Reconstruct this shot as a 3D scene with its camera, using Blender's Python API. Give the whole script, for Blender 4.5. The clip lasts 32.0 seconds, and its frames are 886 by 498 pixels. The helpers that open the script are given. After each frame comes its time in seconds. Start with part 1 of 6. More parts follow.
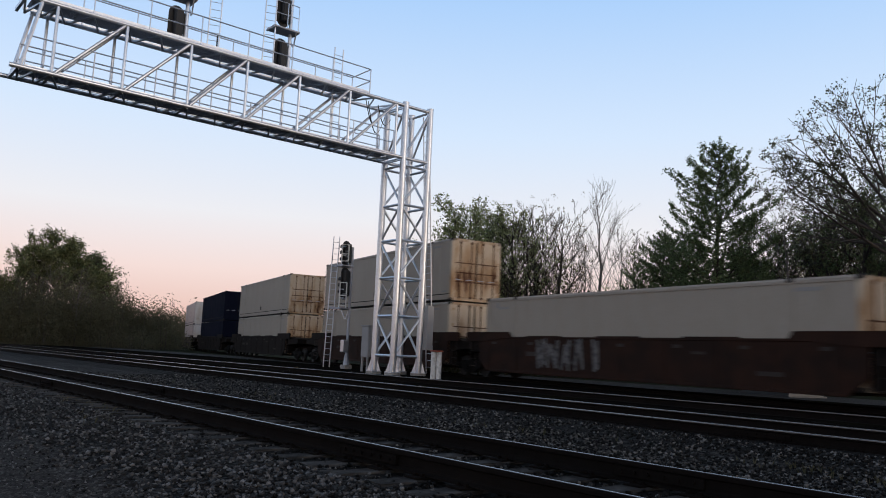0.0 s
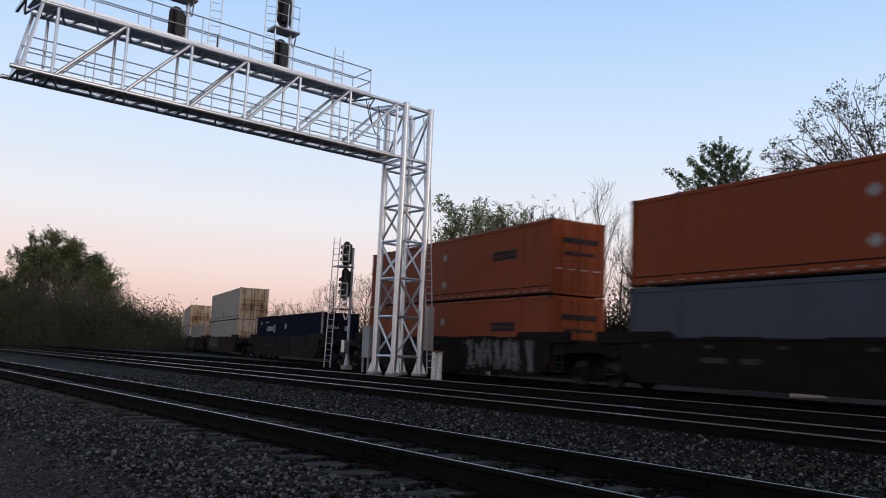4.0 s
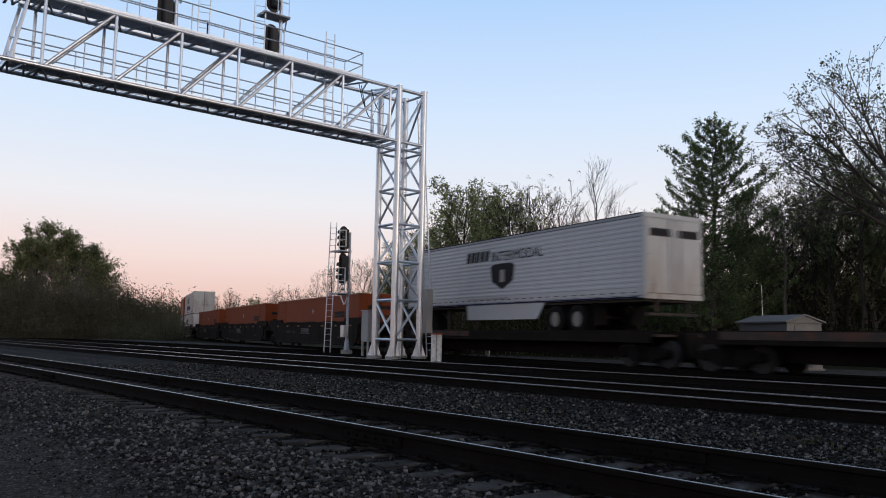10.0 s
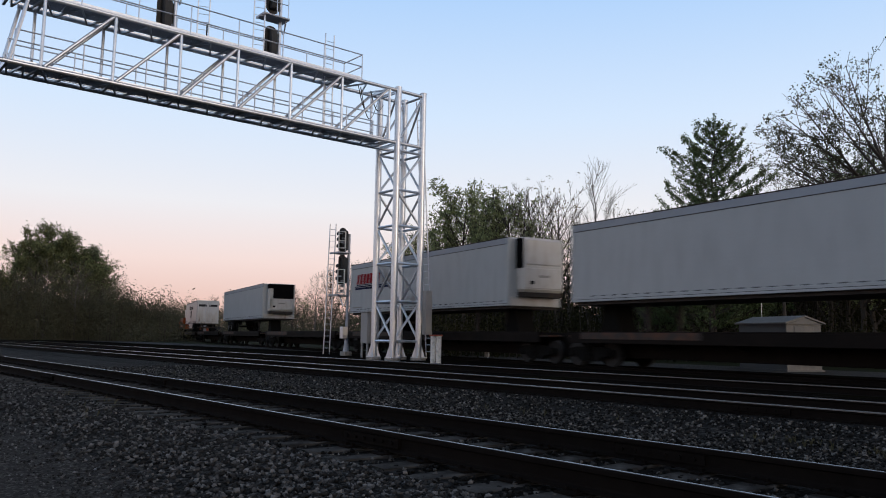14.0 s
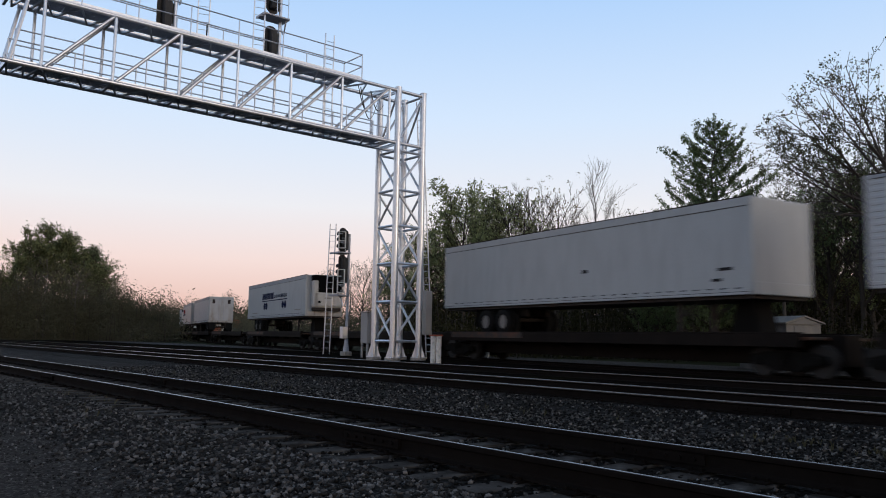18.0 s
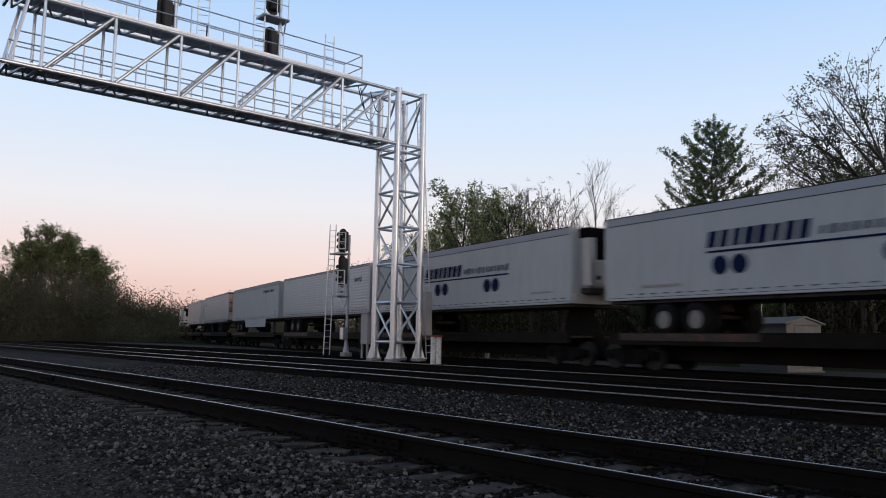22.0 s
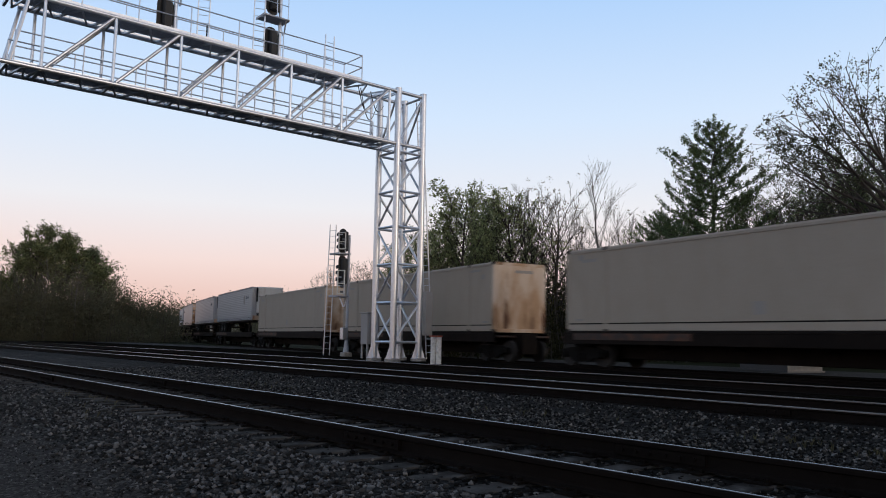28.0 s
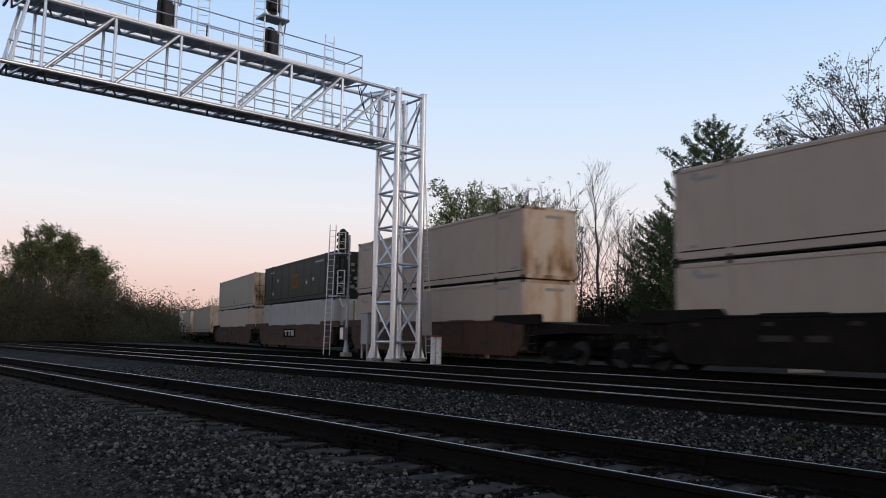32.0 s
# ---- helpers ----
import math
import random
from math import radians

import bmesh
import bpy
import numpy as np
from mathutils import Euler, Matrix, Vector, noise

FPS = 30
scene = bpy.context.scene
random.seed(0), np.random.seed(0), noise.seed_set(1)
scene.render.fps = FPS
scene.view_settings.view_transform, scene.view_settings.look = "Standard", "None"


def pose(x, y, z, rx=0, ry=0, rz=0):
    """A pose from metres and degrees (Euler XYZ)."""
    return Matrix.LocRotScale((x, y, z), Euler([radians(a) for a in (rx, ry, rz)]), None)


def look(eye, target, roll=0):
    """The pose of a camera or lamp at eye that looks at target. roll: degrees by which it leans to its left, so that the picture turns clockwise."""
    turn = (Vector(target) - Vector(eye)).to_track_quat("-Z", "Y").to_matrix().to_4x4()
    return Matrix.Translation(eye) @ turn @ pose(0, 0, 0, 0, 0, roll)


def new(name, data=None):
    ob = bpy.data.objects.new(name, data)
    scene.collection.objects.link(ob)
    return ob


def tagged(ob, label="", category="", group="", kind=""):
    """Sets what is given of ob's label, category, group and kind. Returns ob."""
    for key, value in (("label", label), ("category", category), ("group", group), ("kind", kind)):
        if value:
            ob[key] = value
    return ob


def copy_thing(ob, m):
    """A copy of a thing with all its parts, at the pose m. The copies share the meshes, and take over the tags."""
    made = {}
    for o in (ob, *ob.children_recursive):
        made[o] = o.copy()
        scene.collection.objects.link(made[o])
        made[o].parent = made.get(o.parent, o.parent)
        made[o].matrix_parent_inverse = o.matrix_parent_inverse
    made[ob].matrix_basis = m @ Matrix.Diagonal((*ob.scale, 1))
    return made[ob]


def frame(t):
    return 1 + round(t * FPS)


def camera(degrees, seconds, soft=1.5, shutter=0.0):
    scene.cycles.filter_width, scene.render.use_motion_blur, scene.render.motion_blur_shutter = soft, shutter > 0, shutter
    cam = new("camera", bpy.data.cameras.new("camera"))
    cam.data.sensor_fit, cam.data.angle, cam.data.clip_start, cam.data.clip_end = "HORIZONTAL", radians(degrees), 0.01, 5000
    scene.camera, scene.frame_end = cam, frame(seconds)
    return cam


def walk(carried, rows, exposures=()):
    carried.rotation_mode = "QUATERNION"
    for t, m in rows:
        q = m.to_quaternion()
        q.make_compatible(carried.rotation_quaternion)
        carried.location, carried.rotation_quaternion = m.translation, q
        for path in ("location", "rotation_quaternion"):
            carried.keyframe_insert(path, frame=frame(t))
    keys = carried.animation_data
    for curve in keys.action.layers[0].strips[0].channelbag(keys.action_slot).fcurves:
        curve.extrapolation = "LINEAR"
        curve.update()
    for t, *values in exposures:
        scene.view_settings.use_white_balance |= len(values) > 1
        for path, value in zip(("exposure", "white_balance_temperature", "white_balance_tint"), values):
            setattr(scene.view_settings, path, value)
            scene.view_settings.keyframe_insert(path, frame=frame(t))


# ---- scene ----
# Evening freight train passing a cantilever signal bridge at a junction. Metres; x runs along the two near tracks, y away from the camera.

# ---------------------------------------------------------------- camera
EYE = (0.0, 0.0, 0.848)


def aim(yaw, pitch, roll):
    a, b = radians(yaw), radians(pitch)
    way = Vector((-math.sin(a) * math.cos(b), math.cos(a) * math.cos(b), math.sin(b)))
    return look(EYE, Vector(EYE) + way, roll)


cam = camera(58.42, 32.0, soft=1.0, shutter=0.4)
PATH = [(0.0, 50.60, 7.561, 2.538), (1.0, 50.60, 7.559, 2.54), (2.0, 50.60, 7.556, 2.538), (3.0, 50.60, 7.549, 2.503), (3.5, 50.613, 7.558, 2.493),
        (4.5, 50.68, 7.63, 2.41), (5.5, 50.763, 7.721, 2.332), (6.0, 50.844, 7.79, 2.335), (6.5, 50.855, 7.775, 1.90), (7.0, 50.79, 7.518, 1.429), (7.5, 50.725, 7.242, 1.151),
        (8.0, 50.657, 6.94, 0.936), (8.5, 50.608, 6.728, 0.905), (9.0, 50.555, 6.581, 0.99), (9.5, 50.476, 6.438, 1.079), (10.0, 50.38, 6.323, 1.026),
        (10.5, 50.32, 6.304, 0.999), (11.0, 50.276, 6.288, 1.016), (11.5, 50.323, 6.291, 0.992), (12.0, 50.332, 6.305, 0.994), (12.5, 50.337, 6.313, 0.996),
        (13.0, 50.336, 6.458, 0.988), (13.5, 50.334, 6.447, 0.995), (14.0, 50.336, 6.434, 0.985), (18.5, 50.338, 6.434, 0.985), (19.0, 50.344, 6.481, 0.945),
        (20.0, 50.34, 6.485, 0.961), (24.0, 50.341, 6.497, 0.967), (32.0, 50.341, 6.497, 0.967)]
walk(cam, [(t, aim(a, b, c)) for t, a, b, c in PATH], exposures=[(0.0, 0.0), (32.0, 0.0)])

# ---------------------------------------------------------------- sky and sun
world = bpy.data.worlds.new("dusk_sky")
scene.world = world
world.use_nodes = True


def build_sky():
    nt = world.node_tree
    nt.nodes.clear()
    out = nt.nodes.new("ShaderNodeOutputWorld")
    bg = nt.nodes.new("ShaderNodeBackground")
    tc = nt.nodes.new("ShaderNodeTexCoord")
    sep = nt.nodes.new("ShaderNodeSeparateXYZ")
    nt.links.new(tc.outputs["Generated"], sep.inputs[0])
    ramp = nt.nodes.new("ShaderNodeValToRGB")
    el = ramp.color_ramp.elements
    stops = [(0.0, (0.66, 0.42, 0.37)), (0.035, (0.84, 0.57, 0.50)), (0.09, (0.92, 0.74, 0.70)), (0.16, (0.86, 0.86, 0.90)),
             (0.27, (0.67, 0.81, 1.0)), (0.42, (0.43, 0.65, 0.98)), (0.60, (0.24, 0.30, 0.42)), (1.0, (0.085, 0.10, 0.135))]
    el[0].position, el[0].color = stops[0][0], (*stops[0][1], 1)
    el[1].position, el[1].color = stops[-1][0], (*stops[-1][1], 1)
    for pos, col in stops[1:-1]:
        e = el.new(pos)
        e.color = (*col, 1)
    nt.links.new(sep.outputs["Z"], ramp.inputs["Fac"])
    # the afterglow of the sun that has just set, off to the right
    toward = nt.nodes.new("ShaderNodeVectorMath")
    toward.operation = "DOT_PRODUCT"
    toward.inputs[1].default_value = (0.985, 0.16, 0.05)
    nt.links.new(tc.outputs["Generated"], toward.inputs[0])
    near = nt.nodes.new("ShaderNodeMapRange")
    near.interpolation_type = "SMOOTHSTEP"
    near.inputs["From Min"].default_value, near.inputs["From Max"].default_value = 0.2, 1.0
    nt.links.new(toward.outputs["Value"], near.inputs["Value"])
    low = nt.nodes.new("ShaderNodeMapRange")
    low.interpolation_type = "SMOOTHSTEP"
    low.inputs["From Min"].default_value, low.inputs["From Max"].default_value = 0.55, 0.0
    nt.links.new(sep.outputs["Z"], low.inputs["Value"])
    both = nt.nodes.new("ShaderNodeMath")
    both.operation = "MULTIPLY"
    nt.links.new(near.outputs[0], both.inputs[0])
    nt.links.new(low.outputs[0], both.inputs[1])
    mix = nt.nodes.new("ShaderNodeMix")
    mix.data_type = "RGBA"
    mix.inputs["B"].default_value = (1.6, 1.17, 0.84, 1)
    nt.links.new(both.outputs[0], mix.inputs["Factor"])
    nt.links.new(ramp.outputs["Color"], mix.inputs["A"])
    nt.links.new(mix.outputs["Result"], bg.inputs["Color"])
    bg.inputs["Strength"].default_value = 1.0
    nt.links.new(bg.outputs[0], out.inputs[0])


build_sky()
sun = new("sun", bpy.data.lights.new("sun", "SUN"))
sun.data.energy, sun.data.angle, sun.data.color = 0.40, radians(20), (1.0, 0.86, 0.72)
sun.matrix_world = look((90, 20, 11), (0, 0, 0))

# ---------------------------------------------------------------- materials


def material(name, base, rough=0.6, metal=0.0, vary=0.25, scale=6.0, grain=60.0, bump=0.15, second=None, amount=0.5, sharp=0.15, stretch=(1, 1, 1),
             island=0.0, each=0.0, spec=0.5, rise=0.004, skew=1.0, through_light=0.0):
    """A surface with colour that varies at two scales, fine relief, and patches of a second colour (dirt, rust)."""
    m = bpy.data.materials.new(name)
    m.use_nodes = True
    nt = m.node_tree
    n, link = nt.nodes, nt.links.new
    bsdf = n["Principled BSDF"]
    bsdf.inputs["Roughness"].default_value, bsdf.inputs["Metallic"].default_value = rough, metal
    bsdf.inputs["Specular IOR Level"].default_value = spec
    tc = n.new("ShaderNodeTexCoord")
    mp = n.new("ShaderNodeMapping")
    mp.inputs["Scale"].default_value = stretch
    link(tc.outputs["Object"], mp.inputs["Vector"])

    def tex(s, detail=4.0, plain=False):
        t = n.new("ShaderNodeTexNoise")
        t.inputs["Scale"].default_value, t.inputs["Detail"].default_value = s, detail
        link((tc.outputs["Object"] if plain else mp.outputs["Vector"]), t.inputs["Vector"])
        return t.outputs["Fac"]

    big, fine = tex(scale * 0.12), tex(grain, 2.0, True)
    add = n.new("ShaderNodeMath")
    add.operation = "ADD"
    link(big, add.inputs[0])
    link(fine, add.inputs[1])
    ramp = n.new("ShaderNodeMapRange")
    ramp.inputs["From Min"].default_value, ramp.inputs["From Max"].default_value = 0.65, 1.35
    ramp.inputs["To Min"].default_value, ramp.inputs["To Max"].default_value = 1 - vary, 1 + vary
    link(add.outputs[0], ramp.inputs["Value"])
    value = ramp.outputs[0]
    for spread, node, socket in ((island, "ShaderNodeNewGeometry", "Random Per Island"), (each, "ShaderNodeObjectInfo", "Random")):
        if spread:
            src = n.new(node)
            r = n.new("ShaderNodeMapRange")
            r.inputs["To Min"].default_value, r.inputs["To Max"].default_value = 1 - spread, 1 + spread
            draw = src.outputs[socket]
            if skew != 1.0:           # few bright pieces among many dark ones
                power = n.new("ShaderNodeMath")
                power.operation = "POWER"
                power.inputs[1].default_value = skew
                link(draw, power.inputs[0])
                draw = power.outputs[0]
                r.inputs["To Max"].default_value = 1 + spread * skew
            link(draw, r.inputs["Value"])
            mul = n.new("ShaderNodeMath")
            mul.operation = "MULTIPLY"
            link(value, mul.inputs[0])
            link(r.outputs[0], mul.inputs[1])
            value = mul.outputs[0]
    tint = n.new("ShaderNodeVectorMath")
    tint.operation = "SCALE"
    tint.inputs[0].default_value = base
    link(value, tint.inputs["Scale"])
    colour = tint.outputs[0]
    if second:
        patch = tex(scale, 6.0)
        mask = n.new("ShaderNodeMapRange")
        mask.interpolation_type = "SMOOTHSTEP"
        mask.inputs["From Min"].default_value, mask.inputs["From Max"].default_value = 1 - amount - sharp, 1 - amount + sharp
        link(patch, mask.inputs["Value"])
        mix = n.new("ShaderNodeMix")
        mix.data_type = "RGBA"
        mix.inputs["B"].default_value = (*second, 1)
        link(mask.outputs[0], mix.inputs["Factor"])
        link(colour, mix.inputs["A"])
        colour = mix.outputs["Result"]
    link(colour, bsdf.inputs["Base Color"])
    if bump:
        b = n.new("ShaderNodeBump")
        b.inputs["Strength"].default_value, b.inputs["Distance"].default_value = bump, rise
        link(fine, b.inputs["Height"])
        link(b.outputs[0], bsdf.inputs["Normal"])
    if through_light:                 # thin leaves let daylight through
        thin = n.new("ShaderNodeBsdfTranslucent")
        link(colour, thin.inputs["Color"])
        both = n.new("ShaderNodeMixShader")
        both.inputs[0].default_value = through_light
        link(bsdf.outputs[0], both.inputs[1])
        link(thin.outputs[0], both.inputs[2])
        link(both.outputs[0], n["Material Output"].inputs["Surface"])
    return m


def gravel_material(name, dark, light, size, mossy=None, gloss=0.06):
    """Crushed stone: cells of differing grey with dark joints and real relief."""
    m = bpy.data.materials.new(name)
    m.use_nodes = True
    nt = m.node_tree
    n, link = nt.nodes, nt.links.new
    bsdf = n["Principled BSDF"]
    bsdf.inputs["Roughness"].default_value = 0.85
    bsdf.inputs["Specular IOR Level"].default_value = gloss
    tc = n.new("ShaderNodeTexCoord")
    cell = n.new("ShaderNodeTexVoronoi")
    cell.inputs["Scale"].default_value = 1.0 / size
    link(tc.outputs["Object"], cell.inputs["Vector"])
    sep = n.new("ShaderNodeSeparateColor")
    link(cell.outputs["Color"], sep.inputs[0])
    cloud = n.new("ShaderNodeTexNoise")
    cloud.inputs["Scale"].default_value, cloud.inputs["Detail"].default_value = 0.7, 6.0
    link(tc.outputs["Object"], cloud.inputs["Vector"])
    powr = n.new("ShaderNodeMath")
    powr.operation = "POWER"
    powr.inputs[1].default_value = 3.2
    link(sep.outputs[0], powr.inputs[0])
    mulc = n.new("ShaderNodeMath")
    mulc.operation = "MULTIPLY"
    link(powr.outputs[0], mulc.inputs[0])
    link(cloud.outputs["Fac"], mulc.inputs[1])
    mix = n.new("ShaderNodeMix")
    mix.data_type = "RGBA"
    mix.inputs["A"].default_value, mix.inputs["B"].default_value = (*dark, 1), (*light, 1)
    link(mulc.outputs[0], mix.inputs["Factor"])
    colour = mix.outputs["Result"]
    if mossy:
        spot = n.new("ShaderNodeTexNoise")
        spot.inputs["Scale"].default_value, spot.inputs["Detail"].default_value = 0.45, 8.0
        link(tc.outputs["Object"], spot.inputs["Vector"])
        rg = n.new("ShaderNodeMapRange")
        rg.inputs["From Min"].default_value, rg.inputs["From Max"].default_value = 0.52, 0.66
        link(spot.outputs["Fac"], rg.inputs["Value"])
        mx = n.new("ShaderNodeMix")
        mx.data_type = "RGBA"
        mx.inputs["B"].default_value = (*mossy, 1)
        link(rg.outputs[0], mx.inputs["Factor"])
        link(colour, mx.inputs["A"])
        colour = mx.outputs["Result"]
    link(colour, bsdf.inputs["Base Color"])
    b = n.new("ShaderNodeBump")
    b.invert = True
    b.inputs["Strength"].default_value, b.inputs["Distance"].default_value = 0.9, size * 0.5
    link(cell.outputs["Distance"], b.inputs["Height"])
    link(b.outputs[0], bsdf.inputs["Normal"])
    return m


def stained(name, base, wash, dark, low=1.2, spread=1.0, amount=0.5, fine=7.0, rough=0.62, metal=0.0):
    """Old paint with a warm wash and dark runs of rust that hang below and gather at one height."""
    m = bpy.data.materials.new(name)
    m.use_nodes = True
    n, link = m.node_tree.nodes, m.node_tree.links.new
    bsdf = n["Principled BSDF"]
    bsdf.inputs["Roughness"].default_value, bsdf.inputs["Metallic"].default_value, bsdf.inputs["Specular IOR Level"].default_value = rough, metal, 0.25
    tc, sep, info = n.new("ShaderNodeTexCoord"), n.new("ShaderNodeSeparateXYZ"), n.new("ShaderNodeObjectInfo")
    link(tc.outputs["Object"], sep.inputs[0])
    shift = n.new("ShaderNodeVectorMath")
    shift.operation = "MULTIPLY_ADD"
    link(info.outputs["Random"], shift.inputs[0])
    shift.inputs[1].default_value = (9.0, 7.0, 5.0)
    link(tc.outputs["Object"], shift.inputs[2])

    def tex(stretch, scale, detail):
        mp, t = n.new("ShaderNodeMapping"), n.new("ShaderNodeTexNoise")
        mp.inputs["Scale"].default_value = stretch
        link(shift.outputs[0], mp.inputs["Vector"])
        link(mp.outputs[0], t.inputs["Vector"])
        t.inputs["Scale"].default_value, t.inputs["Detail"].default_value = scale, detail
        return t.outputs["Fac"]

    def calc(op, a, b):
        q = n.new("ShaderNodeMath")
        q.operation = op
        for k, v in enumerate((a, b)):
            if isinstance(v, (int, float)):
                q.inputs[k].default_value = v
            else:
                link(v, q.inputs[k])
        return q.outputs[0]

    def blend(fac, a, b):
        x = n.new("ShaderNodeMix")
        x.data_type = "RGBA"
        link(fac, x.inputs["Factor"])
        for key, v in (("A", a), ("B", b)):
            if isinstance(v, tuple):
                x.inputs[key].default_value = (*v, 1)
            else:
                link(v, x.inputs[key])
        return x.outputs["Result"]

    def step(v, lo, hi):
        r = n.new("ShaderNodeMapRange")
        r.interpolation_type = "SMOOTHSTEP"
        link(v, r.inputs["Value"])
        r.inputs["From Min"].default_value, r.inputs["From Max"].default_value = lo, hi
        return r.outputs[0]

    runs, cloud, grain = tex((1, 1, 0.10), fine, 4.0), tex((1, 1.1, 0.5), 1.5, 5.0), tex((1, 1, 1), 40.0, 2.0)
    away = calc("ABSOLUTE", calc("SUBTRACT", sep.outputs["Z"], low), 0.0)
    near = calc("SUBTRACT", 1.0, calc("MULTIPLY", away, 1.0 / spread))
    warm = step(calc("ADD", cloud, calc("MULTIPLY", near, 0.16)), 0.40, 0.72)
    rust = step(calc("ADD", calc("ADD", calc("MULTIPLY", runs, 0.55), calc("MULTIPLY", cloud, 0.55)), calc("MULTIPLY", near, 0.14)), 0.80 - 0.32 * amount, 0.98 - 0.32 * amount)
    colour = blend(rust, blend(warm, base, wash), dark)
    tone = n.new("ShaderNodeVectorMath")
    tone.operation = "SCALE"
    link(colour, tone.inputs[0])
    link(calc("ADD", calc("MULTIPLY", grain, 0.3), 0.85), tone.inputs["Scale"])
    link(tone.outputs[0], bsdf.inputs["Base Color"])
    b = n.new("ShaderNodeBump")
    b.inputs["Strength"].default_value, b.inputs["Distance"].default_value = 0.12, 0.004
    link(grain, b.inputs["Height"])
    link(b.outputs[0], bsdf.inputs["Normal"])
    return m


M_ballast = gravel_material("ballast", (0.009, 0.0085, 0.008), (0.13, 0.126, 0.121), 0.055)
M_oily = gravel_material("oil_stained_ballast", (0.006, 0.0056, 0.0052), (0.055, 0.052, 0.048), 0.055)
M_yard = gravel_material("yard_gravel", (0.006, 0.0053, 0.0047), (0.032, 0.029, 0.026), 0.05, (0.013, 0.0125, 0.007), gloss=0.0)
M_road = gravel_material("pale_access_road_gravel", (0.05, 0.048, 0.045), (0.17, 0.165, 0.155), 0.05)
M_cinder = gravel_material("cinder_path", (0.022, 0.020, 0.0188), (0.15, 0.140, 0.131), 0.026)
M_earth = material("leaf_litter_earth", (0.022, 0.020, 0.013), 0.95, spec=0.04, vary=0.4, scale=2.0, grain=14, bump=0.6, second=(0.022, 0.030, 0.011), amount=0.5, rise=0.05)
M_stone = material("crushed_stone", (0.040, 0.0388, 0.0373), 0.8, vary=0.3, scale=20, grain=90, bump=0.3, island=0.9, spec=0.12, skew=4.5)
M_stone_pale = material("pale_crushed_stone", (0.062, 0.0612, 0.061), 0.8, vary=0.3, scale=20, grain=90, bump=0.3, island=0.75, spec=0.12, skew=2.6)
M_tie = material("weathered_tie_wood", (0.033, 0.0315, 0.030), 0.9, vary=0.35, scale=4, grain=40, bump=0.6, second=(0.105, 0.101, 0.096), amount=0.42, stretch=(1, 1, 6), each=0.5, rise=0.006, spec=0.08)
M_rail_side = material("rusty_rail_steel", (0.008, 0.0062, 0.0055), 0.9, 0.0, vary=0.3, scale=5, grain=50, bump=0.3, second=(0.010, 0.008, 0.007), amount=0.5, spec=0.05)
M_rail_top = material("polished_rail_head", (0.47, 0.455, 0.435), 0.24, 0.9, vary=0.08, scale=3, grain=30, bump=0.02)
M_rail_bright = material("well_used_rail_head", (0.16, 0.155, 0.15), 0.20, 0.25, vary=0.08, scale=3, grain=30, bump=0.02, spec=1.0)
M_galv = material("galvanised_steel", (0.66, 0.695, 0.75), 0.32, 0.74, vary=0.06, scale=9, grain=30, bump=0.015, second=(0.56, 0.595, 0.645), amount=0.42, sharp=0.3)
M_galv_dull = material("dull_galvanised_grating", (0.40, 0.42, 0.47), 0.6, 0.2, vary=0.2, scale=10, grain=60, bump=0.2)
M_black = material("black_signal_paint", (0.012, 0.012, 0.013), 0.55, vary=0.2, scale=6, grain=70, bump=0.08)
M_grille = material("matt_black_grille", (0.006, 0.006, 0.0065), 0.95, vary=0.3, scale=6, grain=90, bump=0.3, spec=0.03)
M_lens = material("dark_signal_lens", (0.02, 0.02, 0.022), 0.12, vary=0.1, bump=0)
M_concrete = material("concrete", (0.33, 0.32, 0.30), 0.85, vary=0.2, scale=8, grain=55, bump=0.35, second=(0.22, 0.21, 0.19), amount=0.45)
M_white_post = material("white_painted_post", (0.66, 0.65, 0.62), 0.6, vary=0.12, scale=9, grain=40, bump=0.1, second=(0.40, 0.38, 0.35), amount=0.38)
M_red_cap = material("red_orange_cap", (0.30, 0.055, 0.025), 0.55, vary=0.15)
M_cream = material("cream_painted_panel", (0.40, 0.39, 0.38), 0.6, vary=0.12, scale=7, grain=40, bump=0.1)
M_hut = material("aluminium_hut_sheet", (0.10, 0.102, 0.105), 0.5, 0.2, vary=0.12, scale=5, grain=40, bump=0.08)
M_hut_end = material("weathered_pale_sheet", (0.15, 0.148, 0.143), 0.6, 0.1, vary=0.14, scale=5, grain=40, bump=0.08, second=(0.20, 0.187, 0.168), amount=0.4, stretch=(1, 1, 0.4))
M_cabinet = material("grey_cabinet_paint", (0.30, 0.30, 0.30), 0.55, vary=0.15, scale=6, grain=40, bump=0.08)

# rolling stock
STREAK = (1.0, 1.0, 0.22)
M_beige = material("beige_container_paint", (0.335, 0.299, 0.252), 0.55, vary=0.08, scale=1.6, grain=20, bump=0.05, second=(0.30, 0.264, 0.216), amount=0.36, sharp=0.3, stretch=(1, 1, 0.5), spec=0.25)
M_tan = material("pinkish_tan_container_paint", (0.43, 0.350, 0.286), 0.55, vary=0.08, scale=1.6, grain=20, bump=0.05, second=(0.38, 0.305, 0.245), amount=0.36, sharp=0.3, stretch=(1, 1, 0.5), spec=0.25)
M_rod_rust = material("rusty_lock_rod_steel", (0.09, 0.040, 0.022), 0.8, vary=0.3, scale=8, grain=40, bump=0.2, spec=0.15)
M_pale = material("pale_grey_container_paint", (0.355, 0.35, 0.338), 0.55, vary=0.09, scale=3, grain=20, bump=0.05, second=(0.295, 0.287, 0.27), amount=0.40, sharp=0.25, stretch=STREAK, spec=0.25)
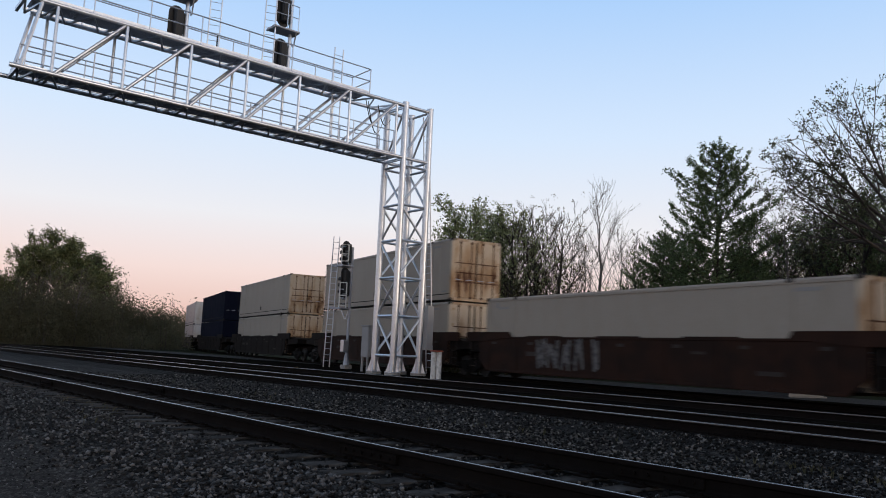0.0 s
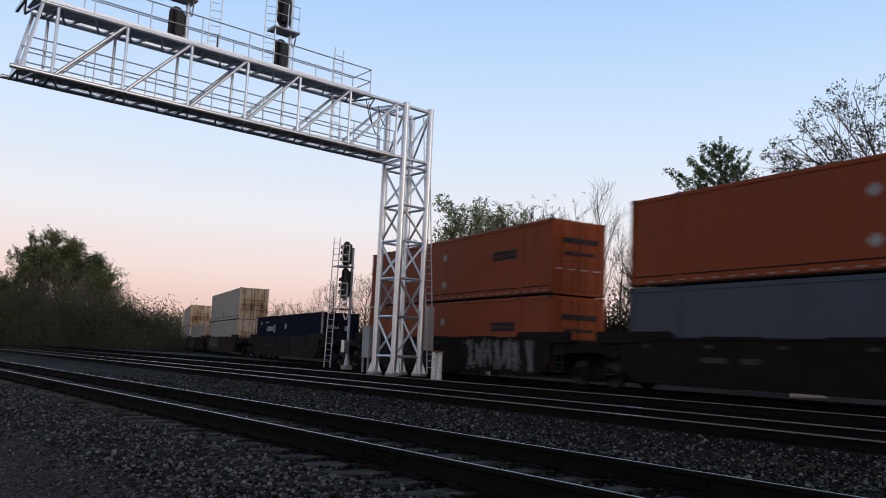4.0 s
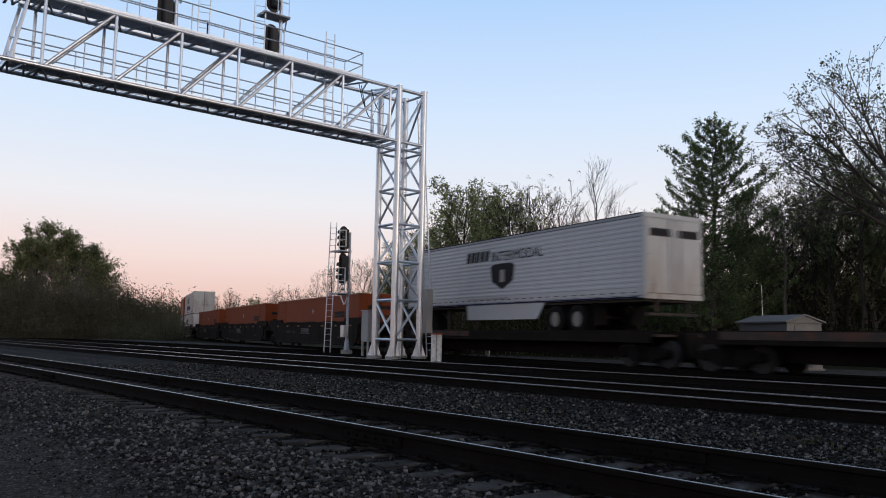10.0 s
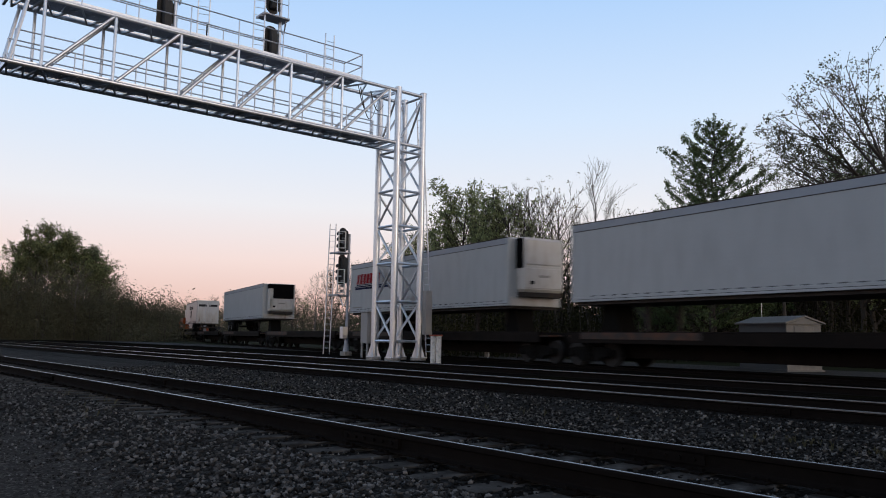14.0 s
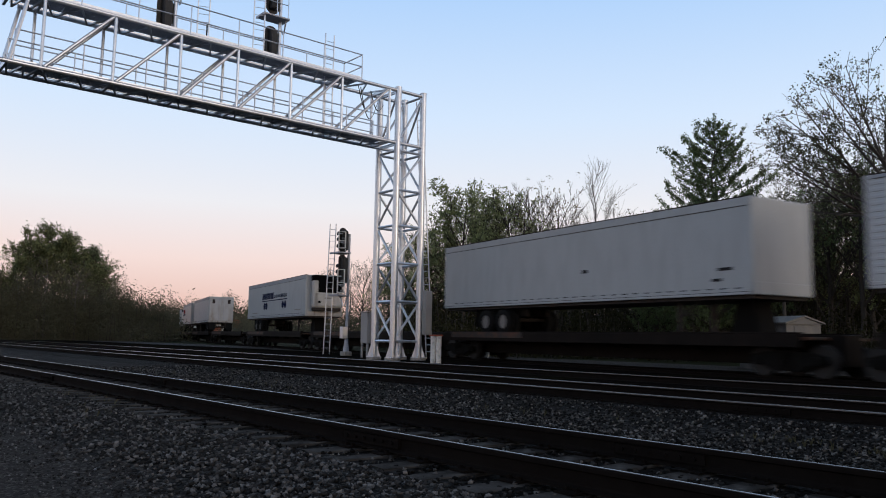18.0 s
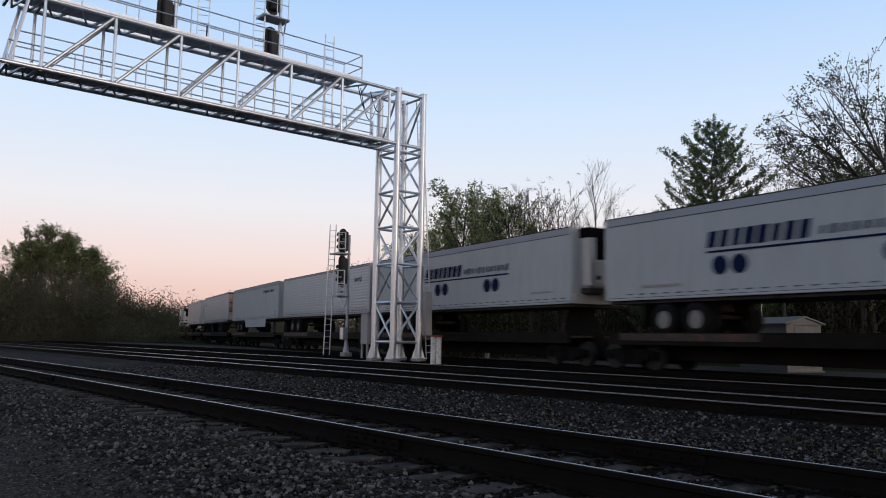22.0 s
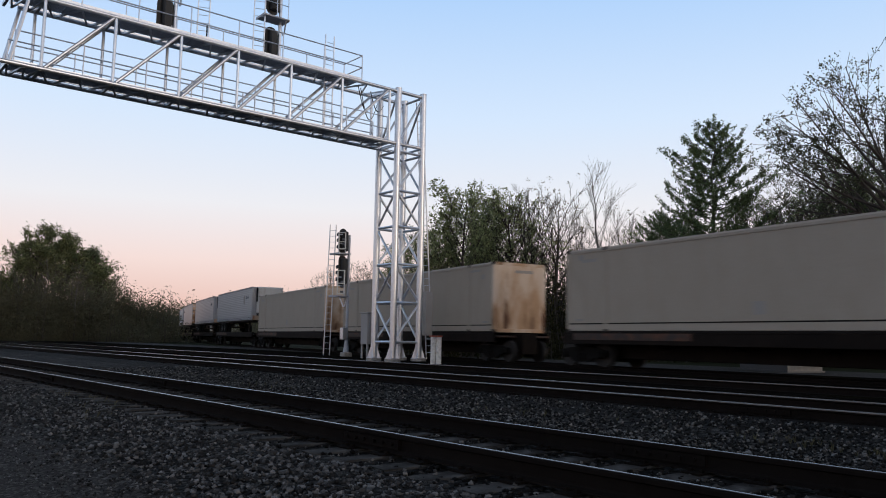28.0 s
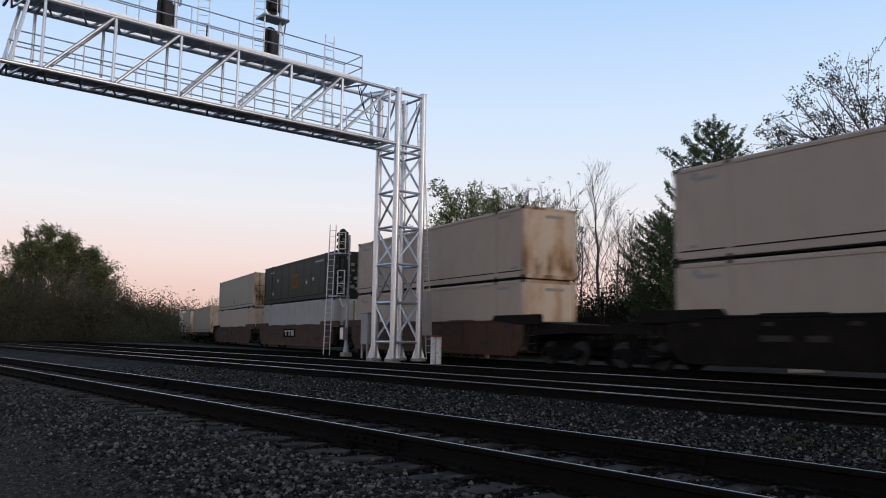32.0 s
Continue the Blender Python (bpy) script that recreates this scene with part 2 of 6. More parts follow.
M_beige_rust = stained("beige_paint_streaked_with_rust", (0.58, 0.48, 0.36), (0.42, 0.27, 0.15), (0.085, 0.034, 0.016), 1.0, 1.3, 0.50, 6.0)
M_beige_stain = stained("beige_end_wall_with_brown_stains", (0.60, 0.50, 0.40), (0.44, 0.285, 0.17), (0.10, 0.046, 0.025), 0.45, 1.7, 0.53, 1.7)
M_orange = material("orange_container_paint", (0.215, 0.042, 0.0095), 0.6, vary=0.10, scale=1.6, grain=20, bump=0.05, second=(0.185, 0.038, 0.010), amount=0.40, sharp=0.25, stretch=(1, 1, 0.5), spec=0.2)
M_navy = material("navy_container_paint", (0.006, 0.008, 0.019), 0.85, vary=0.2, scale=3, grain=20, bump=0.05, second=(0.009, 0.011, 0.021), amount=0.42, sharp=0.2, stretch=STREAK, spec=0.05)
M_slate = material("slate_blue_container_paint", (0.045, 0.055, 0.075), 0.5, vary=0.2, scale=3, grain=20, bump=0.05, second=(0.05, 0.055, 0.065), amount=0.42, sharp=0.2, stretch=STREAK, spec=0.2)
M_green = material("dark_green_container_paint", (0.0045, 0.0145, 0.0105), 0.5, vary=0.2, scale=3, grain=20, bump=0.05, second=(0.008, 0.020, 0.015), amount=0.42, sharp=0.2, stretch=STREAK, spec=0.2)
M_white = material("white_trailer_paint", (0.36, 0.394, 0.413), 0.42, vary=0.06, scale=3, grain=20, bump=0.03, second=(0.305, 0.332, 0.347), amount=0.38, sharp=0.25, stretch=STREAK)
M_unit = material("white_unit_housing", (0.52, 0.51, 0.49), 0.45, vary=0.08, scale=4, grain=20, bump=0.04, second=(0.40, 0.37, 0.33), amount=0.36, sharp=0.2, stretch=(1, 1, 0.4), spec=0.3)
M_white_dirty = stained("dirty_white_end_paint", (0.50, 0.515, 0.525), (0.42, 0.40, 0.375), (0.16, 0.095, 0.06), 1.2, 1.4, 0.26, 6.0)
M_white_box = material("white_container_paint", (0.315, 0.345, 0.38), 0.4, vary=0.07, scale=1.6, grain=20, bump=0.03, second=(0.265, 0.285, 0.305), amount=0.38, sharp=0.3, stretch=(1, 1, 0.4), spec=0.3)
M_silver = material("bright_ribbed_aluminium", (0.345, 0.37, 0.395), 0.38, 0.2, vary=0.07, scale=3, grain=25, bump=0.04, second=(0.33, 0.335, 0.35), amount=0.38, sharp=0.2, stretch=STREAK)
M_rust_door = stained("stainless_doors_with_rust", (0.50, 0.39, 0.30), (0.34, 0.19, 0.10), (0.065, 0.030, 0.018), 2.1, 1.5, 0.42, 5.0, 0.42, 0.35)
M_top_band = material("blue_grey_top_rail", (0.25, 0.285, 0.33), 0.45, 0.2, vary=0.08, scale=4, grain=25, bump=0.04)
# Black for door seals and grooves, and for painted shade at container gaps.
M_seam_shade = material("shadowed_black_sealant", (0.012, 0.011, 0.010), 0.8, vary=0.2, scale=6, grain=30, bump=0.1, spec=0.1)
M_frame = material("dark_frame_paint", (0.035, 0.031, 0.029), 0.75, vary=0.2, scale=6, grain=30, bump=0.1, second=(0.10, 0.06, 0.04), amount=0.36, spec=0.2)
M_brown_car = material("brown_railcar_paint", (0.066, 0.029, 0.0145), 0.6, vary=0.16, scale=2.5, grain=22, bump=0.1, second=(0.045, 0.024, 0.017), amount=0.45, sharp=0.2, stretch=(0.5, 1, 0.6), spec=0.2)
M_brown_old = material("grimy_old_brown_railcar_paint", (0.030, 0.0145, 0.0100), 0.7, vary=0.22, scale=2.5, grain=22, bump=0.12, second=(0.018, 0.0110, 0.009), amount=0.45, sharp=0.2, stretch=(0.5, 1, 0.6), spec=0.08)
M_grey_car = material("grimy_charcoal_railcar_paint", (0.0092, 0.0074, 0.0066), 0.65, vary=0.22, scale=2.5, grain=22, bump=0.12, second=(0.014, 0.0105, 0.009), amount=0.45, sharp=0.2, stretch=(0.5, 1, 0.6), spec=0.06)
M_yellow_deck = material("worn_ochre_deck_paint", (0.085, 0.028, 0.010), 0.7, vary=0.25, scale=3, grain=20, bump=0.15, second=(0.022, 0.016, 0.013), amount=0.55)
M_truck_steel = material("oily_cast_steel", (0.006, 0.0055, 0.005), 0.9, 0.0, vary=0.25, scale=8, grain=40, bump=0.25, spec=0.12)
M_wheel = material("worn_wheel_steel", (0.011, 0.010, 0.0095), 0.7, 0.1, vary=0.2, scale=8, grain=40, bump=0.1)
M_tyre = material("tyre_rubber", (0.010, 0.010, 0.010), 0.9, vary=0.2, scale=8, grain=40, bump=0.3, spec=0.12)
M_rim = material("aluminium_rim", (0.19, 0.19, 0.19), 0.42, 0.5, vary=0.12, scale=8, grain=40, bump=0.08)
M_mark_dim = material("grimed_over_stencil", (0.045, 0.038, 0.034), 0.7, vary=0.3, bump=0, spec=0.1)
M_mark_pale = material("grimy_pale_paint", (0.15, 0.145, 0.14), 0.7, vary=0.35, scale=8, grain=20, bump=0, second=(0.05, 0.05, 0.055), amount=0.45, spec=0.1)
M_ink_navy = material("navy_lettering", (0.006, 0.012, 0.050), 0.8, vary=0.1, bump=0, spec=0.08)
M_ink_black = material("black_lettering", (0.02, 0.02, 0.023), 0.55, vary=0.1, bump=0, spec=0.08)
M_ink_red = material("red_lettering", (0.27, 0.016, 0.026), 0.8, vary=0.1, bump=0, spec=0.08)
M_ink_green = material("green_lettering", (0.075, 0.125, 0.060), 0.8, vary=0.1, bump=0, spec=0.08)
M_ink_blue = material("blue_violet_lettering", (0.040, 0.042, 0.14), 0.8, vary=0.1, bump=0, spec=0.08)
M_ink_white = material("white_lettering", (0.42, 0.42, 0.42), 0.5, vary=0.1, bump=0)
M_ink_gold = material("gold_sign_paint", (0.19, 0.092, 0.022), 0.8, vary=0.15, bump=0, spec=0.08)
M_ink_grey = material("faded_grey_lettering", (0.26, 0.25, 0.24), 0.6, vary=0.15, bump=0)
M_amber = material("amber_reflector", (0.17, 0.075, 0.012), 0.35, vary=0.15, bump=0)

# plants
M_bark = material("grey_brown_bark", (0.060, 0.050, 0.042), 0.95, vary=0.35, scale=10, grain=40, bump=0.7, stretch=(1, 1, 0.3), rise=0.02)
M_bark_pale = material("pale_poplar_bark", (0.13, 0.118, 0.108), 0.9, vary=0.25, scale=10, grain=40, bump=0.5, stretch=(1, 1, 0.3), rise=0.02)
M_leaf = material("young_spring_leaf", (0.235, 0.27, 0.125), 0.65, vary=0.25, scale=2, grain=8, bump=0, island=0.5, spec=0.3, through_light=0.5)
M_leaf_olive = material("olive_leaf", (0.17, 0.185, 0.085), 0.7, vary=0.3, scale=2, grain=8, bump=0, island=0.6, spec=0.2, through_light=0.5)
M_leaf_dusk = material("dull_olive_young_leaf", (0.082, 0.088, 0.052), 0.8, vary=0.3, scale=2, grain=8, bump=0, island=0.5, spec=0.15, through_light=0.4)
M_leaf_dark = material("deep_green_leaf", (0.122, 0.166, 0.074), 0.65, vary=0.25, scale=2, grain=8, bump=0, island=0.5, spec=0.3, through_light=0.5)
M_leaf_brown = material("brownish_bud_and_leaf", (0.14, 0.115, 0.055), 0.75, vary=0.25, scale=2, grain=8, bump=0, island=0.5, spec=0.2, through_light=0.5)
# Near-black leaf: the shade under the canopy is put into this colour.
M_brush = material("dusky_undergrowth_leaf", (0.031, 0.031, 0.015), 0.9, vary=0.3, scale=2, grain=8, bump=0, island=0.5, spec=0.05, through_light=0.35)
# Brown-green leaf, lightened so that its colour carries the distant haze.
M_thicket = material("hazy_brownish_thicket_leaf", (0.125, 0.122, 0.080), 0.95, vary=0.3, scale=2, grain=8, bump=0, island=0.12, spec=0.03, through_light=0.35)
M_sapling = material("brown_green_sapling_leaf", (0.070, 0.066, 0.032), 0.9, vary=0.3, scale=2, grain=8, bump=0, island=0.5, spec=0.05, through_light=0.4)
M_grass = material("dry_trackside_grass", (0.075, 0.068, 0.036), 0.8, vary=0.3, scale=2, grain=8, bump=0, island=0.4, spec=0.2)

# ---------------------------------------------------------------- mesh helpers


class Shape:
    """Collects vertices and faces of one mesh."""

    def __init__(self):
        self.v, self.f, self.m = [], [], []

    def face(self, pts, slot=0):
        i = len(self.v)
        self.v += [tuple(p) for p in pts]
        self.f.append(tuple(range(i, i + len(pts))))
        self.m.append(slot)

    def box(self, x0, x1, y0, y1, z0, z1, c=0.0, slot=0):
        if c <= 0:
            i = len(self.v)
            self.v += [(x, y, z) for z in (z0, z1) for y in (y0, y1) for x in (x0, x1)]
            q = [(0, 2, 3, 1), (4, 5, 7, 6), (0, 1, 5, 4), (2, 6, 7, 3), (0, 4, 6, 2), (1, 3, 7, 5)]
            self.f += [tuple(i + k for k in a) for a in q]
            self.m += [slot] * 6
            return self
        c = min(c, 0.45 * min(abs(x1 - x0), abs(y1 - y0), abs(z1 - z0)))
        bm = bmesh.new()
        bmesh.ops.create_cube(bm, size=1)
        for w in bm.verts:
            w.co = ((x0 if w.co.x < 0 else x1), (y0 if w.co.y < 0 else y1), (z0 if w.co.z < 0 else z1))
        bmesh.ops.bevel(bm, geom=bm.edges[:], offset=c, segments=1, affect="EDGES")
        self.take(bm, slot)
        return self

    def take(self, bm, slot=0):
        i = len(self.v)
        bm.verts.index_update()
        self.v += [tuple(w.co) for w in bm.verts]
        for g in bm.faces:
            self.f.append(tuple(i + w.index for w in g.verts))
            self.m.append(slot)
        bm.free()

    def tube(self, a, b, r, r2=None, n=8, caps=True, slot=0):
        a, b = Vector(a), Vector(b)
        r2 = r if r2 is None else r2
        d = (b - a).normalized()
        s = d.orthogonal().normalized()
        t = d.cross(s)
        i = len(self.v)
        for p, rr in ((a, r), (b, r2)):
            for k in range(n):
                w = 2 * math.pi * k / n
                self.v.append(tuple(p + s * (rr * math.cos(w)) + t * (rr * math.sin(w))))
        for k in range(n):
            j = (k + 1) % n
            self.f.append((i + k, i + j, i + n + j, i + n + k))
            self.m.append(slot)
        if caps:
            self.f += [tuple(i + k for k in range(n - 1, -1, -1)), tuple(i + n + k for k in range(n))]
            self.m += [slot] * 2
        return self

    def bar(self, a, b, w, h, slot=0):
        """A square bar from a to b; w is its level width, h its upright height."""
        a, b = Vector(a), Vector(b)
        d = (b - a).normalized()
        up = Vector((0, 0, 1)) if abs(d.z) < 0.95 else Vector((1, 0, 0))
        s = d.cross(up).normalized()
        t = s.cross(d)
        i = len(self.v)
        for p in (a, b):
            for e, g in ((-1, -1), (1, -1), (1, 1), (-1, 1)):
                self.v.append(tuple(p + s * (e * w / 2) + t * (g * h / 2)))
        self.f += [(i, i + 1, i + 5, i + 4), (i + 1, i + 2, i + 6, i + 5), (i + 2, i + 3, i + 7, i + 6), (i + 3, i, i + 4, i + 7), (i + 3, i + 2, i + 1, i), (i + 4, i + 5, i + 6, i + 7)]
        self.m += [slot] * 6
        return self

    def prism(self, outline, axis, lo, hi, slot=0):
        """An outline of 2D points pushed along axis 'x', 'y' or 'z' from lo to hi."""
        put = {"x": lambda p, k: (k, p[0], p[1]), "y": lambda p, k: (p[0], k, p[1]), "z": lambda p, k: (p[0], p[1], k)}[axis]
        i, n = len(self.v), len(outline)
        self.v += [put(p, lo) for p in outline] + [put(p, hi) for p in outline]
        for k in range(n):
            j = (k + 1) % n
            self.f.append((i + k, i + j, i + n + j, i + n + k))
        self.f += [tuple(i + k for k in range(n - 1, -1, -1)), tuple(i + n + k for k in range(n))]
        self.m += [slot] * (n + 2)
        return self

    def mesh(self, name, mats, smooth=False):
        me = bpy.data.meshes.new(name)
        me.from_pydata(self.v, [], self.f)
        for m in mats:
            me.materials.append(m)
        if len(mats) > 1:
            me.polygons.foreach_set("material_index", self.m)
        me.validate()
        bm = bmesh.new()
        bm.from_mesh(me)
        bmesh.ops.recalc_face_normals(bm, faces=bm.faces[:])
        bm.to_mesh(me)
        bm.free()
        if smooth:
            me.polygons.foreach_set("use_smooth", [True] * len(me.polygons))
        return me


def part(name, shape, mats, parent=None, label="", smooth=False):
    """Links a shape (or a mesh) as one mesh object under a thing or a part."""
    mats = mats if isinstance(mats, (list, tuple)) else [mats]
    me = shape if isinstance(shape, bpy.types.Mesh) else shape.mesh(name, mats, smooth)
    ob = new(name, me)
    ob.parent = parent
    return tagged(ob, label)


def thing(name, label, category, group="", kind=""):
    return tagged(new(name), label, category, group, kind)


def quads(name, centre, size, rng, mat, parent=None, flat=0.0, long=1.6, axis=None):
    """Many small pointed leaves, each a bent pair of triangles, at the given centres."""
    n = len(centre)
    a = rng.normal(size=(n, 3))
    a[:, 2] *= 1 - flat
    if axis is not None:
        a = axis + a * 0.30
    a /= np.linalg.norm(a, axis=1)[:, None] + 1e-9
    b = np.cross(a, rng.normal(size=(n, 3)))
    b /= np.linalg.norm(b, axis=1)[:, None] + 1e-9
    c = np.cross(a, b)
    s = (np.asarray(size) * rng.uniform(0.6, 1.35, n))[:, None]
    v = np.stack([centre - a * s * long / 2, centre + b * s / 2 + c * s * 0.12, centre + a * s * long / 2, centre - b * s / 2 + c * s * 0.12], 1).reshape(-1, 3)
    me = bpy.data.meshes.new(name)
    me.vertices.add(4 * n)
    me.vertices.foreach_set("co", v.ravel())
    idx = np.arange(4 * n).reshape(n, 4)
    tri = np.stack([idx[:, [0, 1, 2]], idx[:, [0, 2, 3]]], 1).reshape(-1)
    me.loops.add(6 * n)
    me.loops.foreach_set("vertex_index", tri.astype(np.int32))
    me.polygons.add(2 * n)
    me.polygons.foreach_set("loop_start", np.arange(0, 6 * n, 3, dtype=np.int32))
    me.materials.append(mat)
    me.update(calc_edges=True)
    ob = new(name, me)
    ob.parent = parent
    return ob


# ---------------------------------------------------------------- the line of the diverging track
TOP3 = -0.01                      # rail height of the far track
STEP = 0.5
ARC = np.arange(-760, 820, STEP)
TURN = np.where(ARC < 0, 0.1489 * np.clip((ARC + 50) / 50, 0, 1), 0.1489 + 0.0017 * np.clip(ARC, 0, 760))
LINE = np.stack([np.cumsum(-np.cos(TURN)), np.cumsum(np.sin(TURN))], 1) * STEP
LINE += np.array([-11.3, 20.25]) - LINE[np.argmin(abs(ARC))]
LINE += 1.3 * np.stack([np.sin(TURN), np.cos(TURN)], 1)


def on_line(s):
    return np.array([np.interp(s, ARC, LINE[:, 0]), np.interp(s, ARC, LINE[:, 1])])


def car_pose(s, half, z=0.0):
    """The pose of a vehicle of half length half whose middle is at s along the far track."""
    a, b = on_line(s + half), on_line(s - half)
    mid, d = (a + b) / 2, a - b
    return pose(mid[0], mid[1], TOP3 + z, 0, 0, math.degrees(math.atan2(d[1], d[0])))


# ---------------------------------------------------------------- ground
PROFILE = [(-3000, -0.55), (-40, -0.5), (-3, -0.42), (1.0, -0.40), (2.1, -0.36), (3.0, -0.25), (3.5, -0.215), (4.3, -0.21), (5.1, -0.215), (5.9, -0.21), (6.8, -0.205), (7.6, -0.22), (8.6, -0.27), (9.5, -0.24),
           (10.3, -0.205), (11.1, -0.215), (11.85, -0.225), (12.6, -0.215), (13.6, -0.205), (14.6, -0.23), (15.6, -0.14), (17.0, -0.13), (19.5, -0.12), (24, -0.11), (26.2, -0.12), (28, -0.12), (31, -0.11), (34, -0.1), (46, 0.0), (120, 0.3), (400, 0.5), (3500, 0.5)]


def ground_height(y):
    return float(np.interp(y, [p[0] for p in PROFILE], [p[1] for p in PROFILE]))


def build_ground():
    ys = [p[0] for p in PROFILE]
    fine = sorted(set(ys + [round(v, 2) for v in np.arange(0.6, 15.5, 0.3)]))
    xs = [-3500, -900, -420, -260, -180, -140] + list(np.arange(-110, -40, 5.0)) + list(np.arange(-40, 6, 0.6)) + [8, 12, 18, 30, 60, 140, 400, 900, 3500]
    rng = np.random.default_rng(4)
    v, f, m = [], [], []
    for y in fine:
        for x in xs:
            rough = 0.0
            if -42 < x < 6 and 0 < y < 16:
                rough = 0.022 * noise.noise((x * 1.7, y * 1.7, 0)) + rng.uniform(-0.006, 0.006)
            v.append((x, y, ground_height(y) + rough))
    w = len(xs)
    for i in range(len(fine) - 1):
        mid = (fine[i] + fine[i + 1]) / 2
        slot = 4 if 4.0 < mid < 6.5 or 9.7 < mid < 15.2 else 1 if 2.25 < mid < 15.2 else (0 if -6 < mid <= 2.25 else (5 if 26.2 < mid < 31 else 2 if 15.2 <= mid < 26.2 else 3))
        for j in range(w - 1):
            f.append((i * w + j, i * w + j + 1, (i + 1) * w + j + 1, (i + 1) * w + j))
            m.append(slot)
    me = bpy.data.meshes.new("ground")
    me.from_pydata(v, [], f)
    for mm in (M_cinder, M_ballast, M_yard, M_earth, M_oily, M_road):
        me.materials.append(mm)
    me.polygons.foreach_set("material_index", m)
    me.update()
    tagged(new("ground", me), "dark cinder path, grey crushed-stone ballast and earth beside the tracks", "ground", kind="structure")


build_ground()

# ---------------------------------------------------------------- tracks
RAIL_OUT = [(-0.075, -0.172), (0.075, -0.172), (0.075, -0.160), (0.02, -0.146), (0.009, -0.13), (0.009, -0.052), (0.036, -0.040), (0.036, -0.010), (0.028, -0.002)]
RAIL = RAIL_OUT + [(-x, z) for x, z in reversed(RAIL_OUT[2:])]
HEAD = [(-0.017, -0.020), (0.017, -0.020), (0.017, -0.0065), (0.013, -0.003), (0.007, -0.0008), (0.0, 0.0), (-0.007, -0.0008), (-0.013, -0.003), (-0.017, -0.0065)]


def straight_rail(y, x0, x1, parent, worn=1.0, z=0.0):
    ob = part("rail", Shape().prism([(y + a, b + z) for a, b in RAIL], "x", x0, x1), M_rail_side, parent)
    part("rail_head", Shape().prism([(y + a * worn, b + z + 0.002) for a, b in HEAD], "x", x0, x1), M_rail_bright if worn > 1 else M_rail_top, ob, "polished running surface")
    return ob


def tie_mesh(rng):
    s = Shape()
    s.box(-0.115, 0.115, -1.3, 1.3, -0.175, 0, 0.012)
    for i, p in enumerate(s.v):
        s.v[i] = (p[0] + rng.uniform(-0.008, 0.008), p[1] + rng.uniform(-0.03, 0.03), p[2] + rng.uniform(-0.007, 0.004))
    return s.mesh("tie", [M_tie])


def plate_shape(s, x, y, z):
    s.box(x - 0.09, x + 0.09, y - 0.18, y + 0.18, z, z + 0.014)
    for dx, dy in ((0.05, 0.095), (-0.05, -0.095), (0.05, -0.095), (-0.05, 0.095)):
        s.box(x + dx - 0.014, x + dx + 0.014, y + dy - 0.016, y + dy + 0.016, z + 0.014, z + 0.04)


def build_straight_track(name, label, near, x_parts, seed, worn, cant=0.0):
    """Two rails and their ties; the ties of the nearest stretch are parts, the rest one joined part."""
    t = thing(name, label, "railway track", "main tracks", "structure")
    mid = near + 0.75
    for y in (near, near + 1.5):
        drop = -cant if y == near else 0.0
        r = straight_rail(y, -420, 60, t, worn[0 if y == near else 1], drop)
        s = Shape()
        for x in np.arange(-150, 12, 0.55):
            plate_shape(s, x, y, -0.186 + drop)
        part("tie_plate", s, M_rail_side, r, "rows of spiked steel tie plates")
        for xj in ((-6.2, -17.9) if y == near else (-4.1, -15.8)):
            s = Shape()
            for side in (-1, 1):
                s.box(xj - 0.45, xj + 0.45, y + side * 0.012, y + side * 0.042, -0.135 + drop, -0.05 + drop, 0.004)
                for dx in (-0.36, -0.22, -0.08, 0.08, 0.22, 0.36):
                    s.tube((xj + dx, y + side * 0.04, drop - 0.09), (xj + dx, y + side * 0.065, drop - 0.09), 0.016, n=6)
            part("joint_bar", s, M_rail_side, r, "bolted rail joint")
    rng = random.Random(seed)
    meshes = [tie_mesh(rng) for _ in range(5)]
    far = Shape()
    for k, x in enumerate(np.arange(-150, 12, 0.55)):
        if x_parts[0] <= x <= x_parts[1]:
            ob = part("tie", meshes[rng.randrange(5)], M_tie, t)
            ob.matrix_basis = pose(x, mid + rng.uniform(-0.05, 0.05), -0.187 - cant / 2, math.degrees(cant / 1.5), rng.uniform(-1, 1), rng.uniform(-1.2, 1.2))
        else:
            far.box(x - 0.115, x + 0.115, mid - 1.3, mid + 1.3, -0.36, -0.187 - cant)
    tagged(part("tie_row", far, M_tie, t, "row of distant wooden ties"), kind="stuff")
    return t


def build_curved_track():
    t = thing("track_far", "diverging railway track with rusty rails on dark gravel", "railway track", "main tracks", "structure")
    s_all = np.arange(-40, 260, 2.0)
    for off in (-0.75, 0.75):
        rings, f = [], []
        for s in s_all:
            p, q = on_line(s), on_line(s + 0.5)
            d = (q - p) / np.linalg.norm(q - p)
            nrm = np.array([-d[1], d[0]])
            rings.append([(p[0] + nrm[0] * (off + a), p[1] + nrm[1] * (off + a), TOP3 + b) for a, b in RAIL])
        n = len(RAIL)
        sh = Shape()
        for r in rings:
            sh.v += r
        for i in range(len(rings) - 1):
            for k in range(n):
                j = (k + 1) % n
                sh.f.append((i * n + k, i * n + j, (i + 1) * n + j, (i + 1) * n + k))
        sh.m = [0] * len(sh.f)
        part("rail", sh, M_rail_side, t)
    far = Shape()
    for s in np.arange(-30, 240, 0.55):
        p, q = on_line(s), on_line(s + 0.3)
        d = (q - p) / np.linalg.norm(q - p)
        nrm = np.array([-d[1], d[0]])
        a, b = p - nrm * 1.3, p + nrm * 1.3
        far.bar((a[0], a[1], TOP3 - 0.262), (b[0], b[1], TOP3 - 0.262), 0.23, 0.17)
    tagged(part("tie_row", far, M_tie, t, "row of wooden ties"), kind="stuff")


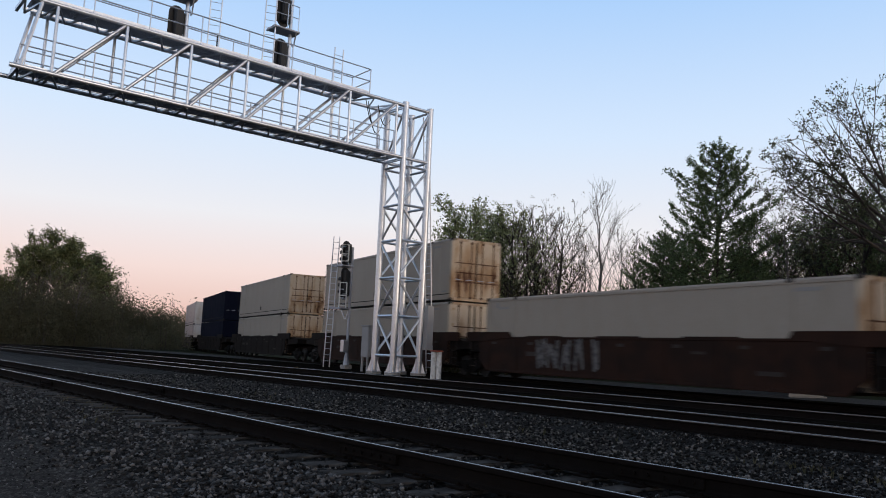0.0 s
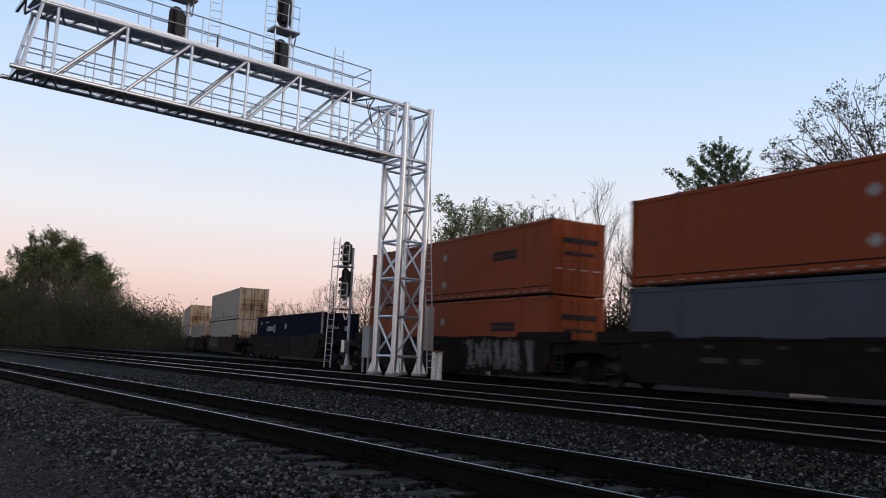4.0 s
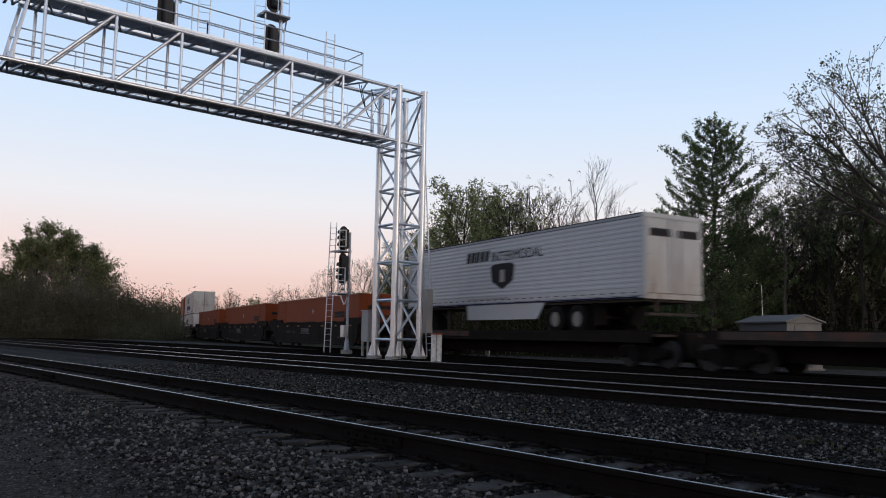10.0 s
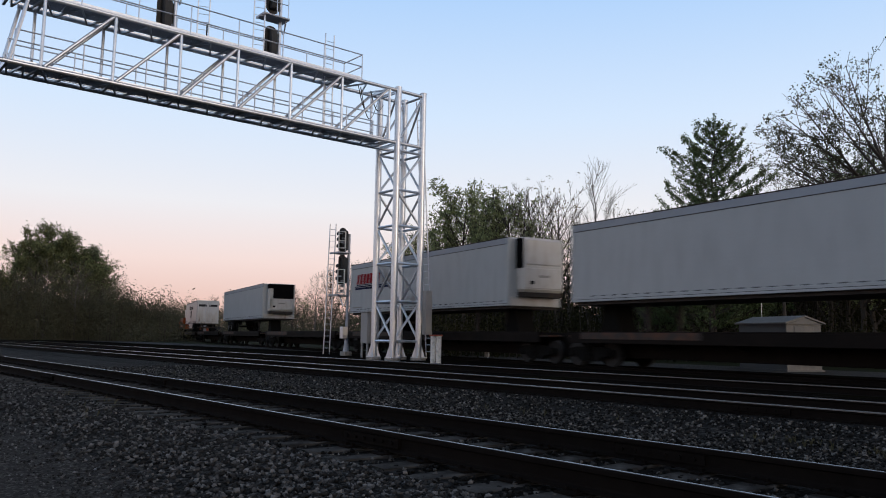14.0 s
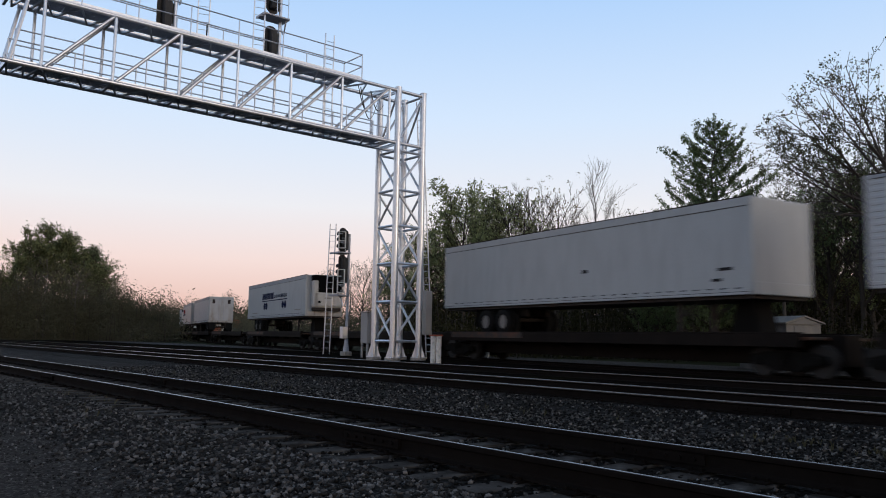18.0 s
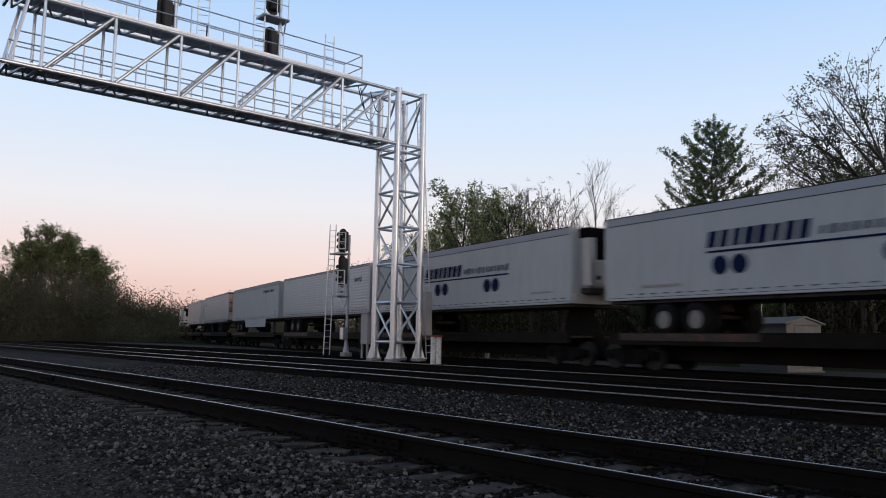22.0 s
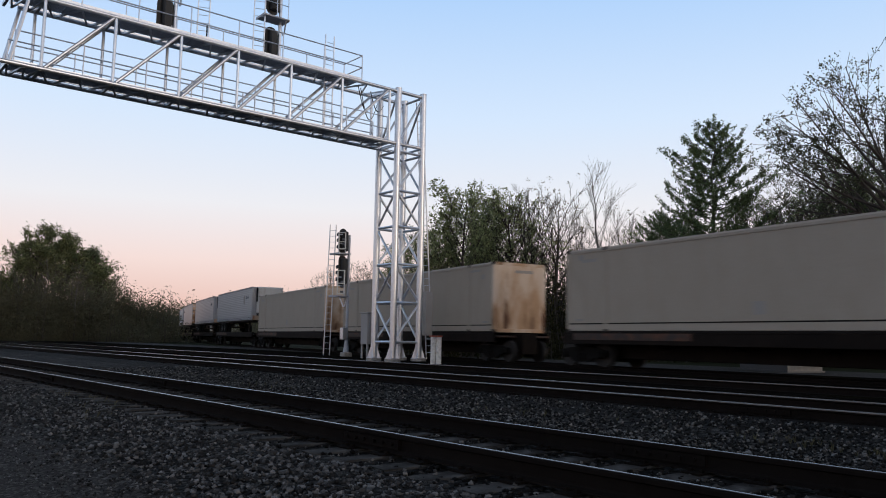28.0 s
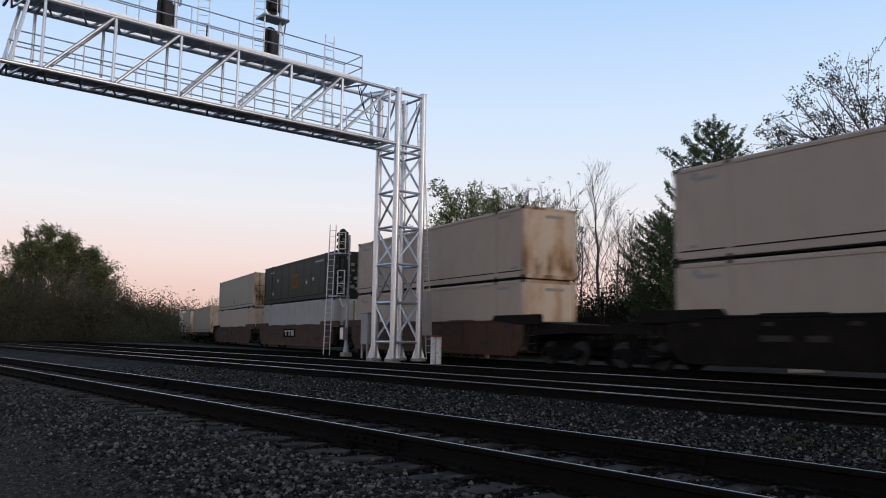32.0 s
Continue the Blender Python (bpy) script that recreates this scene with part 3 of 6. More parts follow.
build_straight_track("track_near", "railway track with polished rails on weathered wooden ties", 4.336, (-26, 4), 1, (0.75, 0.75))
build_straight_track("track_middle", "railway track with polished rails on dark wooden ties", 11.40, (-40, 0), 2, (2.2, 2.2), 0.039)
build_curved_track()


def build_spare_rail():
    t = thing("spare_rail", "worn steel rail lying on the gravel beside the track", "rail")
    z = 0.03
    part("web", Shape().prism([(16.43 + a, z + b) for a, b in RAIL], "x", -150, 20), M_rail_side, t)
    part("head", Shape().prism([(16.43 + a * 2.2, z + b + 0.002) for a, b in HEAD], "x", -150, 20), M_rail_bright, t, "worn bright rail head")


build_spare_rail()

# ---------------------------------------------------------------- cantilever signal bridge
GX, GY, GW = -27.33, 19.98, 1.385      # near corner post and the width of tower and truss
LOW, HIGH = 9.28, 11.62                # chords of the truss
PANELS = [4.75, 5.72, 7.95, 10.24, 12.45, 14.70, 17.08, 19.50]


def build_bridge():
    t = thing("signal_bridge", "galvanised steel cantilever signal bridge with lattice tower and walkways", "signal bridge")
    xs, ys = (GX - GW, GX), (GY, GY + GW)
    for x in xs:
        for y in ys:
            p = part("tower_post", Shape().tube((x, y, 0.0), (x, y, HIGH + 0.13), 0.142, n=22), M_galv, t)
            s = Shape()
            s.tube((x, y, HIGH + 0.13), (x, y, HIGH + 0.16), 0.155, n=16)
            part("post_cap", s, M_galv, p)
            s = Shape()
            s.box(x - 0.24, x + 0.24, y - 0.24, y + 0.24, -0.02, 0.02, 0.006)
            b = part("base_plate", s, M_galv, p, "square base plate")
            for a in range(4):
                w = a * math.pi / 2 + math.pi / 4
                c, d = math.cos(w), math.sin(w)
                tri = [(0.10, 0.02), (0.29, 0.02), (0.10, 0.62)]
                g = Shape()
                sides = [[(x + c * r + d * o, y + d * r - c * o, z) for r, z in tri] for o in (-0.008, 0.008)]
                g.v += sides[0] + sides[1]
                g.f += [(0, 1, 2), (5, 4, 3), (0, 3, 4, 1), (1, 4, 5, 2), (2, 5, 3, 0)]
                g.m += [0] * 5
                part("gusset", g, M_galv, b)
            part("footing", Shape().tube((x, y, -0.4), (x, y, -0.02), 0.34, n=12), M_concrete, t, "round concrete footing")
    levels = [0.69, 2.38, 4.03, 5.66, 7.22, 8.95]
    faces = [((xs[1], ys[0]), (xs[1], ys[1])), ((xs[0], ys[0]), (xs[1], ys[0])), ((xs[0], ys[0]), (xs[0], ys[1])), ((xs[0], ys[1]), (xs[1], ys[1]))]
    for fi, ((xa, ya), (xb, yb)) in enumerate(faces):
        for z in levels:
            part("tower_strut", Shape().tube((xa, ya, z), (xb, yb, z), 0.058), M_galv, t)
        for i in range(len(levels) - 1):
            z0, z1 = levels[i], levels[i + 1]
            if (i + fi) % 2:
                z0, z1 = z1, z0
            part("tower_brace", Shape().tube((xa, ya, z0), (xb, yb, z1), 0.052), M_galv, t)
        part("tower_brace", Shape().tube((xa, ya, LOW), (xb, yb, HIGH), 0.05), M_galv, t)
        for z in (LOW, HIGH):
            part("tower_strut", Shape().tube((xa, ya, z), (xb, yb, z), 0.055), M_galv, t)
    # chords run from the free end to the tower's far posts
    for x in xs:
        for z in (LOW, HIGH):
            part("chord", Shape().tube((x, PANELS[0] - (0.25 if z == LOW else -0.42), z), (x, GY + GW, z), 0.075, n=12), M_galv, t)
        for i, y in enumerate(PANELS):
            if i == 0:
                part("end_post", Shape().tube((x, y + 0.05, LOW), (x, y + 0.5, HIGH), 0.06), M_galv, t)
                continue
            part("vertical", Shape().tube((x, y, LOW), (x, y, HIGH), 0.055, n=10), M_galv, t)
            if 1 <= i < len(PANELS) - 1:
                part("diagonal", Shape().tube((x, y + 0.10, LOW + 0.05), (x, PANELS[i + 1] - 0.08, HIGH - 0.05), 0.058, n=10), M_galv, t)
    # level bracing of the two decks
    for z in (LOW, HIGH):
        for i, y in enumerate(PANELS + [GY]):
            part("floor_beam", Shape().bar((xs[0], y, z - 0.02), (xs[1], y, z - 0.02), 0.09, 0.12), M_galv, t)
        for i in range(len(PANELS) - 1):
            for k in range(4):
                a, b = (xs[0], xs[1]) if k % 2 else (xs[1], xs[0])
                ya, yb = [PANELS[i] + (PANELS[i + 1] - PANELS[i]) * (k + e) / 4 for e in (0, 1)]
                part("deck_brace", Shape().bar((a, ya, z - 0.05), (b, yb, z - 0.05), 0.06, 0.06), M_galv, t)
    # walkway gratings: one inside the truss, one on top
    for z, y0, y1 in ((LOW + 0.09, 4.9, 19.4), (HIGH + 0.09, 5.0, 18.05)):
        n = int((y1 - y0) / 1.45)
        for i in range(n):
            a = y0 + (y1 - y0) * i / n
            b = y0 + (y1 - y0) * (i + 1) / n - 0.02
            s = Shape()
            x0, x1 = GX - GW + 0.26, GX - 0.10
            s.box(x0, x1, a, a + 0.03, z - 0.02, z + 0.012)
            s.box(x0, x1, b - 0.03, b, z - 0.02, z + 0.012)
            for k in range(20):
                x = x0 + (x1 - x0) * k / 19
                s.box(x - 0.018, x + 0.018, a, b, z - 0.015, z + 0.01)
            part("grating", s, M_galv_dull, t)
    # guard rails: three lines on posts, on both sides of both decks
    for x, z, y0, y1 in ((GX + 0.02, HIGH + 0.06, 4.95, 18.02), (GX - GW - 0.02, HIGH + 0.06, 4.95, 18.02), (GX - GW + 0.16, LOW + 0.06, 4.95, 19.5), (GX - 0.14, LOW + 0.06, 4.95, 19.5)):
        for h in (0.55, 1.07):
            part("guard_rail", Shape().tube((x, y0, z + h), (x, y1, z + h), 0.026, n=6), M_galv, t)
        for k in range(8):
            y = y0 + (y1 - y0) * k / 7
            part("rail_post", Shape().tube((x, y, z), (x, y, z + 1.07), 0.026, n=6), M_galv, t)
        part("toe_board", Shape().box(x - 0.006, x + 0.006, y0, y1, z, z + 0.10), M_galv, t)
    for y in (4.95, 18.02):
        for h in (0.55, 1.07):
            part("guard_rail", Shape().tube((GX - GW - 0.02, y, HIGH + 0.06 + h), (GX + 0.02, y, HIGH + 0.06 + h), 0.026, n=6), M_galv, t)
    # short ladder between the decks near the tower
    ladder(t, (GX - 0.75, 16.86, LOW + 0.1), (GX - 0.75, 16.86, HIGH + 1.95), 0.42, (0, 1, 0))
    # long leaning ladder behind the tower with its locked guard panel
    lad = ladder(t, (GX - 0.55, GY + GW + 1.06, -0.05), (GX - 0.55, GY + GW + 0.20, HIGH), 0.42, (1, 0, 0))
    s = Shape()
    s.box(GX - 0.80, GX - 0.29, GY + GW + 0.60, GY + GW + 0.64, 1.0, 2.95, 0.01)
    s.box(GX - 0.31, GX - 0.27, GY + GW + 0.60, GY + GW + 0.95, 1.0, 2.95, 0.01)
    part("climbing_guard", s, M_cream, t, "cream painted climbing guard over the ladder")
    # cable loops at the root of the truss
    for k, (ya, yb, dip) in enumerate(((18.1, 18.9, 0.75), (18.3, 19.2, 1.05), (18.9, 19.6, 0.55))):
        s = Shape()
        for i in range(13):
            u = i / 12
            c = Vector((GX - 0.35 - 0.12 * k, ya + (yb - ya) * u, HIGH - 0.1 - dip * math.sin(math.pi * u) - 0.5 * u))
            s.v += [tuple(c + Vector((0.022 * math.cos(w), 0.016 * math.sin(w), 0.016 * math.sin(w)))) for w in (0, 1.26, 2.51, 3.77, 5.03)]
        for i in range(12):
            for q in range(5):
                s.f.append((i * 5 + q, i * 5 + (q + 1) % 5, i * 5 + 5 + (q + 1) % 5, i * 5 + 5 + q))
                s.m.append(0)
        part("cable", s, M_black, t, "black hanging cable")
    part("conduit", Shape().tube((GX - GW + 0.2, 5, LOW - 0.08), (GX - GW + 0.2, GY, LOW - 0.08), 0.03, n=6), M_galv_dull, t)
    return t


def ladder(parent, a, b, width, across):
    """A ladder as a part, with each rung a part of it."""
    a, b, w = Vector(a), Vector(b), Vector(across) * (width / 2)
    lad = part("ladder", Shape().bar(a - w, b - w, 0.035, 0.05).bar(a + w, b + w, 0.035, 0.05), M_galv, parent)
    n = int((b - a).length / 0.30)
    for i in range(1, n):
        p = a + (b - a) * (i / n)
        part("rung", Shape().tube(p - w, p + w, 0.012, n=5), M_galv, lad)
    return lad


def signal_head(mast, height, lamps, w=0.33):
    """A black colour-light head: oval backboard with hooded lenses, facing +x of its own space, base at z 0."""
    t = tagged(new("signal_head"), "black colour-light head with oval backboard")
    t.parent = mast
    outline = []
    for k in range(13):
        a = math.pi * k / 12
        outline.append((w * math.cos(a), height - w + w * math.sin(a)))
    for k in range(13):
        a = math.pi + math.pi * k / 12
        outline.append((w * math.cos(a), w + w * math.sin(a)))
    part("backboard", Shape().prism(outline, "x", 0.02, 0.035), M_black, t)
    part("housing", Shape().box(-0.20, 0.02, -0.16, 0.16, 0.16, height - 0.16, 0.03), M_black, t)
    part("rear_door", Shape().box(-0.235, -0.20, -0.14, 0.14, 0.2, height - 0.2, 0.012), M_black, t)
    for z in lamps:
        s = Shape()
        n = 14
        for k in range(n):
            a0, a1 = [math.radians(-35 + 250 * q / n) for q in (k, k + 1)]
            r = 0.135
            c0, s0, c1, s1 = math.cos(a0), math.sin(a0), math.cos(a1), math.sin(a1)
            s.face([(0.03, r * c0, z + r * s0), (0.03, r * c1, z + r * s1), (0.38, r * c1, z + r * s1), (0.38, r * c0, z + r * s0)])
            r2 = r - 0.008
            s.face([(0.03, r2 * c0, z + r2 * s0), (0.38, r2 * c0, z + r2 * s0), (0.38, r2 * c1, z + r2 * s1), (0.03, r2 * c1, z + r2 * s1)])
            s.face([(0.38, r * c0, z + r * s0), (0.38, r * c1, z + r * s1), (0.38, r2 * c1, z + r2 * s1), (0.38, r2 * c0, z + r2 * s0)])
        part("hood", s, M_black, t)
        part("lens", Shape().tube((0.03, 0, z), (0.055, 0, z), 0.10, 0.095, n=16), M_lens, t)
    return t


def platform(parent, x, y, z, sx, sy):
    """A small grated maintenance platform with brackets under it."""
    s = Shape()
    s.box(x - sx, x + sx, y - sy, y + sy, z - 0.05, z - 0.03)
    p = part("platform", s, M_galv_dull, parent, "grated steel platform")
    for k in range(9):
        a = x - sx + 2 * sx * k / 8
        part("grating_bar", Shape().box(a - 0.012, a + 0.012, y - sy, y + sy, z - 0.03, z + 0.005), M_galv_dull, p)
    for e in (-1, 1):
        part("edge_bar", Shape().box(x - sx, x + sx, y + e * sy - 0.02, y + e * sy + 0.02, z - 0.07, z + 0.02), M_galv_dull, p)
    part("bracket", Shape().bar((x - sx * 0.8, y + sy * 0.8, z - 0.05), (x - sx * 0.1, y + sy * 0.9, z - 0.55), 0.05, 0.05), M_galv, p)
    part("bracket", Shape().bar((x + sx * 0.8, y + sy * 0.8, z - 0.05), (x + sx * 0.1, y + sy * 0.9, z - 0.55), 0.05, 0.05), M_galv, p)
    return p


def bridge_mast(y, way):
    """A mast on the upper deck with two stacked heads that face away from the camera, ladder and platform."""
    t = thing("signal_mast", "galvanised signal mast with ladder standing on the bridge walkway", "signal mast", "masts on the signal bridge")
    x, z0 = GX - GW + 0.3, HIGH + 0.1
    part("pole", Shape().tube((x, y, z0), (x, y, z0 + 4.6), 0.075, n=12), M_galv, t)
    part("base_flange", Shape().box(x - 0.18, x + 0.18, y - 0.18, y + 0.18, z0 - 0.03, z0 + 0.02, 0.005), M_galv, t)
    ladder(t, (x + 0.2, y + way * 1.02, z0), (x + 0.2, y + way * 1.02, z0 + 4.6), 0.42, (0.35, 0.94, 0))
    part("stub_pipe", Shape().tube((x + 0.75, y + way * 0.95, z0), (x + 0.75, y + way * 0.95, z0 + 0.62), 0.03, n=6), M_black, t, "short black pipe")
    platform(t, x + 0.05, y - 0.35, z0 + 1.95, 0.36, 0.55)
    for h in (2.5, 3.0):
        part("guard_rail", Shape().tube((x + 0.4, y - 0.9, z0 + h), (x + 0.4, y + 0.15, z0 + h), 0.018, n=6), M_galv, t)
    for e in (-0.9, -0.35, 0.15):
        part("guard_post", Shape().tube((x + 0.4, y + e, z0 + 1.95), (x + 0.4, y + e, z0 + 3.0), 0.018, n=6), M_galv, t)
    s = Shape()
    s.tube((x, y, z0 + 0.55), (x, y - 0.30, z0 + 0.55), 0.035)
    s.tube((x, y, z0 + 2.7), (x, y - 0.30, z0 + 2.7), 0.035)
    part("head_bracket", s, M_galv, t)
    for z in (0.16, 2.12):
        h = signal_head(t, 1.45, (0.38, 0.73, 1.08))
        h.matrix_basis = pose(x + 0.05, y - 0.38, z0 + z, 0, 0, 188)
    return t


def build_ground_signal():
    """The mast signal beside the far track: two heads seen from behind, ladder, cages and box."""
    t = thing("mast_signal", "galvanised trackside signal mast with ladder and two platforms", "signal mast")
    x, y = -34.6, 22.35
    part("pole", Shape().tube((x, y, -0.1), (x, y, 6.15), 0.07, n=12), M_galv_dull, t)
    part("base", Shape().box(x - 0.22, x + 0.22, y - 0.22, y + 0.22, -0.12, 0.10, 0.02), M_concrete, t, "concrete base")
    part("foot_cone", Shape().tube((x, y, 0.10), (x, y, 0.75), 0.16, 0.08, n=12), M_galv_dull, t)
    ladder(t, (x - 0.72, y - 0.72, -0.05), (x - 0.62, y - 0.62, 6.7), 0.32, (0.74, 0.67, 0))
    part("junction_box", Shape().box(x + 0.0, x + 0.30, y - 0.42, y - 0.12, 0.75, 1.35, 0.015), M_galv, t, "grey junction box")
    for z in (2.98, 5.18):
        platform(t, x - 0.35, y - 0.3, z, 0.46, 0.34)
        for h in (0.5, 0.95):
            s = Shape()
            s.tube((x - 0.05, y - 0.62, z + h), (x + 0.12, y - 0.30, z + h), 0.02, n=6)
            part("cage_rail", s, M_galv, t)
        part("cage_post", Shape().tube((x - 0.05, y - 0.62, z), (x - 0.05, y - 0.62, z + 0.98), 0.02, n=6), M_galv, t)
        part("cage_post", Shape().tube((x + 0.12, y - 0.30, z), (x + 0.12, y - 0.30, z + 0.98), 0.02, n=6), M_galv, t)
        for k in range(3):
            part("lamp_back", Shape().tube((x + 0.02, y - 0.45, z + 0.2 + 0.25 * k), (x + 0.16, y - 0.40, z + 0.2 + 0.25 * k), 0.05, n=8), M_rim, t, "pale lamp back cover")
    for z in (3.42, 5.12):
        h = signal_head(t, 1.65 if z < 4 else 1.35, (0.4, 0.75, 1.05), 0.26)
        h.matrix_basis = pose(x - 0.10, y - 0.30, z, 0, 0, 188)
    for z, h in ((3.07, 1.2), (5.36, 0.86)):
        for a, b in (((0, 0), (0, h)), ((0.26, 0), (0.26, h)), ((0, h), (0.26, h)), ((0, 0.02), (0.26, 0.02)), ((0, h * 0.45), (0.26, h * 0.45))):
            part("cage_frame", Shape().bar((x - 0.02 + a[0], y - 0.62 + a[0] * 0.9, z + a[1] * 1.0), (x - 0.02 + b[0], y - 0.62 + b[0] * 0.9, z + b[1]), 0.045, 0.045), M_white_post, t, "white painted cage bar")
    return t


build_bridge()
for mast_y, ladder_side in ((10.35, 1), (14.68, -1)):
    bridge_mast(mast_y, ladder_side)
build_ground_signal()


def build_trackside():
    t = thing("marker_post", "white twin marker post with a red cap beside the tower", "marker post")
    for dx, dy in ((-0.085, -0.07), (0.085, 0.07)):
        s = Shape().tube((-24.15 + dx, 19.75 + dy, -0.15), (-24.15 + dx, 19.75 + dy, 0.93), 0.105, n=14)
        part("pipe", s, M_white_post, t)
    part("cap", Shape().box(-24.36, -23.94, 19.57, 19.93, 0.93, 0.985, 0.015), M_red_cap, t, "flat red-orange cap")
    c = thing("instrument_case", "grey steel instrument case on legs behind the tower", "cabinet")
    x, y = -31.4, 21.6
    part("body", Shape().box(x - 0.28, x + 0.28, y - 0.35, y + 0.35, 0.55, 2.0, 0.02), M_cabinet, c)
    part("roof", Shape().box(x - 0.33, x + 0.33, y - 0.40, y + 0.40, 2.0, 2.05, 0.015), M_cabinet, c)
    part("door", Shape().box(x + 0.28, x + 0.30, y - 0.30, y + 0.30, 0.6, 1.95, 0.006), M_cabinet, c)
    for a in (-0.22, 0.22):
        for b in (-0.28, 0.28):
            part("leg", Shape().box(x + a - 0.04, x + a + 0.04, y + b - 0.04, y + b + 0.04, -0.13, 0.55), M_cabinet, c)
    # relay hut behind the far track
    h = thing("relay_hut", "small aluminium relay hut with a low gabled roof and whip aerial", "hut")
    h.matrix_world = pose(-14.98, 28.90, 0, 0, 0, -24.1)
    a, w, e = 1.35, 0.74, 1.60
    part("front_wall", Shape().box(a - 0.05, a, -w, w, -0.06, e - 0.03), M_hut_end, h, "pale end wall")
    part("gable", Shape().prism([(-w - 0.04, e - 0.03), (w + 0.04, e - 0.03), (0, e + 0.22)], "x", a - 0.05, a + 0.06), M_hut, h, "grey sheet gable")
    part("back_wall", Shape().prism([(-w, -0.06), (w, -0.06), (w, e), (0, e + 0.22), (-w, e)], "x", -a, -a + 0.05), M_hut, h)
    for k in (-1, 1):
        part("side_wall", Shape().box(-a + 0.05, a - 0.05, k * (w - 0.025) - 0.025, k * (w - 0.025) + 0.025, -0.06, e), M_hut, h)
        part("roof_sheet", Shape().prism([(0, e + 0.23), (k * (w + 0.12), e - 0.02), (k * (w + 0.12), e + 0.03), (0, e + 0.29)], "x", -a - 0.12, a + 0.12), M_hut_end, h, "pale sheet metal roof")
    part("door", Shape().box(a, a + 0.025, -0.42, 0.42, 0.05, 1.5, 0.01), M_hut_end, h)
    part("plinth", Shape().box(-a - 0.06, a + 0.06, -w - 0.06, w + 0.06, -0.2, -0.06), M_hut, h)
    part("aerial", Shape().tube((-a + 0.06, w, 0.9), (-a - 0.55, w, 0.9), 0.02, n=5).tube((-a - 0.55, w, -0.15), (-a - 0.55, w, 3.15), 0.018, 0.009, n=5), M_galv, h, "thin whip aerial")
    m = thing("switch_marker", "small white marker beyond the far track", "marker")
    part("plate", Shape().box(-28.75, -28.45, 26.58, 26.64, -0.02, 0.30, 0.01), M_white_post, m)
    part("stake", Shape().box(-28.63, -28.57, 26.64, 26.68, -0.2, 0.25), M_galv_dull, m)


build_trackside()

# ---------------------------------------------------------------- the train
# Vehicles are built in their own space: +x is the way they travel, +y the side that faces the camera, z up from the rail.
BIN = {}


def mesh_once(key, make, mats, smooth=False):
    """Alike pieces share one mesh."""
    if key not in BIN:
        s = Shape()
        make(s)
        BIN[key] = s.mesh(key.split("/")[0], mats if isinstance(mats, list) else [mats], smooth)
    return BIN[key]


def put(name, key, make, mats, parent, m=None, label="", smooth=False):
    ob = part(name, mesh_once(key, make, mats, smooth), mats, parent, label)
    if m is not None:
        ob.matrix_basis = m
    return ob


def rail_truck(car, x):
    """A freight truck: two cast side frames and a bolster, four wheels and two axles."""
    def frame_shape(s):
        for e in (-1, 1):
            out = [(-1.12, 0.36), (-1.12, 0.56), (-0.62, 0.66), (0.62, 0.66), (1.12, 0.56), (1.12, 0.36), (0.70, 0.34), (0.42, 0.16), (-0.42, 0.16), (-0.70, 0.34)]
            s.prism(out, "y", e * 0.98 - 0.07, e * 0.98 + 0.07)
            for k in (-0.14, 0.0, 0.14):
                s.tube((k, e * 1.06, 0.22), (k, e * 1.06, 0.46), 0.055, n=7)
            for k in (-0.875, 0.875):
                s.tube((k, e * 0.98, 0.42), (k, e * 1.12, 0.42), 0.12, n=10)
        s.box(-0.20, 0.20, -1.05, 1.05, 0.44, 0.70, 0.02)
    t = put("truck", "truck", frame_shape, M_truck_steel, car, pose(x, 0, 0), "oily cast steel freight truck")

    def wheel_shape(s):
        s.tube((0, -0.065, 0), (0, 0.065, 0), 0.42, n=22)
        s.tube((0, -0.095, 0), (0, -0.065, 0), 0.455, n=22)
        s.tube((0, 0.065, 0), (0, 0.12, 0), 0.13, n=10)
    for dx in (-0.875, 0.875):
        for e in (-1, 1):
            put("wheel", "rail_wheel", wheel_shape, M_wheel, t, pose(dx, e * 0.75, 0.42, 0, 0, 0 if e > 0 else 180))
        put("axle", "rail_axle", lambda s: s.tube((0, -0.7, 0), (0, 0.7, 0), 0.085, n=8), M_truck_steel, t, pose(dx, 0, 0.42))
    return t


def coupler(car, x, way):
    put("coupler", "coupler", lambda s: s.box(0, 0.75, -0.10, 0.10, 0.72, 0.96, 0.02).box(0.62, 0.92, -0.16, 0.16, 0.68, 1.0, 0.04), M_truck_steel, car, pose(x, 0, 0, 0, 0, 0 if way > 0 else 180))


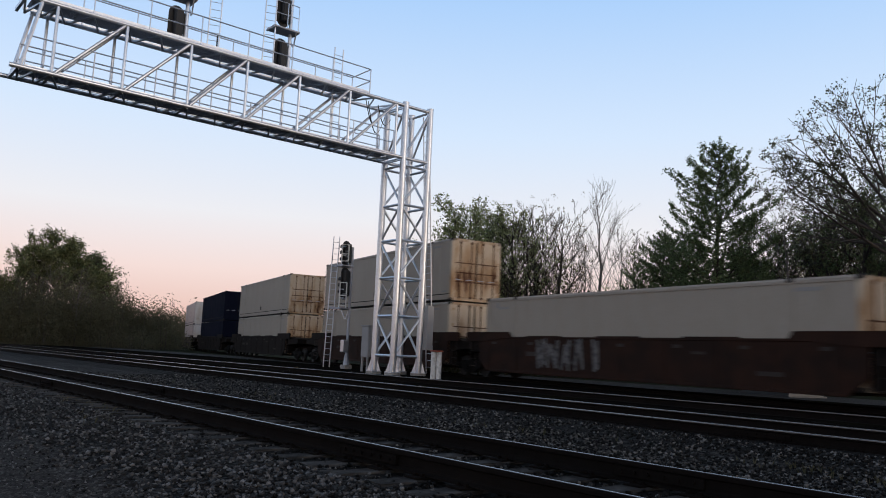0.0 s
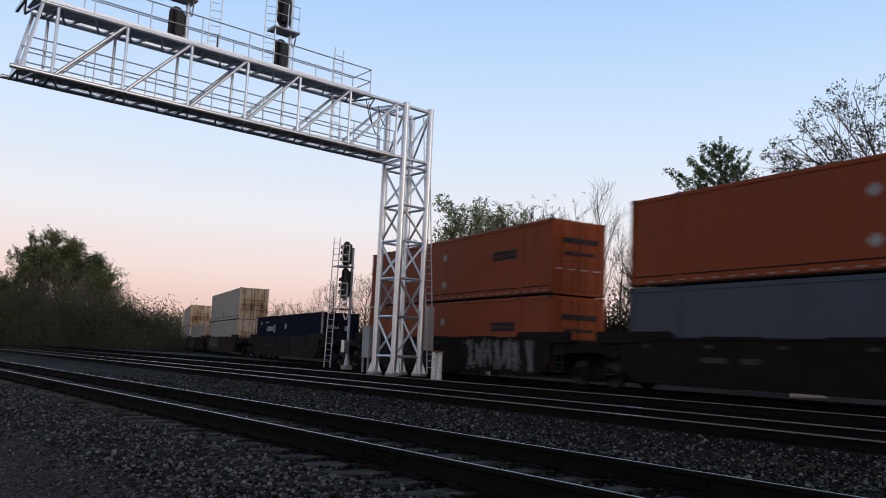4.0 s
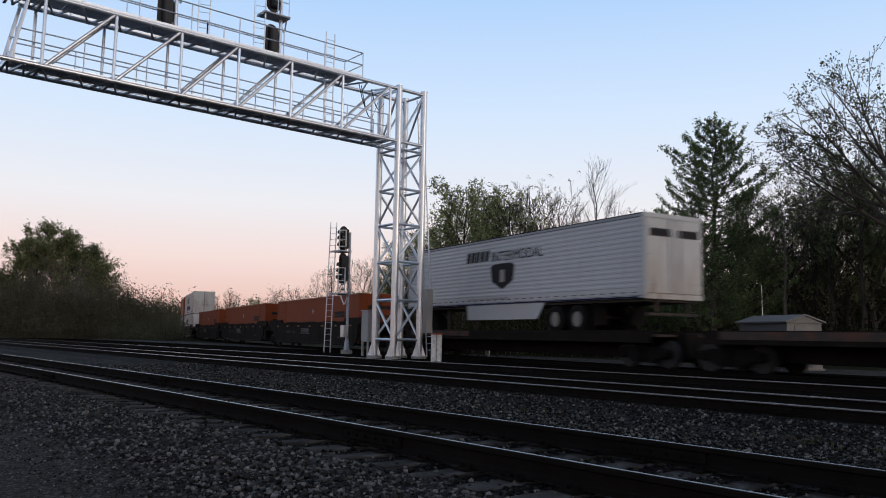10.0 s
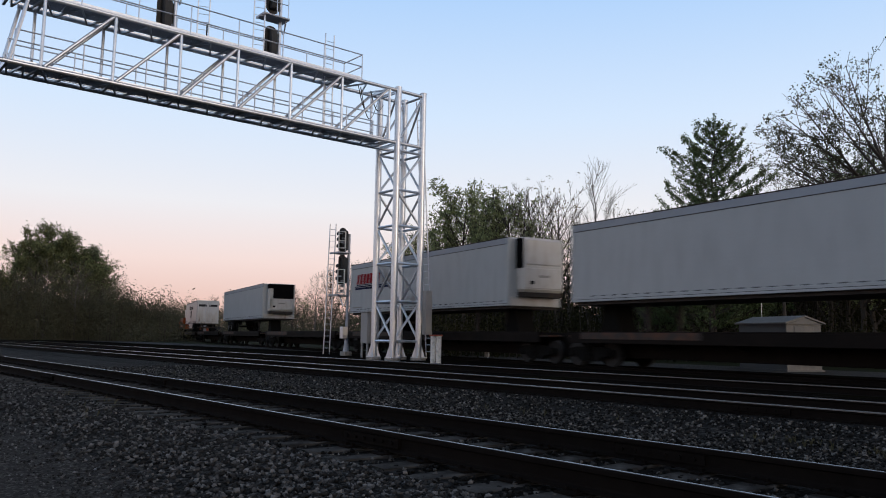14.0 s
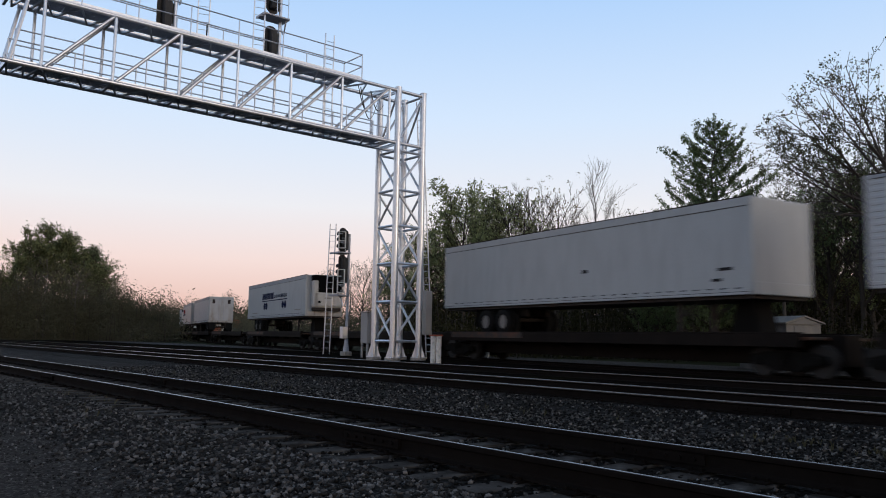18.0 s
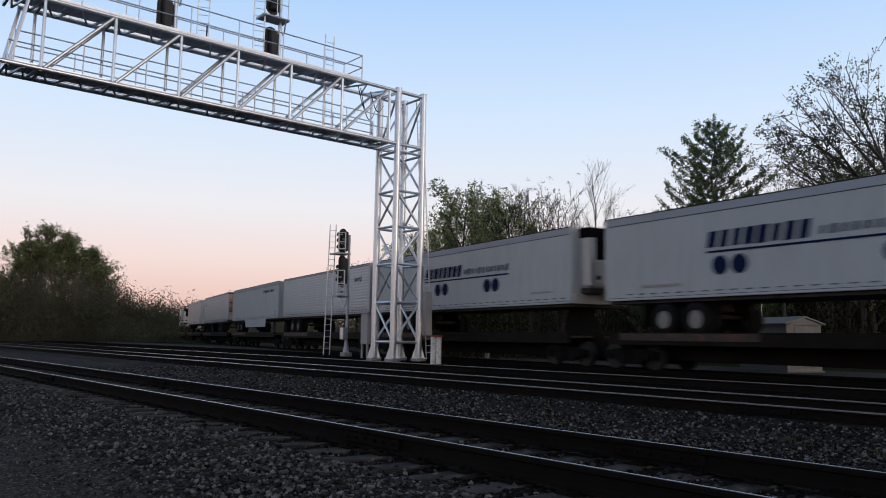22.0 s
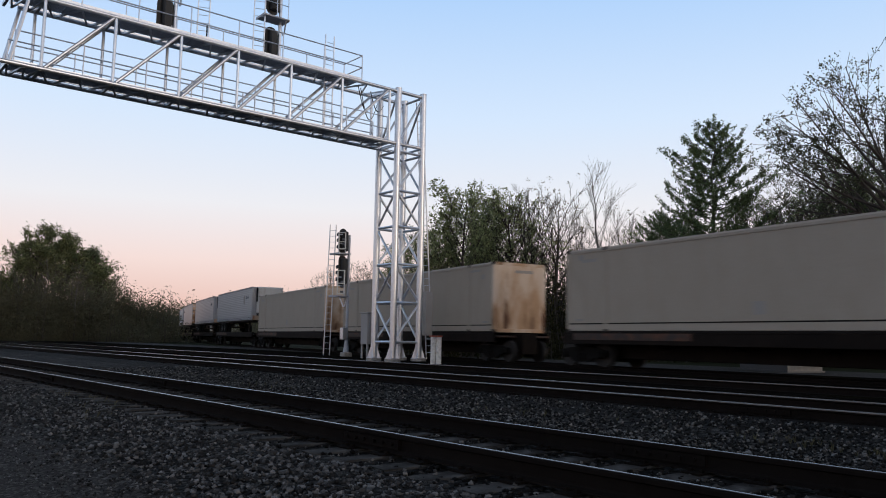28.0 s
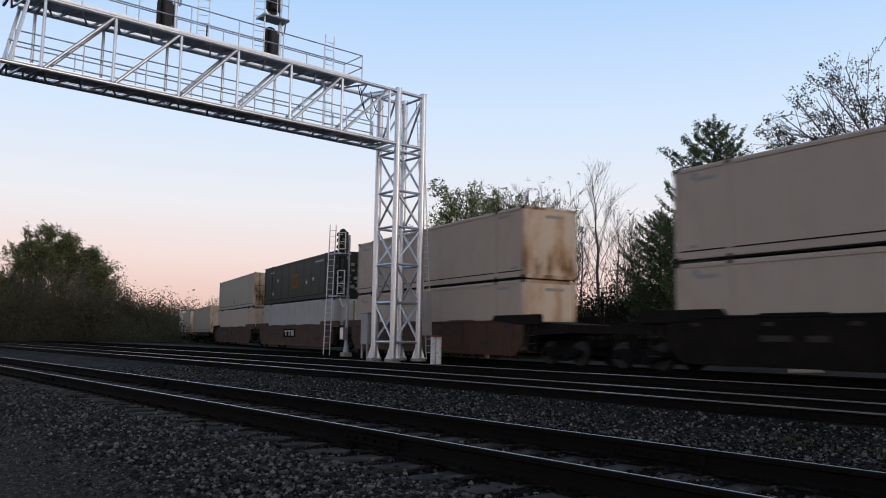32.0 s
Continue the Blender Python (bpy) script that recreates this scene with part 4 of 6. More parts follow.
def well_car(paint, tone, ends):
    """A double-stack well car. ends: length of the platform ahead of and behind the well."""
    t = thing("well_car", f"{tone} double-stack container well car with low side walls", "railway car", "well cars of the train")
    half = 8.3

    def side(s):
        # deep plate side with cut lower corners, top and bottom flanges, faint stiffeners and low pads on its rim
        s.prism([(-half, 0.75), (-half + 0.55, 0.30), (half - 0.55, 0.30), (half, 0.75), (half, 1.62), (-half, 1.62)], "y", 1.40, 1.455)
        s.box(-half, half, 1.36, 1.485, 1.57, 1.65, 0.014)
        s.box(-half + 0.6, half - 0.6, 1.30, 1.485, 0.26, 0.36, 0.014)
        for k in range(9):
            x = -half + 0.7 + k * (2 * half - 1.4) / 8
            s.box(x - 0.04, x + 0.04, 1.455, 1.470, 0.36, 1.57)
        for x in (-3.6, 0.2, 4.1):
            s.box(x - 1.0, x + 1.0, 1.38, 1.475, 1.65, 1.69, 0.01)
    for e in (1, -1):
        ob = put("side_wall", f"side_wall/{paint.name}", side, paint, t, pose(0, 0, 0, 0, 0, 0 if e > 0 else 180))

    def floor(s):
        for k in range(6):
            x = -half + 1.2 + k * (2 * half - 2.4) / 5
            s.box(x - 0.16, x + 0.16, -1.4, 1.4, 0.28, 0.40, 0.01)
        for e in (-1, 1):
            s.bar((-half + 1.2, e * 1.2, 0.30), (half - 1.2, -e * 1.2, 0.30), 0.10, 0.05)
    put("floor_frame", f"floor_frame/{paint.name}", floor, paint, t)
    for way, length in ((1, ends[0]), (-1, ends[1])):
        def end(s, length=length):
            s.box(half, half + 0.12, -1.38, 1.38, 0.42, 1.60, 0.015)
            s.prism([(half + 0.12, 1.05), (half + length, 1.15), (half + length, 1.45), (half + 0.12, 1.58)], "y", -1.30, 1.30)
            s.box(half + 0.12, half + length, -0.35, 0.35, 0.66, 0.98, 0.02)
        put("end_platform", f"end_platform/{length}", end, M_grey_car, t, pose(0, 0, 0, 0, 0, 0 if way > 0 else 180))
        for e in (-1, 1):
            put("end_cheek", f"end_cheek/{length}/{paint.name}/{e}", lambda s, length=min(length, 1.5) - 0.3, e=e: s.prism([(half - 2.15, 1.64), (half - 2.0, 1.84), (half + length - 0.12, 1.84), (half + length - 0.04, 1.78), (half + length - 0.04, 1.46), (half - 0.2, 1.46)], "y", e * 1.44 - 0.05, e * 1.44 + 0.05), M_grey_car if length > 2 else paint, t, pose(0, 0, 0, 0, 0, 0 if way > 0 else 180), "raised plate above the shared truck")
        put("step_ladder", "step_ladder", lambda s: [s.tube((0, 0, z), (0.42, 0, z), 0.014, n=5) for z in (0.45, 0.75, 1.05)] and s.tube((0, 0, 0.4), (0, 0, 1.4), 0.014, n=5).tube((0.42, 0, 0.4), (0.42, 0, 1.4), 0.014, n=5), M_frame, t,
            pose(way * (half + 0.5) - 0.2, 1.42, 0))
    return t


def lettering(parent, name, bars, mat, label="", y=1.506):
    """Bars of unreadable or trade lettering on the side wall: (x, z, width, height)."""
    for x, z, w, h in bars:
        part(name, Shape().box(x - w / 2, x + w / 2, y - 0.003, y + 0.004, z - h / 2, z + h / 2), mat, parent, label)


def scrawl(parent, x0, x1, z0, z1, seed, mat, y=1.494):
    """Spray-painted letters on a side wall as loose strokes of flat colour."""
    rng = random.Random(seed)
    n = max(3, int((x1 - x0) / 0.62))
    for k in range(n):
        cx, s = x0 + (x1 - x0) * (k + 0.5) / n, Shape()
        ax, az = cx - 0.24, rng.uniform(z0, z0 + 0.2)
        for step in range(6):
            bx, bz = cx + rng.uniform(-0.30, 0.30), (z1 if step % 2 == 0 else z0) + rng.uniform(-0.15, 0.15)
            d = Vector((bx - ax, 0, bz - az))
            q = Vector((-d.z, 0, d.x)).normalized() * rng.uniform(0.04, 0.08)
            s.prism([(ax - q.x, az - q.z), (bx - q.x, bz - q.z), (bx + q.x, bz + q.z), (ax + q.x, az + q.z)], "y", y, y + 0.0015 * (step + 1))
            ax, az = bx, bz
        part("spray_paint", s, mat, parent, "pale spray-painted scrawl")


def flat_car(length):
    """A low skeleton car that carries a trailer: deck strips, deep centre sill, cross arms and two trucks."""
    t = thing("spine_car", "low rusty-brown intermodal flat car with ochre deck edges", "railway car", "flat cars of the train")
    h = length / 2
    part("centre_sill", Shape().box(-h, h, -0.36, 0.36, 0.30, 1.12, 0.02), M_grey_car, t)
    for e in (-1, 1):
        s = Shape()
        s.box(-h + 0.6, h - 0.6, e * 1.32 - 0.05, e * 1.32 + 0.05, 0.78, 1.12, 0.01)
        s.box(-h + 0.6, h - 0.6, e * 1.26 - 0.10, e * 1.26 + 0.10, 1.12, 1.17, 0.01)
        part("side_sill", s, M_grey_car, t)
        part("deck_edge", Shape().box(h - 6.4, h - 1.2, e * 1.38 - 0.006, e * 1.38 + 0.004, 0.92, 1.14), M_yellow_deck, t, "worn ochre deck edge")
        part("deck_strip", Shape().box(-h + 0.4, h - 0.4, e * 0.82 - 0.42, e * 0.82 + 0.42, 0.97, 1.05, 0.01), M_yellow_deck, t)
    for k in range(6):
        x = -h + 1.6 + k * (length - 3.2) / 5
        part("cross_arm", Shape().prism([(0.36, 0.62), (1.28, 0.86), (1.28, 1.08), (-1.28, 1.08), (-1.28, 0.86), (-0.36, 0.62)], "x", x - 0.09, x + 0.09), M_grey_car, t)
    rail_truck(t, h - 1.25)
    rail_truck(t, -h + 1.25)
    return t


SIDES = 1.295


def corner_castings(t, L, H):
    def shape(s):
        s.box(-0.09, 0.09, -0.085, 0.085, -0.06, 0.06, 0.01)
    for x in (-L / 2 + 0.09, L / 2 - 0.09, -6.1, 6.1):
        for y in (-SIDES + 0.07, SIDES - 0.07):
            for z in (0.06, H - 0.05):
                put("corner_casting", "corner_casting", shape, M_frame, t, pose(x, y, z))


def container(paint, tone, end, H=2.83, L=16.15, door_mat=None, seams=9):
    """A 53-foot container. end: 'doors' or 'wall' at the rear."""
    t = thing("shipping_container", f"{tone} 53-foot shipping container", "container", "containers on the train")
    a = L / 2

    def body(s):
        half = [(-a + 0.06, SIDES - 0.03)]
        for k in range(seams):
            x = -a + 1.2 + k * (L - 2.4) / (seams - 1)
            half += [(x - 0.05, SIDES - 0.03), (x - 0.045, SIDES - 0.021), (x + 0.045, SIDES - 0.021), (x + 0.05, SIDES - 0.03)]
        half.append((a - 0.06, SIDES - 0.03))
        s.prism(half + [(-x, -y) for x, y in half], "z", 0.10, H - 0.03)
    put("body", f"container_body/{paint.name}/{H}/{seams}", body, paint, t)

    def rails(s):
        s.prism([(SIDES - 0.10, H - 0.14), (SIDES, H - 0.14), (SIDES, H - 0.06), (SIDES - 0.05, H), (SIDES - 0.10, H)], "x", -a, a)
    for e in (1, -1):
        put("top_rail", f"top_rail/{paint.name}/{H}", rails, paint, t, pose(0, 0, 0, 0, 0, 0 if e > 0 else 180))
        put("bottom_rail", f"bottom_rail/{paint.name}", lambda s: s.box(-a, a, SIDES - 0.08, SIDES - 0.004, 0.05, 0.27, 0.012), paint, t, pose(0, 0, 0, 0, 0, 0 if e > 0 else 180))
        # Black strips paint in the shade line over the bottom rail and below it.
        put("rail_seam", "rail_seam", lambda s: s.box(-a + 0.1, a - 0.1, SIDES - 0.03, SIDES - 0.012, 0.275, 0.315), M_seam_shade, t, pose(0, 0, 0, 0, 0, 0 if e > 0 else 180))
        put("under_rail", "under_rail", lambda s: s.box(-a + 0.1, a - 0.1, SIDES - 0.09, SIDES - 0.02, 0.0, 0.045), M_seam_shade, t, pose(0, 0, 0, 0, 0, 0 if e > 0 else 180))
        for x in (-6.1, 6.1):
            put("stacking_post", f"stacking_post/{paint.name}/{H}", lambda s: s.box(-0.11, 0.11, SIDES - 0.06, SIDES - 0.006, 0.1, H - 0.1, 0.008), paint, t, pose(x * e, 0, 0, 0, 0, 0 if e > 0 else 180))
    rear = door_mat or paint
    for x in (-a + 0.08, a - 0.08):
        for e in (-1, 1):
            put("corner_post", f"corner_post/{(rear if x < 0 else paint).name}/{H}", lambda s: s.box(-0.08, 0.08, -0.09, 0.09, 0.0, H, 0.015), rear if x < 0 else paint, t, pose(x, e * (SIDES - 0.09), 0))
    if end == "doors":
        for e in (-1, 1):
            d = put("door", f"container_door/{rear.name}/{H}", lambda s: s.box(-0.03, 0.03, -0.56, 0.56, 0.14, H - 0.12, 0.012).box(-0.045, -0.03, -0.46, 0.46, 0.5, 1.0).box(-0.045, -0.03, -0.46, 0.46, 1.25, 1.75).box(-0.045, -0.03, -0.46, 0.46, 2.0, 2.5), rear, t, pose(-a + 0.03, e * 0.585, 0))
            for z in (0.86, 1.28, 1.72):
                put("door_rail", f"door_rail/{rear.name}", lambda s: s.box(-0.058, -0.03, -0.52, 0.52, -0.022, 0.022, 0.005), M_rod_rust if rear is M_beige_rust else rear, d, pose(0, 0, z), "horizontal door stiffener")
            for y in (-0.30, 0.28):
                put("lock_rod", f"lock_rod/{H}/{rear.name}", lambda s: s.tube((-0.065, 0, 0.10), (-0.065, 0, H - 0.10), 0.02, n=6).box(-0.085, -0.045, -0.05, 0.05, 0.12, 0.2).box(-0.085, -0.045, -0.05, 0.05, H - 0.22, H - 0.14), M_rod_rust if rear is M_beige_rust else rear, d, pose(0, y, 0))
                put("handle", "lock_handle", lambda s: s.bar((-0.085, 0, 0), (-0.085, 0.30, 0), 0.03, 0.035), M_galv_dull, d, pose(0, y - 0.05, 0.95))
            for z in (0.4, 1.1, 1.8, 2.5):
                put("hinge", f"door_hinge/{rear.name}", lambda s: s.box(-0.05, 0.0, -0.05, 0.05, -0.06, 0.06), rear, d, pose(0, e * 0.53, z))
        put("door_gap", f"container_door_gap/{H}", lambda s: s.box(-0.04, -0.024, -0.026, 0.026, 0.14, H - 0.13), M_seam_shade, t, pose(-a + 0.03, 0, 0), "dark door seal")
        put("door_header", f"door_header/{rear.name}", lambda s: s.box(-0.05, 0.05, -SIDES + 0.1, SIDES - 0.1, -0.07, 0.06, 0.01), rear, t, pose(-a + 0.05, 0, H - 0.07))
        put("door_sill", f"door_sill/{rear.name}", lambda s: s.box(-0.05, 0.05, -SIDES + 0.1, SIDES - 0.1, 0.0, 0.13, 0.01), rear, t, pose(-a + 0.05, 0, 0))
    else:
        put("end_wall", f"end_wall/{rear.name}/{H}", lambda s: s.box(-0.02, 0.04, -SIDES + 0.17, SIDES - 0.17, 0.1, H - 0.08, 0.012), rear, t, pose(-a + 0.03, 0, 0))
        put("end_sill", f"end_sill/{rear.name}", lambda s: s.box(-0.05, 0.05, -SIDES + 0.1, SIDES - 0.1, 0.0, 0.15, 0.01), rear, t, pose(-a + 0.05, 0, 0))
        put("end_header", f"end_header/{rear.name}", lambda s: s.box(-0.05, 0.05, -SIDES + 0.1, SIDES - 0.1, -0.06, 0.06, 0.01), rear, t, pose(-a + 0.05, 0, H - 0.06))
        put("end_lettering", "end_lettering", lambda s: s.box(-0.006, 0, -0.75, 0.15, 0, 0.12), M_ink_grey, t, pose(-a + 0.004, 0.1, H - 0.42))
    corner_castings(t, L, H)
    return t


def decal(t, name, boxes, mat, label="", y=SIDES - 0.018):
    """Flat signs on the visible side: (x from the middle towards the front, z, width, height)."""
    for x, z, w, h in boxes:
        part(name, Shape().box(x - w / 2, x + w / 2, y, y + 0.006, z - h / 2, z + h / 2), mat, t, label)


def polygon_decal(t, name, pts, mat, label="", y=SIDES - 0.018):
    return part(name, Shape().prism(pts, "y", y, y + 0.006), mat, t, label)


def disc(cx, cz, r, n=20):
    return [(cx + r * math.cos(2 * math.pi * k / n), cz + r * math.sin(2 * math.pi * k / n)) for k in range(n)]


def small_marks(t, H, mat=None):
    """Owner's codes, number plates and data panels as plain bars near both ends."""
    mat = mat or M_ink_grey
    decal(t, "code_bar", [(6.9, H - 0.42, 0.75, 0.11), (-6.6, H - 0.30, 0.8, 0.10), (7.3, H - 0.30, 0.22, 0.2), (-7.4, 0.42, 0.42, 0.09), (7.4, 0.42, 0.3, 0.08)], mat)


def tyre_pair(parent, x):
    """Dual wheels of one trailer axle on both sides, with pale rims."""
    for e in (-1, 1):
        def tyre(s):
            n = 20
            for w0, w1 in ((-0.30, -0.03), (0.03, 0.30)):
                prof = [(0.28, w0), (0.46, w0 + 0.015), (0.50, w0 + 0.06), (0.50, w1 - 0.06), (0.46, w1 - 0.015), (0.28, w1)]
                i = len(s.v)
                for k in range(n):
                    a = 2 * math.pi * k / n
                    s.v += [(r * math.cos(a), w, r * math.sin(a)) for r, w in prof]
                for k in range(n):
                    j = (k + 1) % n
                    for q in range(5):
                        s.f.append((i + k * 6 + q, i + k * 6 + q + 1, i + j * 6 + q + 1, i + j * 6 + q))
                        s.m.append(0)
        w = put("wheel", "trailer_tyre", tyre, M_tyre, parent, pose(x, e * 0.98, 0.40, 0, 0, 0 if e > 0 else 180), smooth=True)
        put("rim", "trailer_rim", lambda s: s.tube((0, 0.10, 0), (0, 0.25, 0), 0.20, 0.275, n=18).tube((0, 0.16, 0), (0, 0.28, 0), 0.10, n=12), M_rim, w)


def trailer(skin, tone, nose_back, H=2.75, L=16.15, ribs=False, tail=None, wheels=4.3, reefer=True, skirt=(), roof_dark=True, door_panel=False):
    """A semi-trailer on its own wheels, z 0 at its tyres. nose_back: its front wall is at the rear of the train."""
    t = thing("semi_trailer", f"{tone} semi-trailer carried on a flat car", "trailer", "trailers on the train")
    a, z0 = L / 2, 1.03
    z1 = z0 + H

    def body(s):
        if ribs:
            half = [(SIDES - 0.03, z0 + 0.05)]
            for k in range(14):
                z = z0 + 0.38 + k * (H - 0.62) / 13
                half += [(SIDES - 0.034, z - 0.036), (SIDES - 0.019, z - 0.026), (SIDES - 0.020, z + 0.030), (SIDES - 0.030, z + 0.070)]
            half.append((SIDES - 0.03, z1 - 0.02))
            s.prism(half + [(-y, z) for y, z in reversed(half)], "x", -a + 0.05, a - 0.05)
        else:
            half = [(-a + 0.05, SIDES - 0.03)]
            for k in range(14):
                x = -a + 0.6 + k * (L - 1.2) / 13
                half += [(x - 0.014, SIDES - 0.03), (x - 0.010, SIDES - 0.026), (x + 0.010, SIDES - 0.026), (x + 0.014, SIDES - 0.03)]
            half.append((a - 0.05, SIDES - 0.03))
            s.prism(half + [(-x, -y) for x, y in half], "z", z0 + 0.05, z1 - 0.02)
    put("body", f"trailer_body/{skin.name}/{H}/{L}/{ribs}", body, skin, t)
    for e in (1, -1):
        face = pose(0, 0, 0, 0, 0, 0 if e > 0 else 180)
        band = 0.12 if ribs else 0.27
        put("top_rail", f"trailer_top/{L}/{H}/{roof_dark}/{band}", lambda s: s.box(-a, a, SIDES - 0.06, SIDES - 0.008, z1 - band, z1 - 0.035, 0.008), M_top_band if roof_dark else skin, t, face)
        put("roof_edge", f"trailer_roof_edge/{L}/{H}", lambda s: s.box(-a, a, SIDES - 0.08, SIDES, z1 - 0.035, z1, 0.008), M_frame, t, face)
        put("seam", f"trailer_seam/{L}/{H}/{band}", lambda s: s.box(-a + 0.1, a - 0.1, SIDES - 0.04, SIDES - 0.018, z1 - band - 0.014, z1 - band), M_frame, t, face)
        put("seam", f"trailer_low_seam/{L}", lambda s: s.box(-a + 0.1, a - 0.1, SIDES - 0.02, SIDES + 0.001, z0 + 0.075, z0 + 0.088), M_seam_shade, t, face)
        put("bottom_rail", f"trailer_bottom/{skin.name}/{L}", lambda s: s.box(-a, a, SIDES - 0.06, SIDES, z0, z0 + 0.17, 0.012), skin, t, pose(0, 0, 0, 0, 0, 0 if e > 0 else 180))
        for k in range(int((L - 0.8) / 0.5) if e > 0 else 0):
            put("marker_tape", "marker_tape", lambda s: s.box(-0.085, 0.085, SIDES - 0.03, SIDES + 0.003, z0 + 0.17, z0 + 0.205), M_ink_black, t, pose(-a + 0.5 + k * 0.5, 0, 0))
        for x in (-a + 0.07, a - 0.07):
            put("corner_post", f"trailer_post/{H}/{skin.name}", lambda s: s.box(-0.07, 0.07, -0.07, 0.07, z0, z1, 0.02), skin, t, pose(x, e * (SIDES - 0.07), 0))
    part("underframe", Shape().box(-a + 0.1, a - 0.1, -1.15, 1.15, z0 - 0.10, z0 + 0.05), M_frame, t)
    way = 1 if nose_back else -1          # where the wheels are: ahead when the nose trails
    wx = way * (a - wheels)
    tandem = put("tandem", "tandem", lambda s: s.box(-1.3, 1.3, -0.55, -0.43, 0.62, 0.93, 0.02).box(-1.3, 1.3, 0.43, 0.55, 0.62, 0.93, 0.02).tube((-0.62, -0.9, 0.5), (-0.62, 0.9, 0.5), 0.07).tube((0.62, -0.9, 0.5), (0.62, 0.9, 0.5), 0.07), M_frame, t, pose(wx, 0, 0))
    tyre_pair(tandem, -0.62)
    tyre_pair(tandem, 0.62)
    for e in (-0.9, 0.9):
        put("mud_flap", "mud_flap", lambda s: s.box(-0.01, 0.01, -0.3, 0.3, 0.2, 0.93), M_tyre, t, pose(wx + way * 1.45, e, 0))
    gx = -way * (a - 3.1)
    for e in (-1, 1):
        put("landing_leg", "landing_leg", lambda s: s.box(-0.07, 0.07, -0.07, 0.07, 0.30, z0 - 0.05, 0.01).box(-0.05, 0.05, -0.05, 0.05, 0.06, 0.30).box(-0.15, 0.15, -0.13, 0.13, 0.03, 0.06).bar((0.05, 0, 0.45), (0.75, 0, z0 - 0.1), 0.05, 0.05), M_frame, t, pose(gx, e * 0.75, 0, 0, 0, 0 if way < 0 else 180))
    # hitch stand of the car that holds the kingpin
    put("hitch_stand", "hitch_stand", lambda s: s.prism([(-0.5, 0.0), (0.5, 0.0), (0.28, z0 - 0.06), (-0.28, z0 - 0.06)], "y", -0.4, 0.4), M_truck_steel, t, pose(-way * (a - 1.0), 0, 0))
    if skirt:
        x0, x1 = sorted((wx - way * skirt[0], wx - way * skirt[1]))
        put("side_skirt", f"side_skirt/{x0:.2f}/{x1:.2f}", lambda s: s.prism([(x0, z0), (x1, z0), (x1 - (0.5 if way > 0 else 0.1), 0.42), (x0 + (0.1 if way > 0 else 0.5), 0.42)], "y", SIDES - 0.05, SIDES - 0.025), skin, t, label="pale aerodynamic side skirt")
    if nose_back:
        x = -a
        put("front_wall", f"front_wall/{H}/{skin.name}", lambda s: s.box(-0.03, 0.06, -SIDES + 0.14, SIDES - 0.14, z0 + 0.02, z1 - 0.03, 0.02), tail or skin, t, pose(x + 0.04, 0, 0))
        if reefer:
            pale = reefer == "pale"
            u = put("cooling_unit", "cooling_unit", lambda s: s.box(-0.50, 0.0, -1.10, 0.92, 0.42, 2.60, 0.10), M_unit, t, pose(x, 0, z0 + H - 2.62), "white cooling unit with a black grille")
            if pale:
                put("front_cover", "unit_front_cover", lambda s: s.box(-0.545, -0.47, -1.02, 0.80, 1.50, 2.52, 0.05), M_unit, u)
            else:
                put("grille", "unit_grille", lambda s: s.box(-0.515, -0.46, -1.06, 0.62, 1.42, 2.57, 0.02), M_grille, u)
                put("grille_frame", "unit_grille_frame", lambda s: s.box(-0.53, -0.46, 0.58, 0.90, 0.60, 2.20, 0.03), M_unit, u)
                put("grille", "unit_cap", lambda s: s.box(-0.515, -0.46, 0.60, 0.92, 2.20, 2.57, 0.02), M_grille, u)
            put("grille", f"unit_grille_side/{pale}", lambda s: s.box(-0.49, -0.02, 0.90, 0.932, 1.36 if pale else 2.20, 2.56, 0.006), M_grille, u)
            put("access_door", "unit_door", lambda s: s.box(-0.53, -0.48, -1.0, 0.84, 0.56, 1.38, 0.03), M_unit, u)
            put("unit_vent", "unit_vent", lambda s: s.box(-0.545, -0.525, 0.40, 0.58, 0.72, 0.86), M_grille, u)
            put("code_bar", "unit_mark", lambda s: s.box(-0.54, -0.528, -0.35, 0.15, 1.0, 1.1), M_ink_grey, u)
            put("unit_base", "unit_base", lambda s: s.box(-0.42, 0.0, -1.05, 0.86, 0.22, 0.42, 0.02), M_rust_door if pale else M_frame, u)
        sill = M_rust_door if reefer == "pale" and ribs else tail or M_white_dirty
        put("nose_sill", f"nose_sill/{sill.name}", lambda s: s.box(-0.04, 0.06, -SIDES + 0.12, SIDES - 0.12, z0, z0 + 0.36, 0.02), sill, t, pose(x, 0, 0))
    else:
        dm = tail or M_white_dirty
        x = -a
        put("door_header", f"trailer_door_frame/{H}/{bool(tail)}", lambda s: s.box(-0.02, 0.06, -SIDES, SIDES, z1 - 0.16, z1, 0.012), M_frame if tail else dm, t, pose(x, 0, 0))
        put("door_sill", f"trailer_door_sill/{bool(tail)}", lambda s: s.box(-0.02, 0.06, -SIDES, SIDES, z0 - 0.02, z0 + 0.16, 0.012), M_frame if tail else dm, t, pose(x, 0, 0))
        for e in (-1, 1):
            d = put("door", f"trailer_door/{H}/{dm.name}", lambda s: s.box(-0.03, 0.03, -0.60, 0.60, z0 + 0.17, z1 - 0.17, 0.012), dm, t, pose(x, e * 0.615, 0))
            put("lock_rod", f"trailer_rod/{H}", lambda s: s.tube((-0.06, 0, z0 + 0.12), (-0.06, 0, z1 - 0.12), 0.018, n=6), M_galv_dull, d, pose(0, -e * 0.36, 0))
